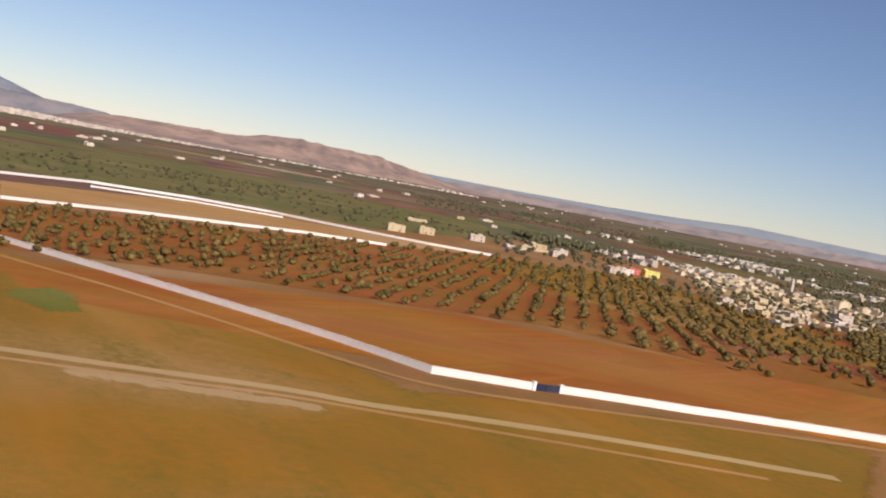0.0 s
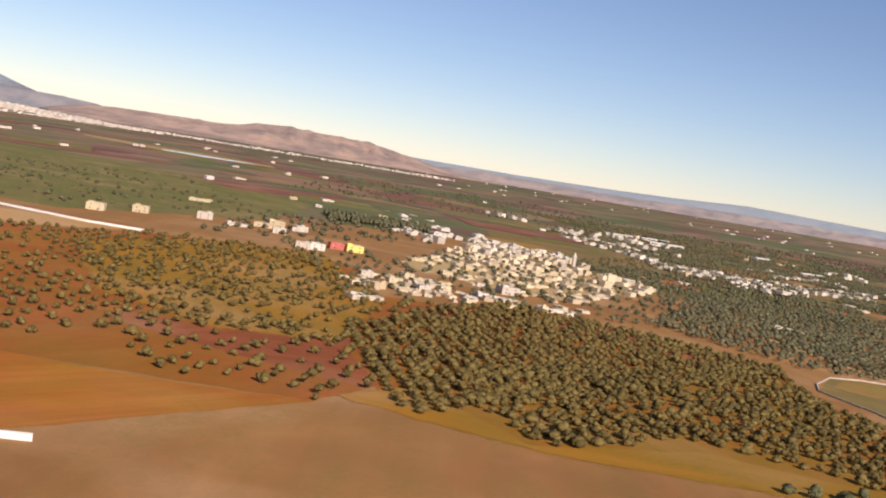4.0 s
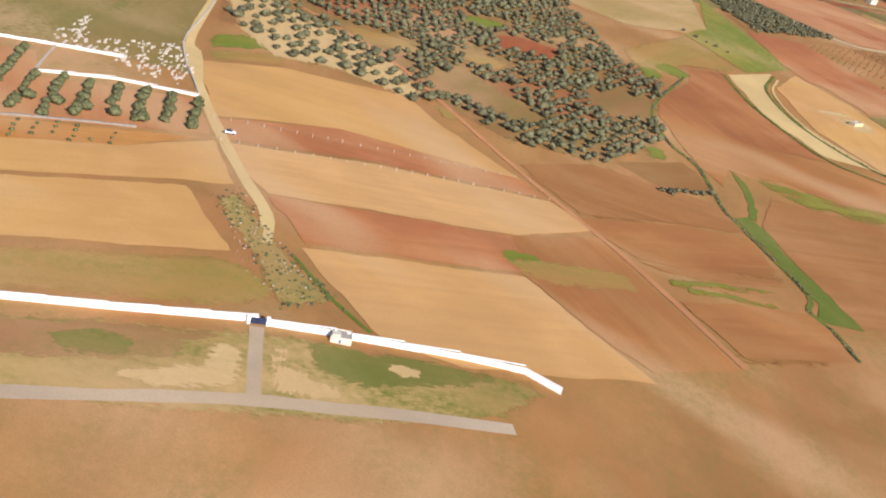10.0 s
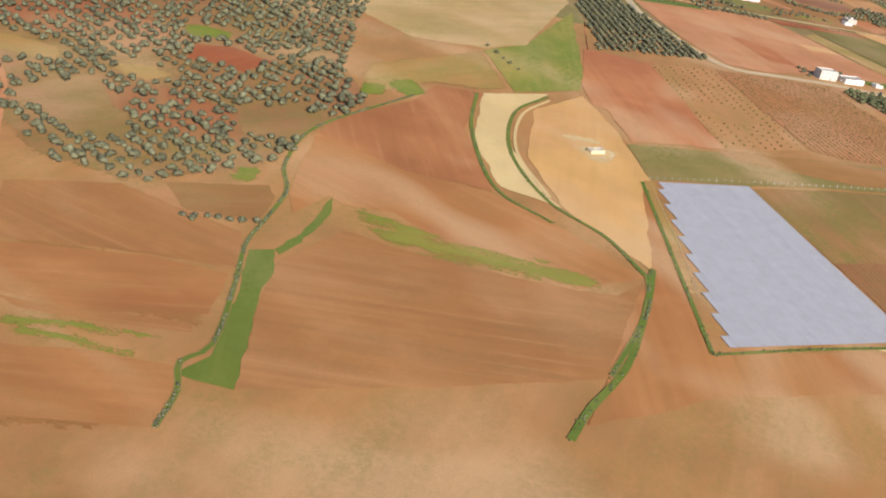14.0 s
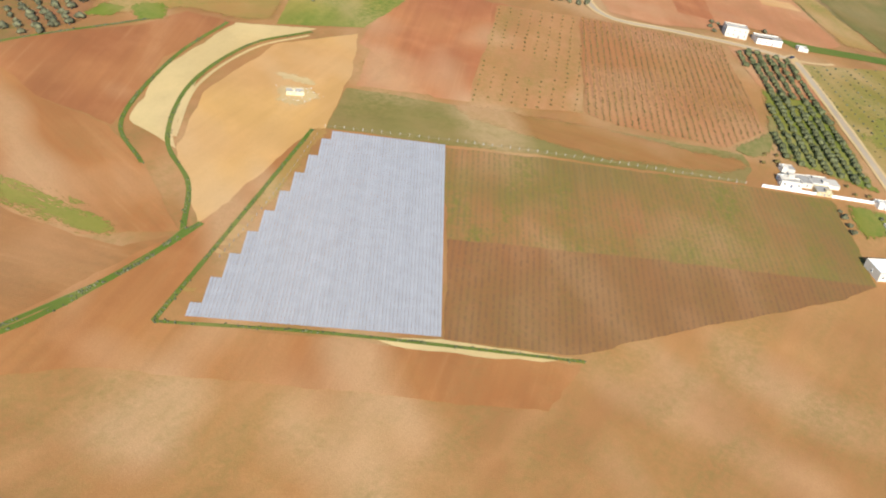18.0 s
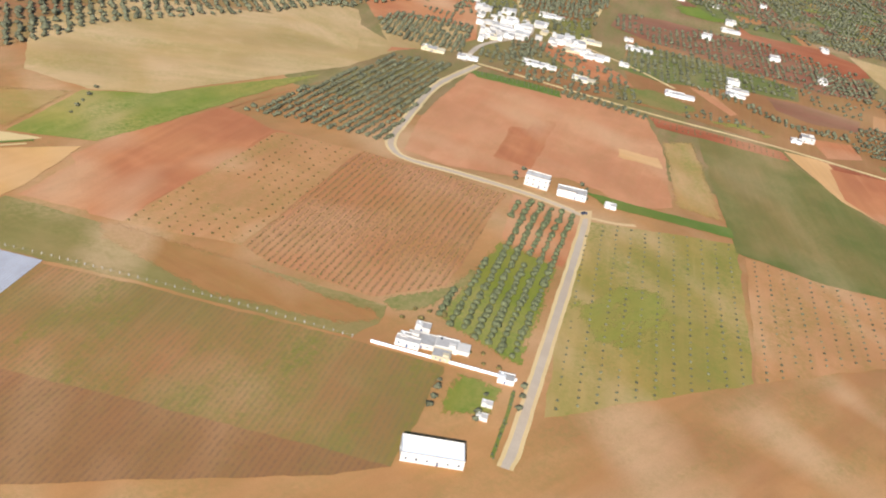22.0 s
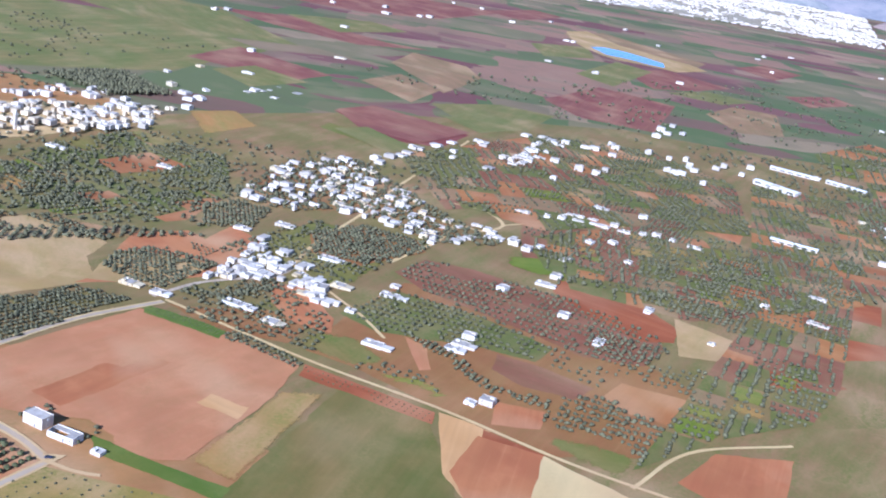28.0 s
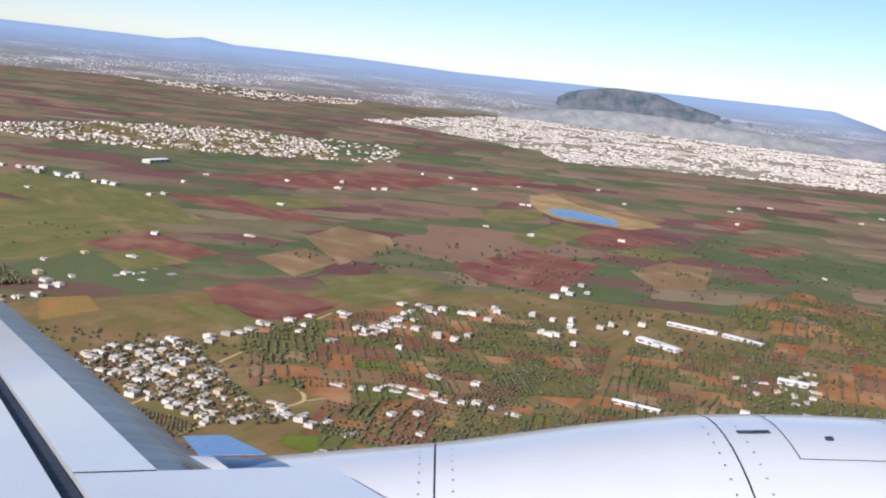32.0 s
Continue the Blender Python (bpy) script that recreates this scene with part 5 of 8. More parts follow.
far_grove("olive_grove", spots([(393.6, 1037.8), (408.7, 1065.6), (466.6, 990.1), (454.1, 948.2)], 3.02, 5.29, ROWS, 0.17, 0.93, 402), 1.28, "rows of olive trees on thin grass", 432, SPECKS, M_LEAF2)
far_grove("olive_grove", spots([(421.9, 894), (441.1, 936.7), (470.3, 987.4), (540, 896.8), (517.3, 882.2), (495.3, 882.2), (464.4, 866.1)], 3.58, 6.04, ROWS, 0.38, 0.8, 403), 1.18, "scattered olive trees on small plots", 433, SPECKS, M_LEAF2)
far_grove("olive_grove", spots([(490.2, 981.3), (490.6, 1022.7), (530.2, 997.7), (566.4, 927.8), (550.4, 908.6), (532.6, 906.4)], 2.4, 7.79, ROWS, 0.17, 0.96, 404), 1.49, "dense rows of olive trees on grass", 434, SPECKS, M_LEAF2)
far_grove("olive_grove", spots([(520.4, 877.5), (534.2, 906.6), (567.9, 924.8), (581.4, 898.9), (556.5, 886.1)], 2.8, 5, ROWS, 0.21, 0.95, 405), 1.54, "dark belt of olive trees", 435, SPECKS, M_LEAF2)
far_grove("olive_grove", spots([(549.4, 827.9), (566.8, 830.9), (589.9, 844.2), (598.9, 813), (584.1, 803.2)], 2.75, 4.72, ROWS, 0.25, 0.9, 406), 1.34, "olive trees between red strips", 436, SPECKS, M_LEAF2)
far_grove("olive_grove", spots([(541.4, 733.2), (548.9, 739.6), (564.3, 743.8), (592.4, 741.7), (610.4, 756.7), (623.9, 741.1), (613.9, 749), (595.9, 736.6), (570.4, 735.7)], 2.6, 2.6, ROWS, 0.38, 0.9, 407), 1.23, "dark hedge of olive trees behind farmhouses", 437, SPECKS, M_LEAF2)
far_grove("olive_grove", spots([(571.3, 790), (589, 809.8), (599.9, 816.3), (606.9, 784.9), (583.3, 776.6)], 3.44, 5.29, ROWS, 0.34, 0.8, 408), 1.23, "olive trees on a strip of grass", 438, SPECKS, M_LEAF2)
far_grove("olive_grove", spots([(608.3, 764.5), (612.1, 780.9), (640.2, 787.2), (653.8, 761.5), (635.1, 755.4), (624.9, 739.9)], 2.56, 4.96, ROWS, 0.25, 0.9, 409), 1.34, "rows of dark olive trees beside the track", 439, DOTS, M_LEAF2)
far_grove("olive_grove", spots([(597, 826.4), (609.2, 846), (623.6, 818.6), (604.5, 803.4)], 2.88, 5.43, ROWS, 0.25, 0.9, 410), 1.34, "olive trees on brown earth", 440, SPECKS, M_LEAF2)
far_grove("olive_grove", spots([(557.2, 706.7), (565.8, 714.7), (581.2, 721.4), (591.2, 717.6), (576.2, 709.1), (564.9, 695.8)], 3.44, 3.78, ROWS, 0.5, 0.8, 411), 1.02, "garden trees beside the track", 441, DOTS, M_LEAF2)
far_grove("olive_grove", spots([(491.8, 646.7), (474.9, 673.8), (478.2, 708.4), (521.4, 712.8), (549.5, 687.3), (522.3, 665.8)], 3.17, 4.34, ROWS, 0.71, 0.8, 412), 1.23, "garden trees round farmhouses", 442, DOTS, M_LEAF2)
far_grove("olive_grove", spots([(479.5, 663.4), (472.3, 677.8), (475.3, 711.2), (490.2, 700.3), (491.5, 675.3), (491.4, 659.4)], 2.7, 3, ROWS, 0.25, 0.9, 413), 1.23, "dark rows of trees between farm gardens", 443, DOTS, M_LEAF2)
far_grove("olive_grove", spots([(415.4, 760.9), (411.6, 794), (438.8, 814.2), (454.5, 805.6), (465.4, 763.5), (443.9, 745.4)], 2.5, 3.6, ROWS, 0.13, 0.97, 414), 1.44, "dense dark rows of olive trees inside the village", 444, SPECKS, M_LEAF2)
far_grove("olive_grove", spots([(429, 653.7), (426.3, 671.7), (442, 688.9), (453.8, 692.4), (477.9, 655.4), (469.8, 646.7), (444, 642.5)], 2.6, 3.4, ROWS, 0.17, 0.95, 415), 1.28, "dense dark rows of trees before the village", 445, DOTS, M_LEAF2)
far_grove("olive_grove", spots([(364.2, 725.5), (359.8, 750.2), (379.9, 756.9), (404, 734), (398.3, 707.5)], 2.6, 4, ROWS, 0.17, 0.95, 416), 1.54, "dense dark rows of olive trees behind the village", 446, SPECKS, M_LEAF2)
far_grove("olive_grove", spots([(418.3, 687.9), (437.3, 706.8), (442.2, 685.3), (434, 672.1)], 2.8, 3, ROWS, 0.17, 0.9, 417), 0.92, "small trees in rows on red earth", 447, SPECKS, M_LEAF2)
far_grove("olive_grove", spots([(431, 701), (397, 774.6), (448.6, 812), (463.9, 777.8), (495.8, 730.3), (467.1, 729.2)], 3.4, 4.8, [(397, 774.6), (448.6, 812)], 1.0, 0.88, 40), 1.25, "olive trees among village houses", 28, DOTS, M_LEAF2)
far_grove("olive_grove", spots([(371.7, 630.8), (372.5, 646.4), (413, 659.1), (418, 652.1)], 3.4, 3.0, [(371.7, 630.8), (415.1, 655.7)], 0.5, 0.95, 43), 1.2, "dark tree belt", 31, FAR_TREES, M_LEAF2)
far_grove("olive_grove", spots([(295.3, 721.7), (288.9, 780.8), (292.1, 817.5), (347.3, 749.5), (396.1, 702.1)], 5.0, 5.0, [(295.3, 721.7), (288.9, 780.8)], 2.0, 0.6, 44), 1.4, "trees at the edge of the village", 32, FAR_TREES, M_LEAF2)
far_grove("village_trees", spots([(347.1, 747.9), (283.8, 822), (288.8, 869), (337.7, 863.5), (402.7, 855.7), (455.6, 859.1), (440.6, 817.5), (391.5, 806.1), (377.6, 764.8)], 3.5, 3.5, [(347.1, 747.9), (288.8, 869)], 2.0, 0.85, 45), 1.4, "garden trees between white houses", 33, DOTS, M_LEAF2)
far_grove("village_trees", spots([(43.5, 598.9), (123, 522), (145.3, 649), (159.7, 786.1), (222.3, 702), (251.9, 610.6), (292.1, 583.1), (238.9, 433.9), (186.9, 424.6), (118.4, 373.5)], 7.0, 7.0, [(91.2, 455.1), (123, 522)], 4.0, 0.5, 46), 1.5, "dark trees among the village houses", 34, DOTS, M_LEAF2)
far_grove("olive_wood", spots([(221, 770), (338.9, 946.6), (377.7, 776.7), (310.7, 489.2), (250.8, 422), (239.8, 498.5)], 7.0, 7.0, [(221, 770), (349.4, 1037.6)], 3.0, 0.65, 47), 1.6, "dark scattered olive woods beyond the village", 35, SPECKS, M_LEAF2)
far_grove("scrub_trees", spots([(-277.9, 712.8), (-196.3, 820.8), (-82.5, 936.8), (39, 692.7), (-31.4, 534.8), (-114.6, 531.3), (-176.4, 456.6)], 9.0, 12.0, [(-277.9, 712.8), (-82.5, 936.8)], 3.0, 0.55, 48, -0.1), 1.35, "scrubby trees on a green flat", 36, FAR_TREES, M_LEAF2)
far_grove("scrub_trees", spots([(31.4, 702.7), (129.2, 772.1), (136.6, 688.7), (74.6, 541.4), (35.2, 512.1)], 9.0, 9.0, [(31.4, 702.7), (129.2, 772.1)], 4.0, 0.6, 49), 1.7, "trees behind the boundary wall", 37, FAR_TREES, M_LEAF2)
far_grove("tree_belt", spots([(53.1, 798.5), (125.6, 808.3), (128.9, 759.3), (63.6, 732.7)], 3.0, 3.0, [(53.1, 798.5), (125.6, 808.3)], 0.8, 0.98, 50), 1.8, "dense dark windbreak of tall trees", 38, SPECKS, M_LEAF2, 0.2, 1.4)

far_grove("far_trees", spots([(250, 1210), (330, 1500), (620, 1700), (930, 1640), (800, 1150), (660, 960), (600, 1190)], 8.0, 9.0, [(0, 0), (1, 0.6)], 4.0, 0.9, 81, -0.02), 2.0, "dark belts of olive trees on the far plain", 82, SPECKS, M_LEAF2)
far_grove("far_trees", spots([(-10, 1000), (-60, 1700), (250, 1950), (420, 1650), (230, 1180)], 13.0, 13.0, [(0, 0), (1, 0.6)], 6.0, 0.9, 83, 0.12), 2.2, "scattered trees between far fields", 84, SPECKS, M_LEAF2)


far_grove("town_trees", spots([(-1150.4, 1050.9), (-1304.9, 1297.9), (-1337.8, 1577.2), (-1175, 1686.5), (-792.8, 1539.9), (-819, 1391.7), (-848.8, 1206.7), (-968.8, 1013.2)], 15.0, 15.0, [(0, 0), (1, 0.6)], 7.0, 0.9, 85, -0.2), 2.6, "dark trees between the houses of a town", 86, SPECKS, M_LEAF2)


def clip(poly, p, n):
    """The part of an outline on one side of a line."""
    out = []
    for a, b in zip(poly, poly[1:] + poly[:1]):
        da, db = (a - p).dot(n), (b - p).dot(n)
        if da >= 0:
            out.append(a)
        if da * db < 0:
            out.append(a.lerp(b, da / (da - db)))
    return out


PLOTS = {"red": ("plumsoil", 2.5, 5.2, 0.18, 0.97, 1.06), "dense": ("grovegreen", 2.4, 4.7, 0.25, 0.97, 1.23), "green": ("bright", 2.5, 5.8, 0.25, 0.95, 1.14), "dry": ("tangreen", 2.6, 5.4, 0.3, 0.93, 1.01),
         "sparse": ("plainbrown", 4.2, 6.0, 0.48, 0.8, 0.97), "wild": ("grovegreen", 3.9, 3.9, 1.8, 0.8, 1.32), "bare": ("russet", 9, 9, 3, 0.5, 1.06), "pinkish": ("plumsoil", 2.6, 5.4, 0.2, 0.95, 0.97), "tan": ("ochre", 2.8, 5.8, 0.2, 0.93, 1.01), "lush": ("grovegreen", 2.7, 5.8, 0.25, 0.92, 1.06), "meadow": ("green2", 8, 8, 3, 0.5, 1.14)}


def grove_plots(poly, line, area, mix, label, seed, wide=1.0):
    """Small holdings: land split again and again across its longer side, each plot with its own soil and rows of trees."""
    rr = random.Random(seed)
    (ax, ay), (bx, by) = line
    base = math.atan2(by - ay, bx - ax)
    todo, trees = [[Vector(p) for p in poly]], []
    k = 0
    while todo:
        q = todo.pop()
        if len(q) < 3:
            continue
        size = abs(sum(a.x * b.y - b.x * a.y for a, b in zip(q, q[1:] + q[:1]))) / 2
        u = Vector((math.cos(base), math.sin(base)))
        v = Vector((-u.y, u.x))
        su, sv = [p.dot(u) for p in q], [p.dot(v) for p in q]
        lu, lv = max(su) - min(su), max(sv) - min(sv)
        if size > area * rr.uniform(0.6, 1.7):
            d, s, lo = (u, lu, min(su)) if lu > lv * 0.9 else (v, lv, min(sv))
            n = d.copy()
            n.rotate(Matrix.Rotation(rr.uniform(-0.14, 0.14), 2))
            c = sum(q, Vector((0, 0))) / len(q)
            p = c + d * (lo + s * rr.uniform(0.38, 0.62) - c.dot(d))
            todo += [clip(q, p, n), clip(q, p, -n)]
            continue
        if size < 25:
            continue
        land, du, dv, jit, fill, big = PLOTS[rr.choice(mix)]
        pts = [tuple(p) for p in q]
        field("grove_plot", land, pts, base + rr.choice((0, math.pi / 2)) + rr.uniform(-0.1, 0.1))
        w = u if lu > lv * rr.uniform(0.6, 1.6) else v
        inner = [tuple(p + (sum(q, Vector((0, 0))) / len(q) - p) * 0.05) for p in q]
        for place in spots(inner, du * wide, dv * wide, ((0, 0), tuple(w)), jit, fill, seed * 50 + k):
            trees.append((big * (0.62 + 0.56 * wide), place))
        k += 1
    for b in sorted({b for b, _ in trees}):
        far_grove("olive_grove", [p for s, p in trees if s == b], b, label, seed + int(b * 10), SPECKS, M_LEAF2)


MIX = ["red"] * 4 + ["dense"] * 6 + ["green"] * 3 + ["dry"] * 2 + ["sparse"] * 2 + ["wild"] * 2 + ["pinkish"] * 2 + ["tan"] * 3 + ["lush"] * 3 + ["bare"] * 2
grove_plots([(440.3, 883.6), (429.9, 993.8), (475.9, 1036.8), (567.3, 943.2), (562.1, 885.7), (507.2, 846.6)], [(481.2, 857.5), (530.7, 911.4)], 330, MIX, "rows of olive trees on small plots", 35, 1.12)
grove_plots([(504.2, 1048.4), (563.7, 933), (605.3, 853.4), (636.5, 794.1), (659, 751.5), (654.3, 809.1), (658.9, 852.2), (640.5, 896.7), (599.8, 960.7), (558.4, 1026.3), (504, 1113), (466.4, 1172.6)], [(590, 781.3), (624.2, 802.9)], 330, MIX + ["red"] * 6, "olive rows between strips of red earth", 36, 1.1)
grove_plots([(272.3, 906.2), (262.2, 951.4), (216.7, 1086.1), (258.9, 1168.8), (350.3, 1169.1), (456.4, 1060.6), (429.9, 993.8), (432.7, 902.5), (389.7, 881.7), (390.2, 864.7)], [(309.8, 951), (361.3, 1064.2)], 500, MIX + ["wild"] * 3, "groves of olive trees round farmhouses", 38, 1.2)
grove_plots([(351.1, 1188.3), (416.6, 1271.3), (570.2, 1037.6), (567.3, 943.2), (475.9, 1036.8)], [(436.3, 1096.9), (489.5, 1149.1)], 420, MIX + ["sparse"] * 4, "wide rows of olive trees on tan earth", 39, 1.15)
grove_plots([(264.7, 1384.1), (228.1, 1528.5), (321.8, 1533.3), (397.5, 1500.7), (595.2, 1202.5), (563.6, 1198.1), (513.7, 1132), (465.6, 1185.1)], [(292.1, 1361.9), (386, 1438.3)], 1700, MIX + ["wild"] * 3, "groves of olive trees beyond a farm shed", 43, 1.7)
grove_plots([(284, 644.4), (238.8, 688.5), (213.9, 749.7), (276.8, 779), (347.3, 749.5), (387.2, 705.9), (391.7, 661.5), (362.9, 638.7), (362.5, 623.1)], [(324.7, 633.4), (296.3, 734.8)], 600, ["wild"] * 5 + ["dense", "meadow", "meadow", "bare", "dry", "green"], "dark woodland of olive trees between villages", 37)


def scrub_line(name, width, pts):
    """A bank or gully overgrown with low bushes."""
    rr = random.Random(int(pts[0][0] * 7))
    gully = name == "ditch"
    L = smooth_line(pts, 0.45 if gully else 0.6)
    out = []
    for p in L:
        thick = noise.noise((p.x * 0.16, p.y * 0.16, 4.2))
        for _ in range(2 if thick > (-0.15 if gully else 0.12) else 1 if thick > -0.25 else 0):
            spread = width * (0.16 if gully else 0.3)
            out.append((p.x + rr.gauss(0, spread), p.y + rr.gauss(0, spread)))
    track("scrub_margin", "drygreen" if gully else "lush", width * (1.0 if gully else 1.25), pts)
    if gully:
        track("gully_bed", "lush", width * 0.7, pts)
    ob = far_grove(name, out, 0.33 if gully else 0.3, "narrow gully full of dark scrub" if gully else "overgrown green bank between fields", int(pts[0][1]), SAPLINGS, M_LEAF2 if gully else M_LEAF, 0.6, 0.75)
    return tagged(ob, "", "scrub")


scrub_line("ditch", 1.2, [(449.1, 427.7), (434.4, 386.1), (435.7, 359.2), (441.7, 343.9), (443.3, 326.7), (444.3, 314), (449.2, 296.8), (454.4, 275.2), (452.3, 266.8), (455.6, 258.8), (457, 248.4)])
scrub_line("hedge_bank", 0.9, [(464.8, 442.8), (469.8, 413.3), (483.4, 378.4), (500.2, 365.7)])
scrub_line("hedge_bank", 0.9, [(484.6, 455.4), (478.2, 434.3), (482.6, 404.2), (496.8, 378.3), (512.9, 365.6), (524.1, 350)])
scrub_line("ditch", 1.4, [(524.2, 351.5), (525.3, 333.2), (520.9, 304.2)])
scrub_line("hedge_bank", 1.2, [(525.1, 354.7), (525.2, 338.5), (523.5, 310.2), (518.4, 290.8), (516.4, 279.5)])
scrub_line("hedge_bank", 0.6, [(355.9, 226.6), (364.1, 215.2), (370.8, 208.2)])
scrub_line("hedge_bank", 0.7, [(648.2, 474.5), (653, 466), (660.1, 452.1)])
scrub_line("hedge_bank", 0.8, [(518.4, 405.2), (530.1, 359.7), (539.4, 323)])
scrub_line("hedge_bank", 0.8, [(539.4, 323), (566.8, 340.5), (607, 362.6)])

# ---- walls ----
WALL_MAT = {"white": M_WALLW, "stone": M_STONE, "grey": M_GREY}


def wall(name, mat, height, pts):
    """A wall with a coping, cut into bays that follow the ground; rough stone ones are uneven."""
    rr = random.Random(int(abs(pts[0][0]) * 10))
    root = new(name)
    at = Vector((*pts[0], gz(*pts[0])))
    root.location = at
    th = 0.085 if mat == "white" else 0.17
    P = [Vector(p) for p in pts]
    segs = []
    for a, b in zip(P, P[1:]):
        n = max(1, round((b - a).length / 7))
        segs += [(a.lerp(b, i / n), a.lerp(b, (i + 1) / n)) for i in range(n)]
    for a, b in segs:
        d = (b - a).normalized()
        s = Vector((-d.y, d.x))
        rough = 0.0 if mat == "white" else 0.16
        n = 2 if mat == "white" else 7
        rows = []
        for i in range(n + 1):
            p = a.lerp(b, i / n)
            w, h = th * (1 + rr.uniform(-rough, rough)), height * (1 + rr.uniform(-rough, rough))
            z = gz(p.x, p.y)
            rows.append([(*(p + s * w), z - 0.15), (*(p + s * w), z + h), (*(p - s * w), z + h), (*(p - s * w), z - 0.15)])
        v = [tuple(np.array(q) - np.array(at)) for r in rows for q in r]
        f = []
        for i in range(n):
            o = 4 * i
            f += [(o, o + 4, o + 5, o + 1), (o + 1, o + 5, o + 6, o + 2), (o + 2, o + 6, o + 7, o + 3)]
        f += [(0, 1, 2, 3), (4 * n + 3, 4 * n + 2, 4 * n + 1, 4 * n)]
        part("wall_bay", mesh_of("wall_bay", v, f, WALL_MAT[mat]), root)
        if mat == "white":
            z = max(gz(*a), gz(*b)) + height
            q = [a + s * th * 1.35, b + s * th * 1.35, b - s * th * 1.35, a - s * th * 1.35]
            cv = [(*(p - at.xy), z - at.z + h) for h in (0.004, 0.09) for p in q]
            part("coping", mesh_of("coping", cv, [(0, 3, 2, 1), (4, 5, 6, 7), (0, 1, 5, 4), (1, 2, 6, 5), (2, 3, 7, 6), (3, 0, 4, 7)], M_WALLW), root)
    lab = {"white": "long whitewashed boundary wall with coping", "stone": "rough pale dry-stone wall", "grey": "low grey dry-stone wall"}[mat]
    return tagged(root, lab, "wall", "", "structure")


wall("perimeter_wall", "white", 1.0, [(-140, 268), (-108, 238), (-79, 212), (-45.9, 185.7), (-19.3, 164.5), (-10.2, 156.8), (3, 144.8), (16.7, 146)])
wall("perimeter_wall", "white", 1.0, [(20.2, 147.4), (28.4, 149), (38.2, 150.5), (56.5, 155), (73.8, 158.7), (98, 165)])
wall("perimeter_wall", "white", 1.0, [(299.4, 183.4), (315.1, 188.5), (336.8, 195.7), (355.4, 202.7)])
wall("perimeter_wall", "white", 1.0, [(356.8, 202.4), (366, 204.5)])
wall("perimeter_wall", "white", 1.0, [(367.6, 204.7), (383.8, 207.9), (393.4, 209.1), (398.9, 206)])
wall("boundary_wall", "white", 0.9, [(-122.1, 319.5), (-93.6, 357.1), (-45.3, 406), (-16.2, 417.8)])
wall("boundary_wall", "white", 0.9, [(-166.8, 432.3), (-146.1, 477.6), (-107.2, 498.3), (-72.1, 499.7), (-40.2, 484.4), (-0.7, 469.8), (27, 468)])
wall("boundary_wall", "white", 0.6, [(-137.7, 451), (-101.6, 473.3), (-63.7, 476.9)])
wall("stone_wall", "stone", 0.5, [(264.9, 286.8), (266.9, 299.9), (268.6, 313.2), (268.2, 322.5), (263.6, 335.6), (260.2, 347.2), (264.1, 362.2), (274.9, 383.5), (288.3, 392.3), (300, 394.6), (304.6, 389), (308.2, 371.6), (309.8, 352), (310.6, 333.3), (312, 324), (315.9, 311.5), (320.5, 300.8), (324.5, 290.6)])
wall("stone_wall", "white", 0.5, [(264.9, 286.8), (290.2, 296.6), (305.6, 301.6)])
wall("stone_wall", "white", 0.45, [(294.8, 277.9), (308.2, 286), (324.6, 289.7)])
wall("stone_wall", "stone", 0.5, [(294.8, 277.9), (291.9, 297)])
wall("stone_wall", "grey", 0.5, [(275.5, 236.8), (303.2, 253.4), (319.9, 262.5)])
wall("farm_wall", "white", 0.65, [(616.2, 461), (632.7, 470.6), (645.9, 478.5)])


def gate(a, b, height):
    """A dark sheet-iron double gate between white posts."""
    root = new("gate")
    a, b = Vector(a), Vector(b)
    root.matrix_basis = pose(*a, gz(*a), 0, 0, math.degrees(math.atan2(b.y - a.y, b.x - a.x)))
    w = (b - a).length
    for x in (-0.15, w + 0.15):
        part("gate_post", mesh_of("gate_post", *join([box(x - 0.22, -0.24, -0.1, x + 0.22, 0.24, height * 1.18), box(x - 0.28, -0.3, height * 1.184, x + 0.28, 0.3, height * 1.26)]), M_WALLW), root, "white post with a cap")
    for i in range(2):
        x0, x1 = 0.1 + i * (w / 2 - 0.05), w / 2 + i * (w / 2 - 0.1)
        bars = [box(x0, -0.03, 0.05, x1, 0.03, height)] + [box(x0, -0.06, z, x1, -0.034, z + 0.06) for z in (0.15, height * 0.5, height * 0.9)]
        part("gate_leaf", mesh_of("gate_leaf", *join(bars), M_IRON), root, "dark blue sheet-iron leaf")
    return tagged(root, "closed dark iron gate in the whitewashed wall", "gate")


gate(*[(16.7, 146.1), (20.1, 147.3)], 1.0)
gate(*[(354.4, 201.8), (356.7, 202.4)], 1.0)

# ---- houses ----


def window(root, x, y, z, w, h, side, pane=True):
    """A recessed-looking window: a proud surround, a dark pane and a sill."""
    m = pose(x, y, z, 0, 0, side)
    f = part("window", WIN_FRAME, root, "", m @ Matrix.Diagonal((w, 1, h, 1)))
    if pane:
        part("pane", WIN_PANE, f)
    return f


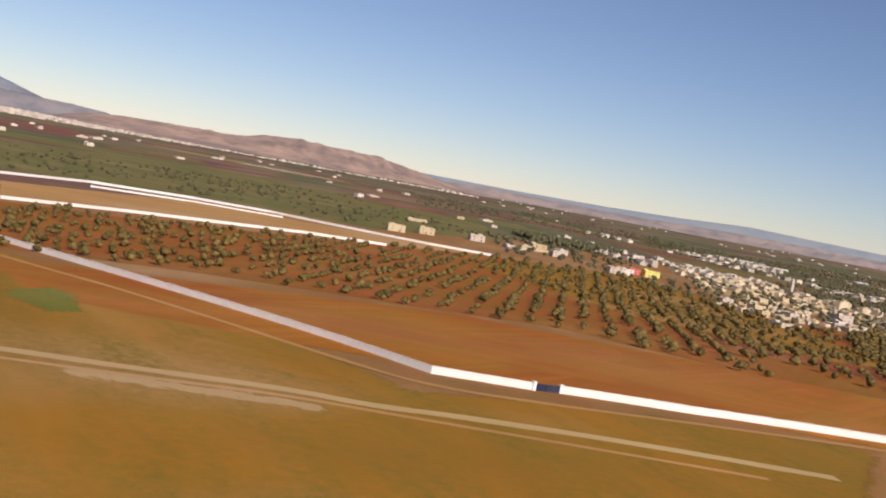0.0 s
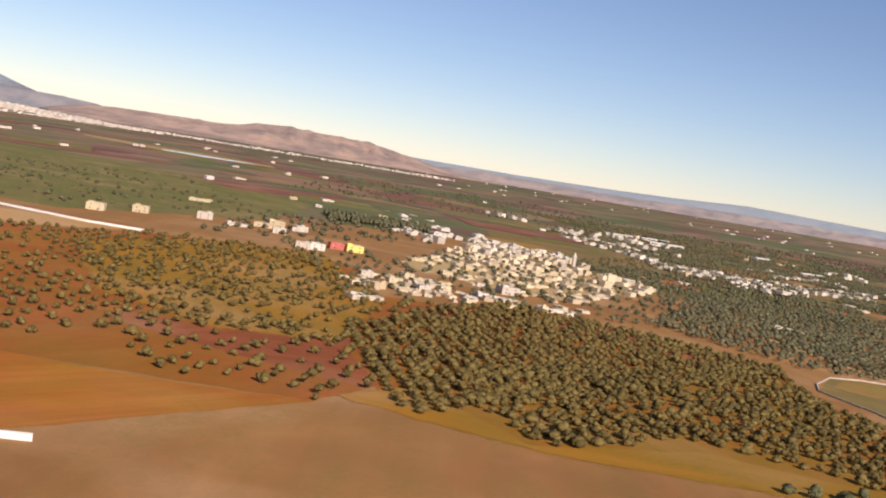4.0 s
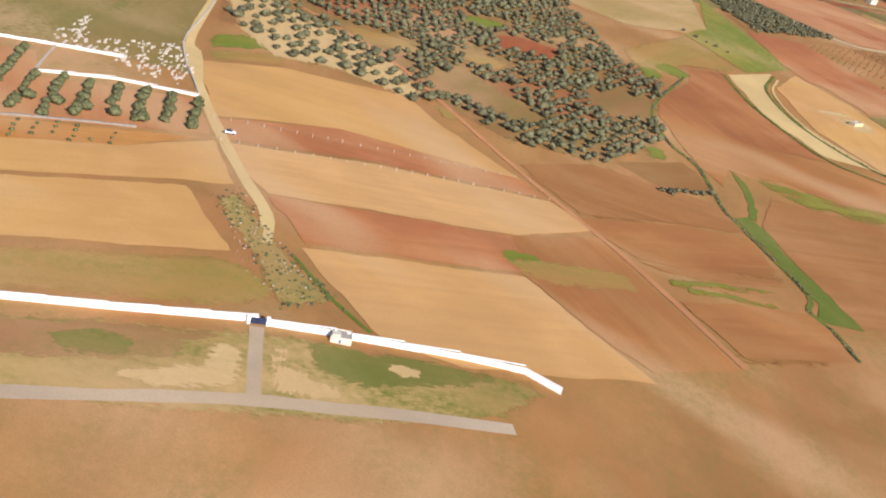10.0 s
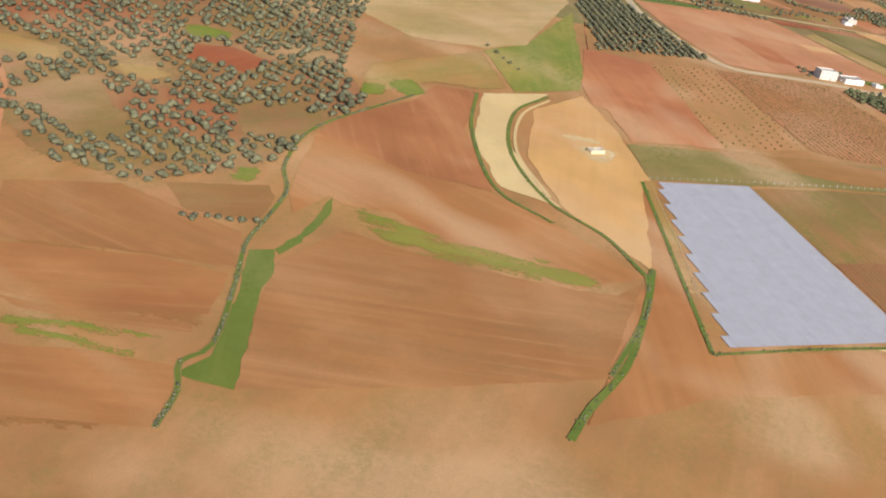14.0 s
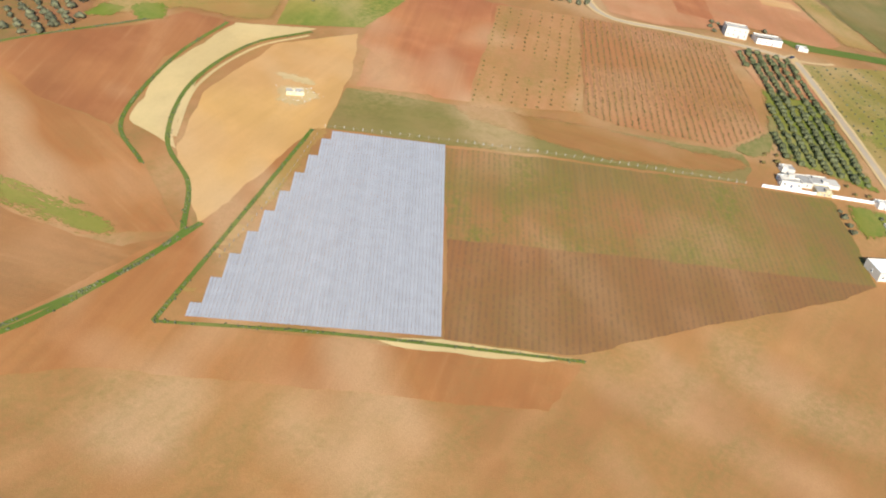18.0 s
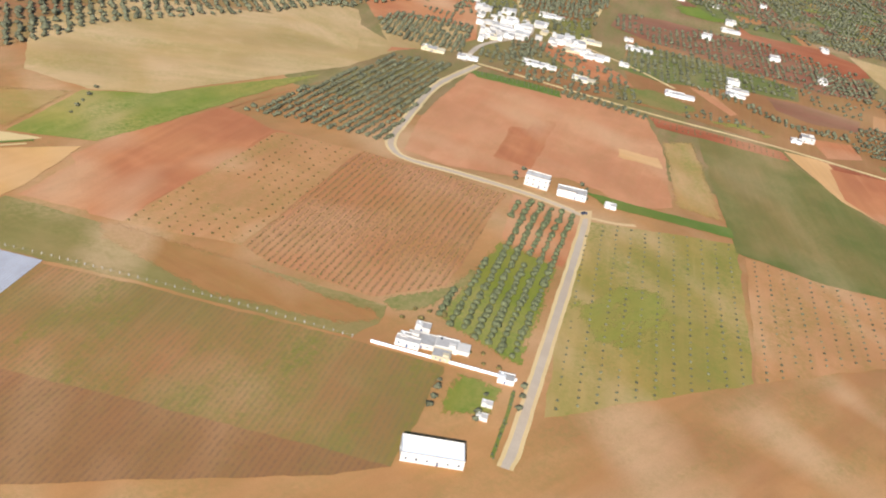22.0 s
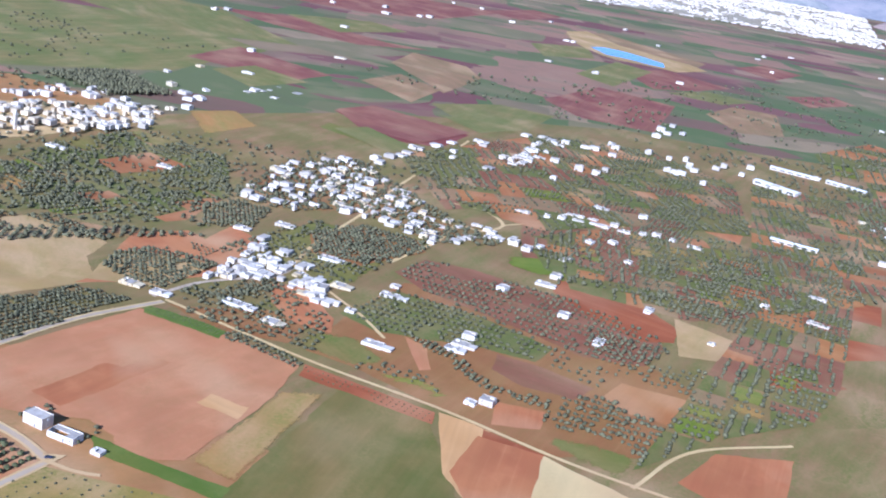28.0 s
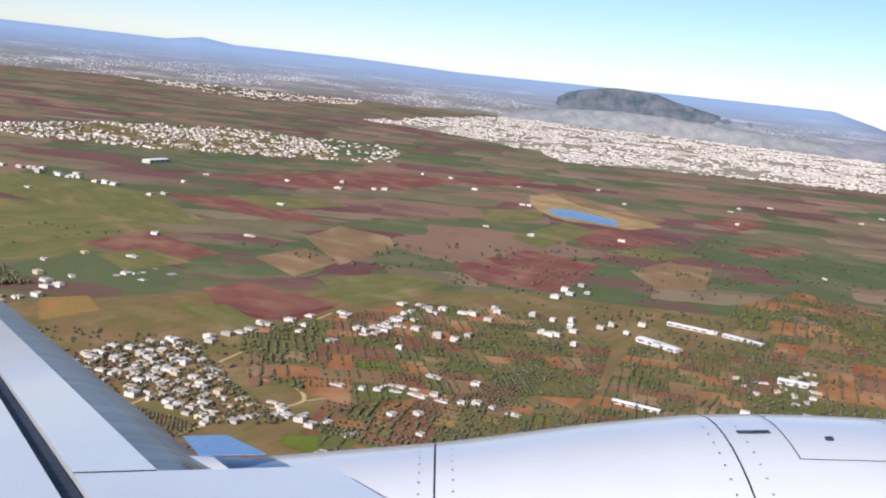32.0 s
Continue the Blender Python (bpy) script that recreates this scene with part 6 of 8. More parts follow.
WIN_FRAME = mesh_of("window", *join([box(-0.58, -0.05, -0.58, -0.5, 0.02, 0.58), box(0.5, -0.05, -0.58, 0.58, 0.02, 0.58), box(-0.5, -0.05, 0.5, 0.5, 0.02, 0.58), box(-0.62, -0.09, -0.6, 0.62, 0.02, -0.5)]), M_WALLW)
WIN_PANE = mesh_of("pane", *box(-0.496, -0.022, -0.496, 0.496, 0.01, 0.496), M_GLASS)
DOOR = mesh_of("door", *join([box(-0.24, -0.03, 0, 0.24, 0.01, 0.98), box(-0.2, -0.045, 0.1, 0.2, -0.034, 0.45), box(-0.2, -0.045, 0.52, 0.2, -0.034, 0.9)]), M_DOOR)


def shell(w, d, h, t=0.14, par=0.28):
    """Outer walls that stand above the flat roof as a parapet."""
    o = [(-w / 2, -d / 2), (w / 2, -d / 2), (w / 2, d / 2), (-w / 2, d / 2)]
    i = [(-w / 2 + t, -d / 2 + t), (w / 2 - t, -d / 2 + t), (w / 2 - t, d / 2 - t), (-w / 2 + t, d / 2 - t)]
    v = [(*p, -0.4) for p in o] + [(*p, h + par) for p in o] + [(*p, h + par) for p in i] + [(*p, h - 0.05) for p in i]
    f = []
    for k in range(4):
        j = (k + 1) % 4
        f += [(k, j, 4 + j, 4 + k), (4 + k, 4 + j, 8 + j, 8 + k), (8 + k, 8 + j, 12 + j, 12 + k)]
    return v, f


def house_kit(w, d, floors, paint, seed, extra=True, windows=True):
    """A flat-roofed house: walls with parapet, roof, doors, windows, a stair head and a water tank on the roof."""
    rr = random.Random(seed)
    root = new("house")
    h = floors * 1.5
    part("wall", mesh_of("wall", *shell(w, d, h), paint), root)
    part("roof", mesh_of("roof", *box(-w / 2 + 0.145, -d / 2 + 0.145, h - 0.12, w / 2 - 0.145, d / 2 - 0.145, h), M_ROOF), root)
    part("door", DOOR, root, "", pose(rr.uniform(-w / 4, w / 4), -d / 2 - 0.004, 0))
    if windows:
        for f in range(floors):
            z = f * 1.5 + 0.85
            n = 2 if w > 4.6 else 1
            for i in range(n):
                x = (i - (n - 1) / 2) * w * 0.5 + 0.6 * (n == 1)
                if f or abs(x) > 0.9:
                    window(root, x, -d / 2 - 0.02, z, 0.5, 0.6, 0)
            window(root, w * 0.1, d / 2 + 0.02, z, 0.5, 0.6, 180)
            side = rr.choice((-1, 1))
            window(root, side * (w / 2 + 0.02), rr.uniform(-0.2, 0.2) * d, z, 0.5, 0.6, 90 * side)
    if extra:
        sx, sy = rr.choice((-1, 1)) * w * 0.25, rr.choice((-1, 1)) * d * 0.22
        part("stair_head", mesh_of("stair_head", *join([box(sx - 0.8, sy - 0.6, h - 0.01, sx + 0.8, sy + 0.6, h + 0.8), box(sx - 0.88, sy - 0.68, h + 0.804, sx + 0.88, sy + 0.68, h + 0.88)]), paint), root)
    if rr.random() < 0.6:
        bmt = bmesh.new()
        bmesh.ops.create_cone(bmt, cap_ends=True, segments=10, radius1=0.28, radius2=0.28, depth=0.6, matrix=Matrix.Translation((-w * 0.28, d * 0.28, h + 0.31)))
        bmesh.ops.bevel(bmt, geom=[e for e in bmt.edges if abs(e.verts[0].co.z - e.verts[1].co.z) < 0.01 and e.verts[0].co.z > h + 0.4], offset=0.06, segments=1, affect="EDGES")
        mt = bpy.data.meshes.new("water_tank")
        bmt.to_mesh(mt)
        bmt.free()
        mt.materials.append(M_GLASS if seed % 2 else M_WALLW)
        part("water_tank", mt, root)
    if rr.random() < 0.5:
        aw, ad = w * 0.5, d * 0.4
        x0 = w / 2 + 0.004
        part("annex", mesh_of("annex", *join([box(x0, -ad, -0.4, x0 + aw, ad, 1.25), box(x0 - 0.0, -ad - 0.08, 1.254, x0 + aw + 0.08, ad + 0.08, 1.36)]), paint), root, "lower side room")
    return root


HOUSE_LABEL = {"w": "white flat-roofed village house with dark windows", "c": "sandy rendered flat-roofed village house", "y": "bright yellow painted flat-roofed house", "r": "dark red painted flat-roofed village house"}
KITS = {}
for key, paint, dims in (("w", M_WHITE, [(5.6, 4.6, 1), (6.6, 4.8, 1), (5.4, 4.6, 2), (8.2, 4.6, 1), (5.8, 5.4, 2), (4.2, 3.4, 1)]), ("c", M_CREAM, [(5.4, 4.6, 2), (6.4, 5.2, 1), (5.0, 4.4, 1), (5.8, 5.0, 2)]), ("y", M_YELLOW, [(6.0, 4.4, 2)]), ("r", M_PINK, [(5.6, 4.2, 2)])):
    KITS[key] = []
    for i, (w, d, f) in enumerate(dims):
        KITS[key].append((w, d, f, paint, 17 * i + ord(key)))
BUILT = {}
HRNG = random.Random(3)


def house(x, y, turn, kind="w", variant=None, big=1.0, label=""):
    variant = HRNG.randrange(len(KITS[kind])) if variant is None else variant
    if (kind, variant) not in BUILT:
        root = BUILT[kind, variant] = house_kit(*KITS[kind][variant])
    else:
        root = copy_thing(BUILT[kind, variant], Matrix())
    root.matrix_basis = pose(x, y, gz(x, y) + 0.2, 0, 0, turn) @ Matrix.Diagonal((big * 1.08, big * 1.08, big * 0.75, 1))
    return tagged(root, label or HOUSE_LABEL[kind], "house", "village houses")


def village(poly, count, gap, mix, turn, seed, big=(0.65, 0.95)):
    rr = random.Random(seed)
    P = np.array(poly)
    lo, hi = P.min(0), P.max(0)
    done = []
    for _ in range(count * 60):
        x, y = rr.uniform(lo[0], hi[0]), rr.uniform(lo[1], hi[1])
        if not inside(np.array([x]), np.array([y]), poly)[0] or any((x - a) ** 2 + (y - b) ** 2 < gap * gap for a, b in done):
            continue
        done.append((x, y))
        house(x, y, turn + rr.choice((0, 90, 180, 270)) + rr.uniform(-9, 9), rr.choice(mix), None, rr.uniform(*big))
        if len(done) == count:
            break


# the hill village
village([(123, 522), (145.3, 649), (159.7, 786.1), (191.2, 768.1), (222.3, 702), (251.9, 610.6), (224.8, 539.8), (198.9, 474.3), (182, 466.8), (161.4, 472.5), (130.2, 495)], 80, 6.6, "cccccwc", 24, 1, (0.52, 0.82))
village([(106.6, 420.2), (122.9, 469.1), (139, 455), (163, 438.1), (185.4, 437.7), (202.7, 453.7), (198.7, 425.6), (161.7, 412.6), (120.6, 399.4)], 26, 7.0, "wcc", 24, 2, (0.62, 0.95))
village([(444.3, 994.5), (679.4, 1067.4), (613.8, 843.9), (451.4, 701.4), (404.5, 726.2)], 16, 12.0, "w", 24, 6)
house(*[(134.3, 744.2)][0], 20, "w", 4, 1.35, "tall white flat-roofed house standing alone")
house(*[(102.7, 525.8)][0], 20, "y", 0, 1.2)
house(*[(94.6, 526.3)][0], 20, "r", 0, 1.1)
house(*[(171.2, 462.9)][0], 20, "w", 4, 1.2)
house(*[(295.9, 513.8)][0], 5, "w", 3, 1.2, "long low white farmhouse in the woods")
house(*[(55, 592.9)][0], 20, "c", 0, 1.4, "pale square concrete house behind the wall")
house(*[(-3.6, 554.5)][0], 10, "c", 0, 1.3, "pale square concrete house behind the wall")
house(*[(-17.8, 531.5)][0], 10, "c", 3, 1.3, "pale square concrete house behind the wall")
house(*[(22.2, 576.3)][0], 10, "w", 2, 1.3)
house(*[(50.2, 584.6)][0], 10, "c", 1, 1.4)
for q in [(-14.5, 703.6), (-8.1, 707.6), (18.1, 876.2), (42.9, 837.3), (91.6, 820.7), (-68.3, 965.7), (82.8, 503), (39.7, 563.1), (62.4, 560.2), (67.5, 594.6)] + [(38.7, 908.6), (-63.3, 1058.1), (106.4, 842), (160.7, 803.6), (66.1, 592.5), (87.5, 508.2), (173.1, 1632.5), (120.7, 376.8)]:
    house(*q, HRNG.uniform(0, 40), HRNG.choice("wwc"), None, 1.1)
# the white village among the groves
village([(347.3, 749.5), (286.2, 820.7), (295, 865.1), (343.3, 859.9), (402.7, 855.7), (431.2, 848.7), (436.6, 820.4), (391.5, 806.1), (375.7, 765.8)], 50, 8.4, "wwwcc", 35, 7, (0.6, 1.1))
village([(466.2, 680.9), (422.9, 731.6), (465.7, 729.9), (507.6, 723.4), (509, 714.3), (472.4, 709.1), (471.3, 690.5)], 17, 8.2, "wwwwc", 35, 8, (0.6, 1.05))
village([(413.7, 863.7), (453, 873.1), (466, 870.2), (431.5, 850.4)], 8, 6.0, "ww", 35, 9)
village([(289.4, 981.8), (238.9, 1067.2), (273.1, 1048.5), (309.8, 975.9)], 13, 9.0, "ww", 35, 10, (0.8, 1.1))
village([(397, 906), (411.4, 957.7), (438.9, 969.9), (466.3, 990.5), (428.7, 946.4)], 13, 8.0, "ww", 35, 13)
village([(443, 1190.5), (463.3, 1176.9), (514.5, 1182.3), (484.7, 1253.1), (442.9, 1281.2), (452.1, 1234)], 16, 10.0, "wwc", 50, 16)
for q, kind, v in ((([(497.6, 678)]), "w", 1), (([(519.3, 684.5)]), "c", 1), (([(548.2, 715.2)]), "w", 3), (([(556.8, 752.5)]), "w", 1), (([(504, 751.8)]), "w", 3), (([(506, 840.2)]), "w", 1), (([(500, 854.3)]), "w", 2), (([(395.9, 981.9)]), "w", 1), (([(417.1, 1000.8)]), "w", 2), (([(471, 987.8)]), "w", 0), (([(454.9, 748.2)]), "w", 3), (([(481.7, 652.9)]), "w", 0), (([(468.7, 645.5)]), "c", 1), (([(601.5, 724.3)]), "w", 5), (([(603.3, 730.8)]), "w", 2), (([(291.6, 733.2)]), "w", 1), (([(404.2, 727.1)]), "w", 0), (([(403.1, 751.3)]), "w", 1), (([(250.2, 683.3)]), "w", 3), (([(503.5, 718.8)]), "w", 1), (([(515.9, 724.1)]), "w", 5), (([(488.4, 734.7)]), "c", 1), (([(502.5, 680.8)]), "w", 0), (([(494.7, 760.9)]), "w", 5), (([(551.9, 760.6)]), "w", 2), (([(559.7, 746.1)]), "w", 0)):
    house(*q[0], 35 + HRNG.uniform(-6, 6), kind, v, 0.95, "white flat-roofed farmhouse among olive trees" if kind == "w" else "")
# farms near the tarmac road
for q, kind, v, s in ((([(600.4, 586.4)]), "w", 5, 0.8), (([(623, 471.1)]), "w", 1, 0.95), (([(620.5, 469)]), "w", 5, 0.9), (([(627.6, 474.9)]), "w", 0, 0.9), (([(619, 476)]), "w", 5, 0.8), (([(629.6, 470.7)]), "c", 2, 0.8), (([(644.3, 476.5)]), "w", 5, 0.85), (([(647.9, 465.3)]), "w", 5, 0.55), (([(650.2, 460.7)]), "w", 5, 0.55)):
    house(*q[0], 33 + (12 if s > 1.3 else 0), kind, v, s, "white farm building by the country road")


def long_house(a, b, depth, height, paint, label, yard=False, cover=M_ROOF):
    """A larger farm building on a known front edge: parapet walls, roof, a row of windows and a door; a yard one is roofed along two sides only."""
    root = new("farm_building")
    a, b = Vector(a), Vector(b)
    w = (b - a).length
    root.matrix_basis = pose(*((a + b) / 2), gz(*a) + 0.1, 0, 0, math.degrees(math.atan2(b.y - a.y, b.x - a.x))) @ Matrix.Translation((0, depth / 2, 0))
    part("wall", mesh_of("wall", *shell(w, depth, height), paint), root)
    i = 0.145
    if yard:
        part("roof", mesh_of("roof", *box(-w / 2 + i, depth * 0.05, height - 0.12, w / 2 - i, depth / 2 - i, height), cover), root)
        part("roof", mesh_of("roof", *box(w * 0.15, -depth / 2 + i, height - 0.12, w / 2 - i, depth * 0.046, height), cover), root)
    else:
        part("roof", mesh_of("roof", *box(-w / 2 + i, -depth / 2 + i, height - 0.12, w / 2 - i, depth / 2 - i, height), cover), root)
    n = max(3, int(w / 1.9))
    for f in range(max(1, round(height / 1.7))):
        for k in range(n):
            x = (k - (n - 1) / 2) * w / n
            if f == 0 and k == n // 2:
                part("door", DOOR, root, "", pose(x, -depth / 2 - 0.004, 0))
                continue
            window(root, x, -depth / 2 - 0.02, f * 1.6 + 0.95, 0.45, 0.55, 0)
        window(root, w / 2 + 0.02, 0, f * 1.6 + 0.95, 0.45, 0.55, 90)
        window(root, -w / 2 - 0.02, 0, f * 1.6 + 0.95, 0.45, 0.55, -90)
    return tagged(root, label, "house")


long_house(*[(576.1, 571.8), (583, 575.4)], 4.6, 3.3, M_WHITE, "square white two-storey house by the tarmac road")
long_house(*[(586.5, 575.8), (594.3, 580.9)], 5.0, 1.7, M_WHITE, "low white courtyard building beside a house", True)
long_house(*[(649.5, 435.7), (659.2, 444.1)], 6.0, 2.0, M_WHITE, "long white flat-roofed hall with small windows", cover=M_WALLW)
far_grove("hedge_trees", [(572.3, 572.3), (569.9, 575.4), (586, 591), (588.8, 589.9), (590.9, 586.5), (593, 582.9), (570.9, 582), (568.6, 581.4)] + [(635.7, 463.2), (637.3, 460.7), (639.2, 457.2), (640.7, 454), (648.8, 461.1), (645.5, 467.9), (649.9, 458.9), (648.7, 477.6), (650.7, 474.4), (653.1, 469.9)], 0.9, "small dark trees round the farm buildings", 51, FAR_TREES, M_LEAF2)
far_grove("hedge_trees", [(611.9, 480.8), (614.9, 482.9), (627.9, 478.1), (632.3, 477.7), (637.3, 476.8), (613, 474.9), (618.1, 484.7), (628.1, 483.2), (634.5, 480), (640.5, 478.6), (616, 478.5)], 0.85, "brown and green bushes behind the farmhouse", 52, FAR_TREES, M_LEAF3)
long_house(*[(620, 465), (624.9, 467.9)], 2.6, 1.5, M_WHITE, "low white farmhouse behind the wall")
house(*[(366.9, 204)][0], 8, "w", 5, 0.65, "small white guard hut at the perimeter wall")
village([(502.5, 418.3), (505.2, 419.4), (508, 415.9), (506.6, 414.3)], 2, 2.0, "c", 40, 21, (0.3, 0.4))


def minaret(x, y):
    root = new("minaret")
    part("shaft", mesh_of("shaft", *box(-0.9, -0.9, -0.4, 0.9, 0.9, 9), M_WHITE), root)
    part("gallery", mesh_of("gallery", *join([box(-1.15, -1.15, 9.004, 1.15, 1.15, 9.3), box(-1.1, -1.1, 9.304, -0.95, 1.1, 9.8), box(0.95, -1.1, 9.304, 1.1, 1.1, 9.8), box(-0.94, -1.1, 9.304, 0.94, -0.95, 9.8), box(-0.94, 0.95, 9.304, 0.94, 1.1, 9.8)]), M_WHITE), root)
    part("lantern", mesh_of("lantern", *box(-0.5, -0.5, 9.304, 0.5, 0.5, 11.2), M_WHITE), root)
    b = bmesh.new()
    bmesh.ops.create_uvsphere(b, u_segments=10, v_segments=6, radius=0.5, matrix=Matrix.Translation((0, 0, 11.2)))
    md = bpy.data.meshes.new("dome")
    b.to_mesh(md)
    b.free()
    md.materials.append(M_WHITE)
    part("dome", md, root)
    root.matrix_basis = pose(x, y, gz(x, y), 0, 0, 20)
    return tagged(root, "slender square white minaret above the village", "tower")


minaret(*[(216, 671.2)][0])


def shed(a, b, width, height, label, bays=6):
    """A long low farm shed with a shallow pitched roof."""
    root = new("shed")
    a, b = Vector(a), Vector(b)
    n = (b - a).length
    root.matrix_basis = pose(*a, gz(*a) + 0.1, 0, 0, math.degrees(math.atan2(b.y - a.y, b.x - a.x)))
    part("wall", mesh_of("wall", *box(0, 0, -0.4, n, width, height), M_WHITE), root)
    rv = [(-0.3, -0.3, height + 0.004), (n + 0.3, -0.3, height + 0.004), (n + 0.3, width / 2, height + 0.7), (-0.3, width / 2, height + 0.7), (-0.3, width + 0.3, height + 0.004), (n + 0.3, width + 0.3, height + 0.004)]
    part("roof", mesh_of("roof", rv, [(0, 1, 2, 3), (3, 2, 5, 4), (0, 3, 4), (1, 5, 2), (0, 4, 5, 1)], M_WALLW), root, "pale sheet roof")
    for i in range(bays):
        x = n * (i + 0.5) / bays
        part("opening", mesh_of("opening", *box(x - n / bays * 0.3, -0.03, height * 0.45, x + n / bays * 0.3, 0.01, height * 0.8), M_GLASS), root, "dark opening")
    return tagged(root, label, "shed")


shed(*[(465.8, 1067.1), (491.4, 1081.6)], 5, 2.0, "long white poultry shed with a pale roof")
shed(*[(306.1, 1266.8), (343.7, 1285.1)], 7, 2.2, "long white farm shed among groves")
shed(*[(348.7, 1286.1), (381.4, 1294.4)], 7, 2.2, "long white farm shed among groves")
shed(*[(-637.8, 1150.4), (-661.9, 1188.3)], 14, 5, "white warehouse on the far plain", 4)
shed(*[(344, 1198.1), (380.6, 1203.6)], 9, 3, "long white warehouse on the plain", 4)
shed(*[(462, 1219.7), (478.7, 1231.4)], 8, 3, "white farm shed beside a yard", 4)

# ---- plastic sheeting over the crop ----


def film():
    k = Nodes("crop_film", 0.55)
    k.b.inputs["Specular IOR Level"].default_value = 0.3
    co = k.coords(world_space=True)
    c = k.mix(k.span(k.noise(co, 0.35, 4), 0.35, 0.7), (0.385, 0.345, 0.305), (0.435, 0.395, 0.355))
    c = k.mix(k.span(k.noise(co, 2.2, 3), 0.62, 0.8, 0, 0.6), c, (0.54, 0.52, 0.50))
    k.bump(k.noise(co, 1.6, 4), 0.5, 0.08)
    return k.done(k.vary(c, 0.03))


M_FILM = film()
top_l, top_r, bot_r, bot_l = (Vector(p) for p in [(522.5, 407.6), (546.6, 420.6), (582.3, 351.9), (542.7, 327.6)])
cover = tagged(new("crop_cover"), "pale grey plastic film laid in long strips over a crop", "crop cover")
cover.location = (*top_l, gz(*top_l) + 0.25)
way = (top_r - bot_r).normalized()
N_STRIP = 66


def meet(p, d, a, b):
    e = b - a
    den = d.x * e.y - d.y * e.x
    return ((a.x - p.x) * e.y - (a.y - p.y) * e.x) / den, ((a.x - p.x) * d.y - (a.y - p.y) * d.x) / den


for i in range(N_STRIP):
    s0, s1 = i / N_STRIP, (i + 0.95) / N_STRIP
    g = (i // 3 * 3 + 1.5) / N_STRIP
    base = bot_r.lerp(bot_l, g)
    lt, st = meet(base, way, top_r, top_l)
    ll, _ = meet(base, way, bot_l, top_l)
    run = lt if 0 <= st <= 1 else ll
    A, B = bot_r.lerp(bot_l, s0), bot_r.lerp(bot_l, s1)
    n = 8
    v = []
    for j in range(n + 1):
        for q, h in ((A, 0), (A.lerp(B, 0.5), 0.09), (B, 0)):
            p = q + way * run * j / n
            v.append((p.x - top_l.x, p.y - top_l.y, gz(*p) - gz(*top_l) + h))
    f = [(3 * j + k, 3 * j + k + 1, 3 * j + k + 4, 3 * j + k + 3) for j in range(n) for k in range(2)]
    part("film_strip", mesh_of("film_strip", v, f, M_FILM), cover)


# ---- fences, graves, small things ----
def post_fence(name, pts, gap, h, label, mat):
    root = new(name)
    L = smooth_line(pts, gap)
    root.location = (*L[0], gz(*L[0]))
    me = mesh_of("post", *join([box(-0.045, -0.045, -0.2, 0.045, 0.045, h * 0.8), box(-0.055, -0.055, h * 0.8 + 0.002, 0.055, 0.055, h * 0.84)]), mat)
    for p in L:
        part("post", me, root, "", pose(p.x - L[0].x, p.y - L[0].y, gz(*p) - gz(*L[0]) + 0.1))
    for z in (0.35, 0.75):
        v, f = [], []
        for i, p in enumerate(L):
            v += [(p.x - L[0].x, p.y - L[0].y, gz(*p) - gz(*L[0]) + z * h * 0.8 + e) for e in (0.1, 0.112)]
            if i:
                f.append((2 * i - 2, 2 * i, 2 * i + 1, 2 * i - 1))
        part("wire", mesh_of("wire", v, f, M_GREY), root)
    return tagged(root, label, "fence")


post_fence("fence", [(520, 408.3), (546.2, 423.2), (577.8, 440.5), (612.4, 458.8)], 2.2, 1.0, "line of pale concrete fence posts with wire", M_STONE)
post_fence("fence", [(535.5, 347), (530.4, 369.6), (520.9, 403.3)], 2.2, 0.9, "line of weathered fence posts beside a bank", M_GREY)
post_fence("fence", [(330.4, 279.3), (355.7, 286.7), (376.4, 292.7), (396.2, 298)], 3.2, 0.9, "line of white posts across ploughed earth", M_STONE)
post_fence("fence", [(334.5, 267.6), (358.1, 275.6), (377.6, 282.6), (400.3, 288.7)], 3.2, 0.9, "line of white posts across ploughed earth", M_STONE)

stone_mesh = []
for i in range(4):
    v, f = blob(0.5, 300 + i, 1)
    stone_mesh.append(fast_mesh("boulder", v * (1, 0.8, 0.55), f, [M_STONE]))
grave_mesh = mesh_of("gravestone", *join([box(-0.5, -0.24, -0.1, 0.5, 0.24, 0.26), box(-0.42, -0.17, 0.264, 0.42, 0.17, 0.36), box(0.36, -0.2, 0.364, 0.46, 0.2, 0.5)]), M_STONE)
for i, (x, y) in enumerate(spots([(288.1, 305.4), (289.5, 326.6), (295.5, 308.3), (311.6, 323.6), (320, 305.3), (319.2, 293.6), (312, 293.3), (302.4, 298.1), (292.1, 298.9)], 1.25, 1.5, [(288.4, 304.1), (319.5, 303.8)], 0.62, 0.6, 60)[:260]):
    g = new("gravestone", grave_mesh)
    g.matrix_basis = pose(x, y, gz(x, y) + 0.15, 0, 0, 62 + HRNG.uniform(-35, 35)) @ Matrix.Scale(HRNG.uniform(0.35, 1.0), 4)
    tagged(g, "whitewashed low gravestone on dry grass", "gravestone", "graves in the burial ground")
for i, (x, y) in enumerate(spots([(339.4, 240.9), (343.3, 246.8), (351.2, 234.4), (358.7, 221.4), (364.8, 215), (358.1, 207.8), (352.1, 213.1)], 1.4, 1.4, [(339.4, 240.9), (358.7, 221.4)], 0.7, 0.5, 61)[:140]):
    g = new("boulder", stone_mesh[i % 4])
    g.matrix_basis = pose(x, y, gz(x, y) + 0.2, 0, 0, HRNG.uniform(0, 360)) @ Matrix.Scale(HRNG.uniform(0.12, 0.42), 4)
    tagged(g, "pale rough boulder on scrubby ground", "boulder", "boulders in the scrub")
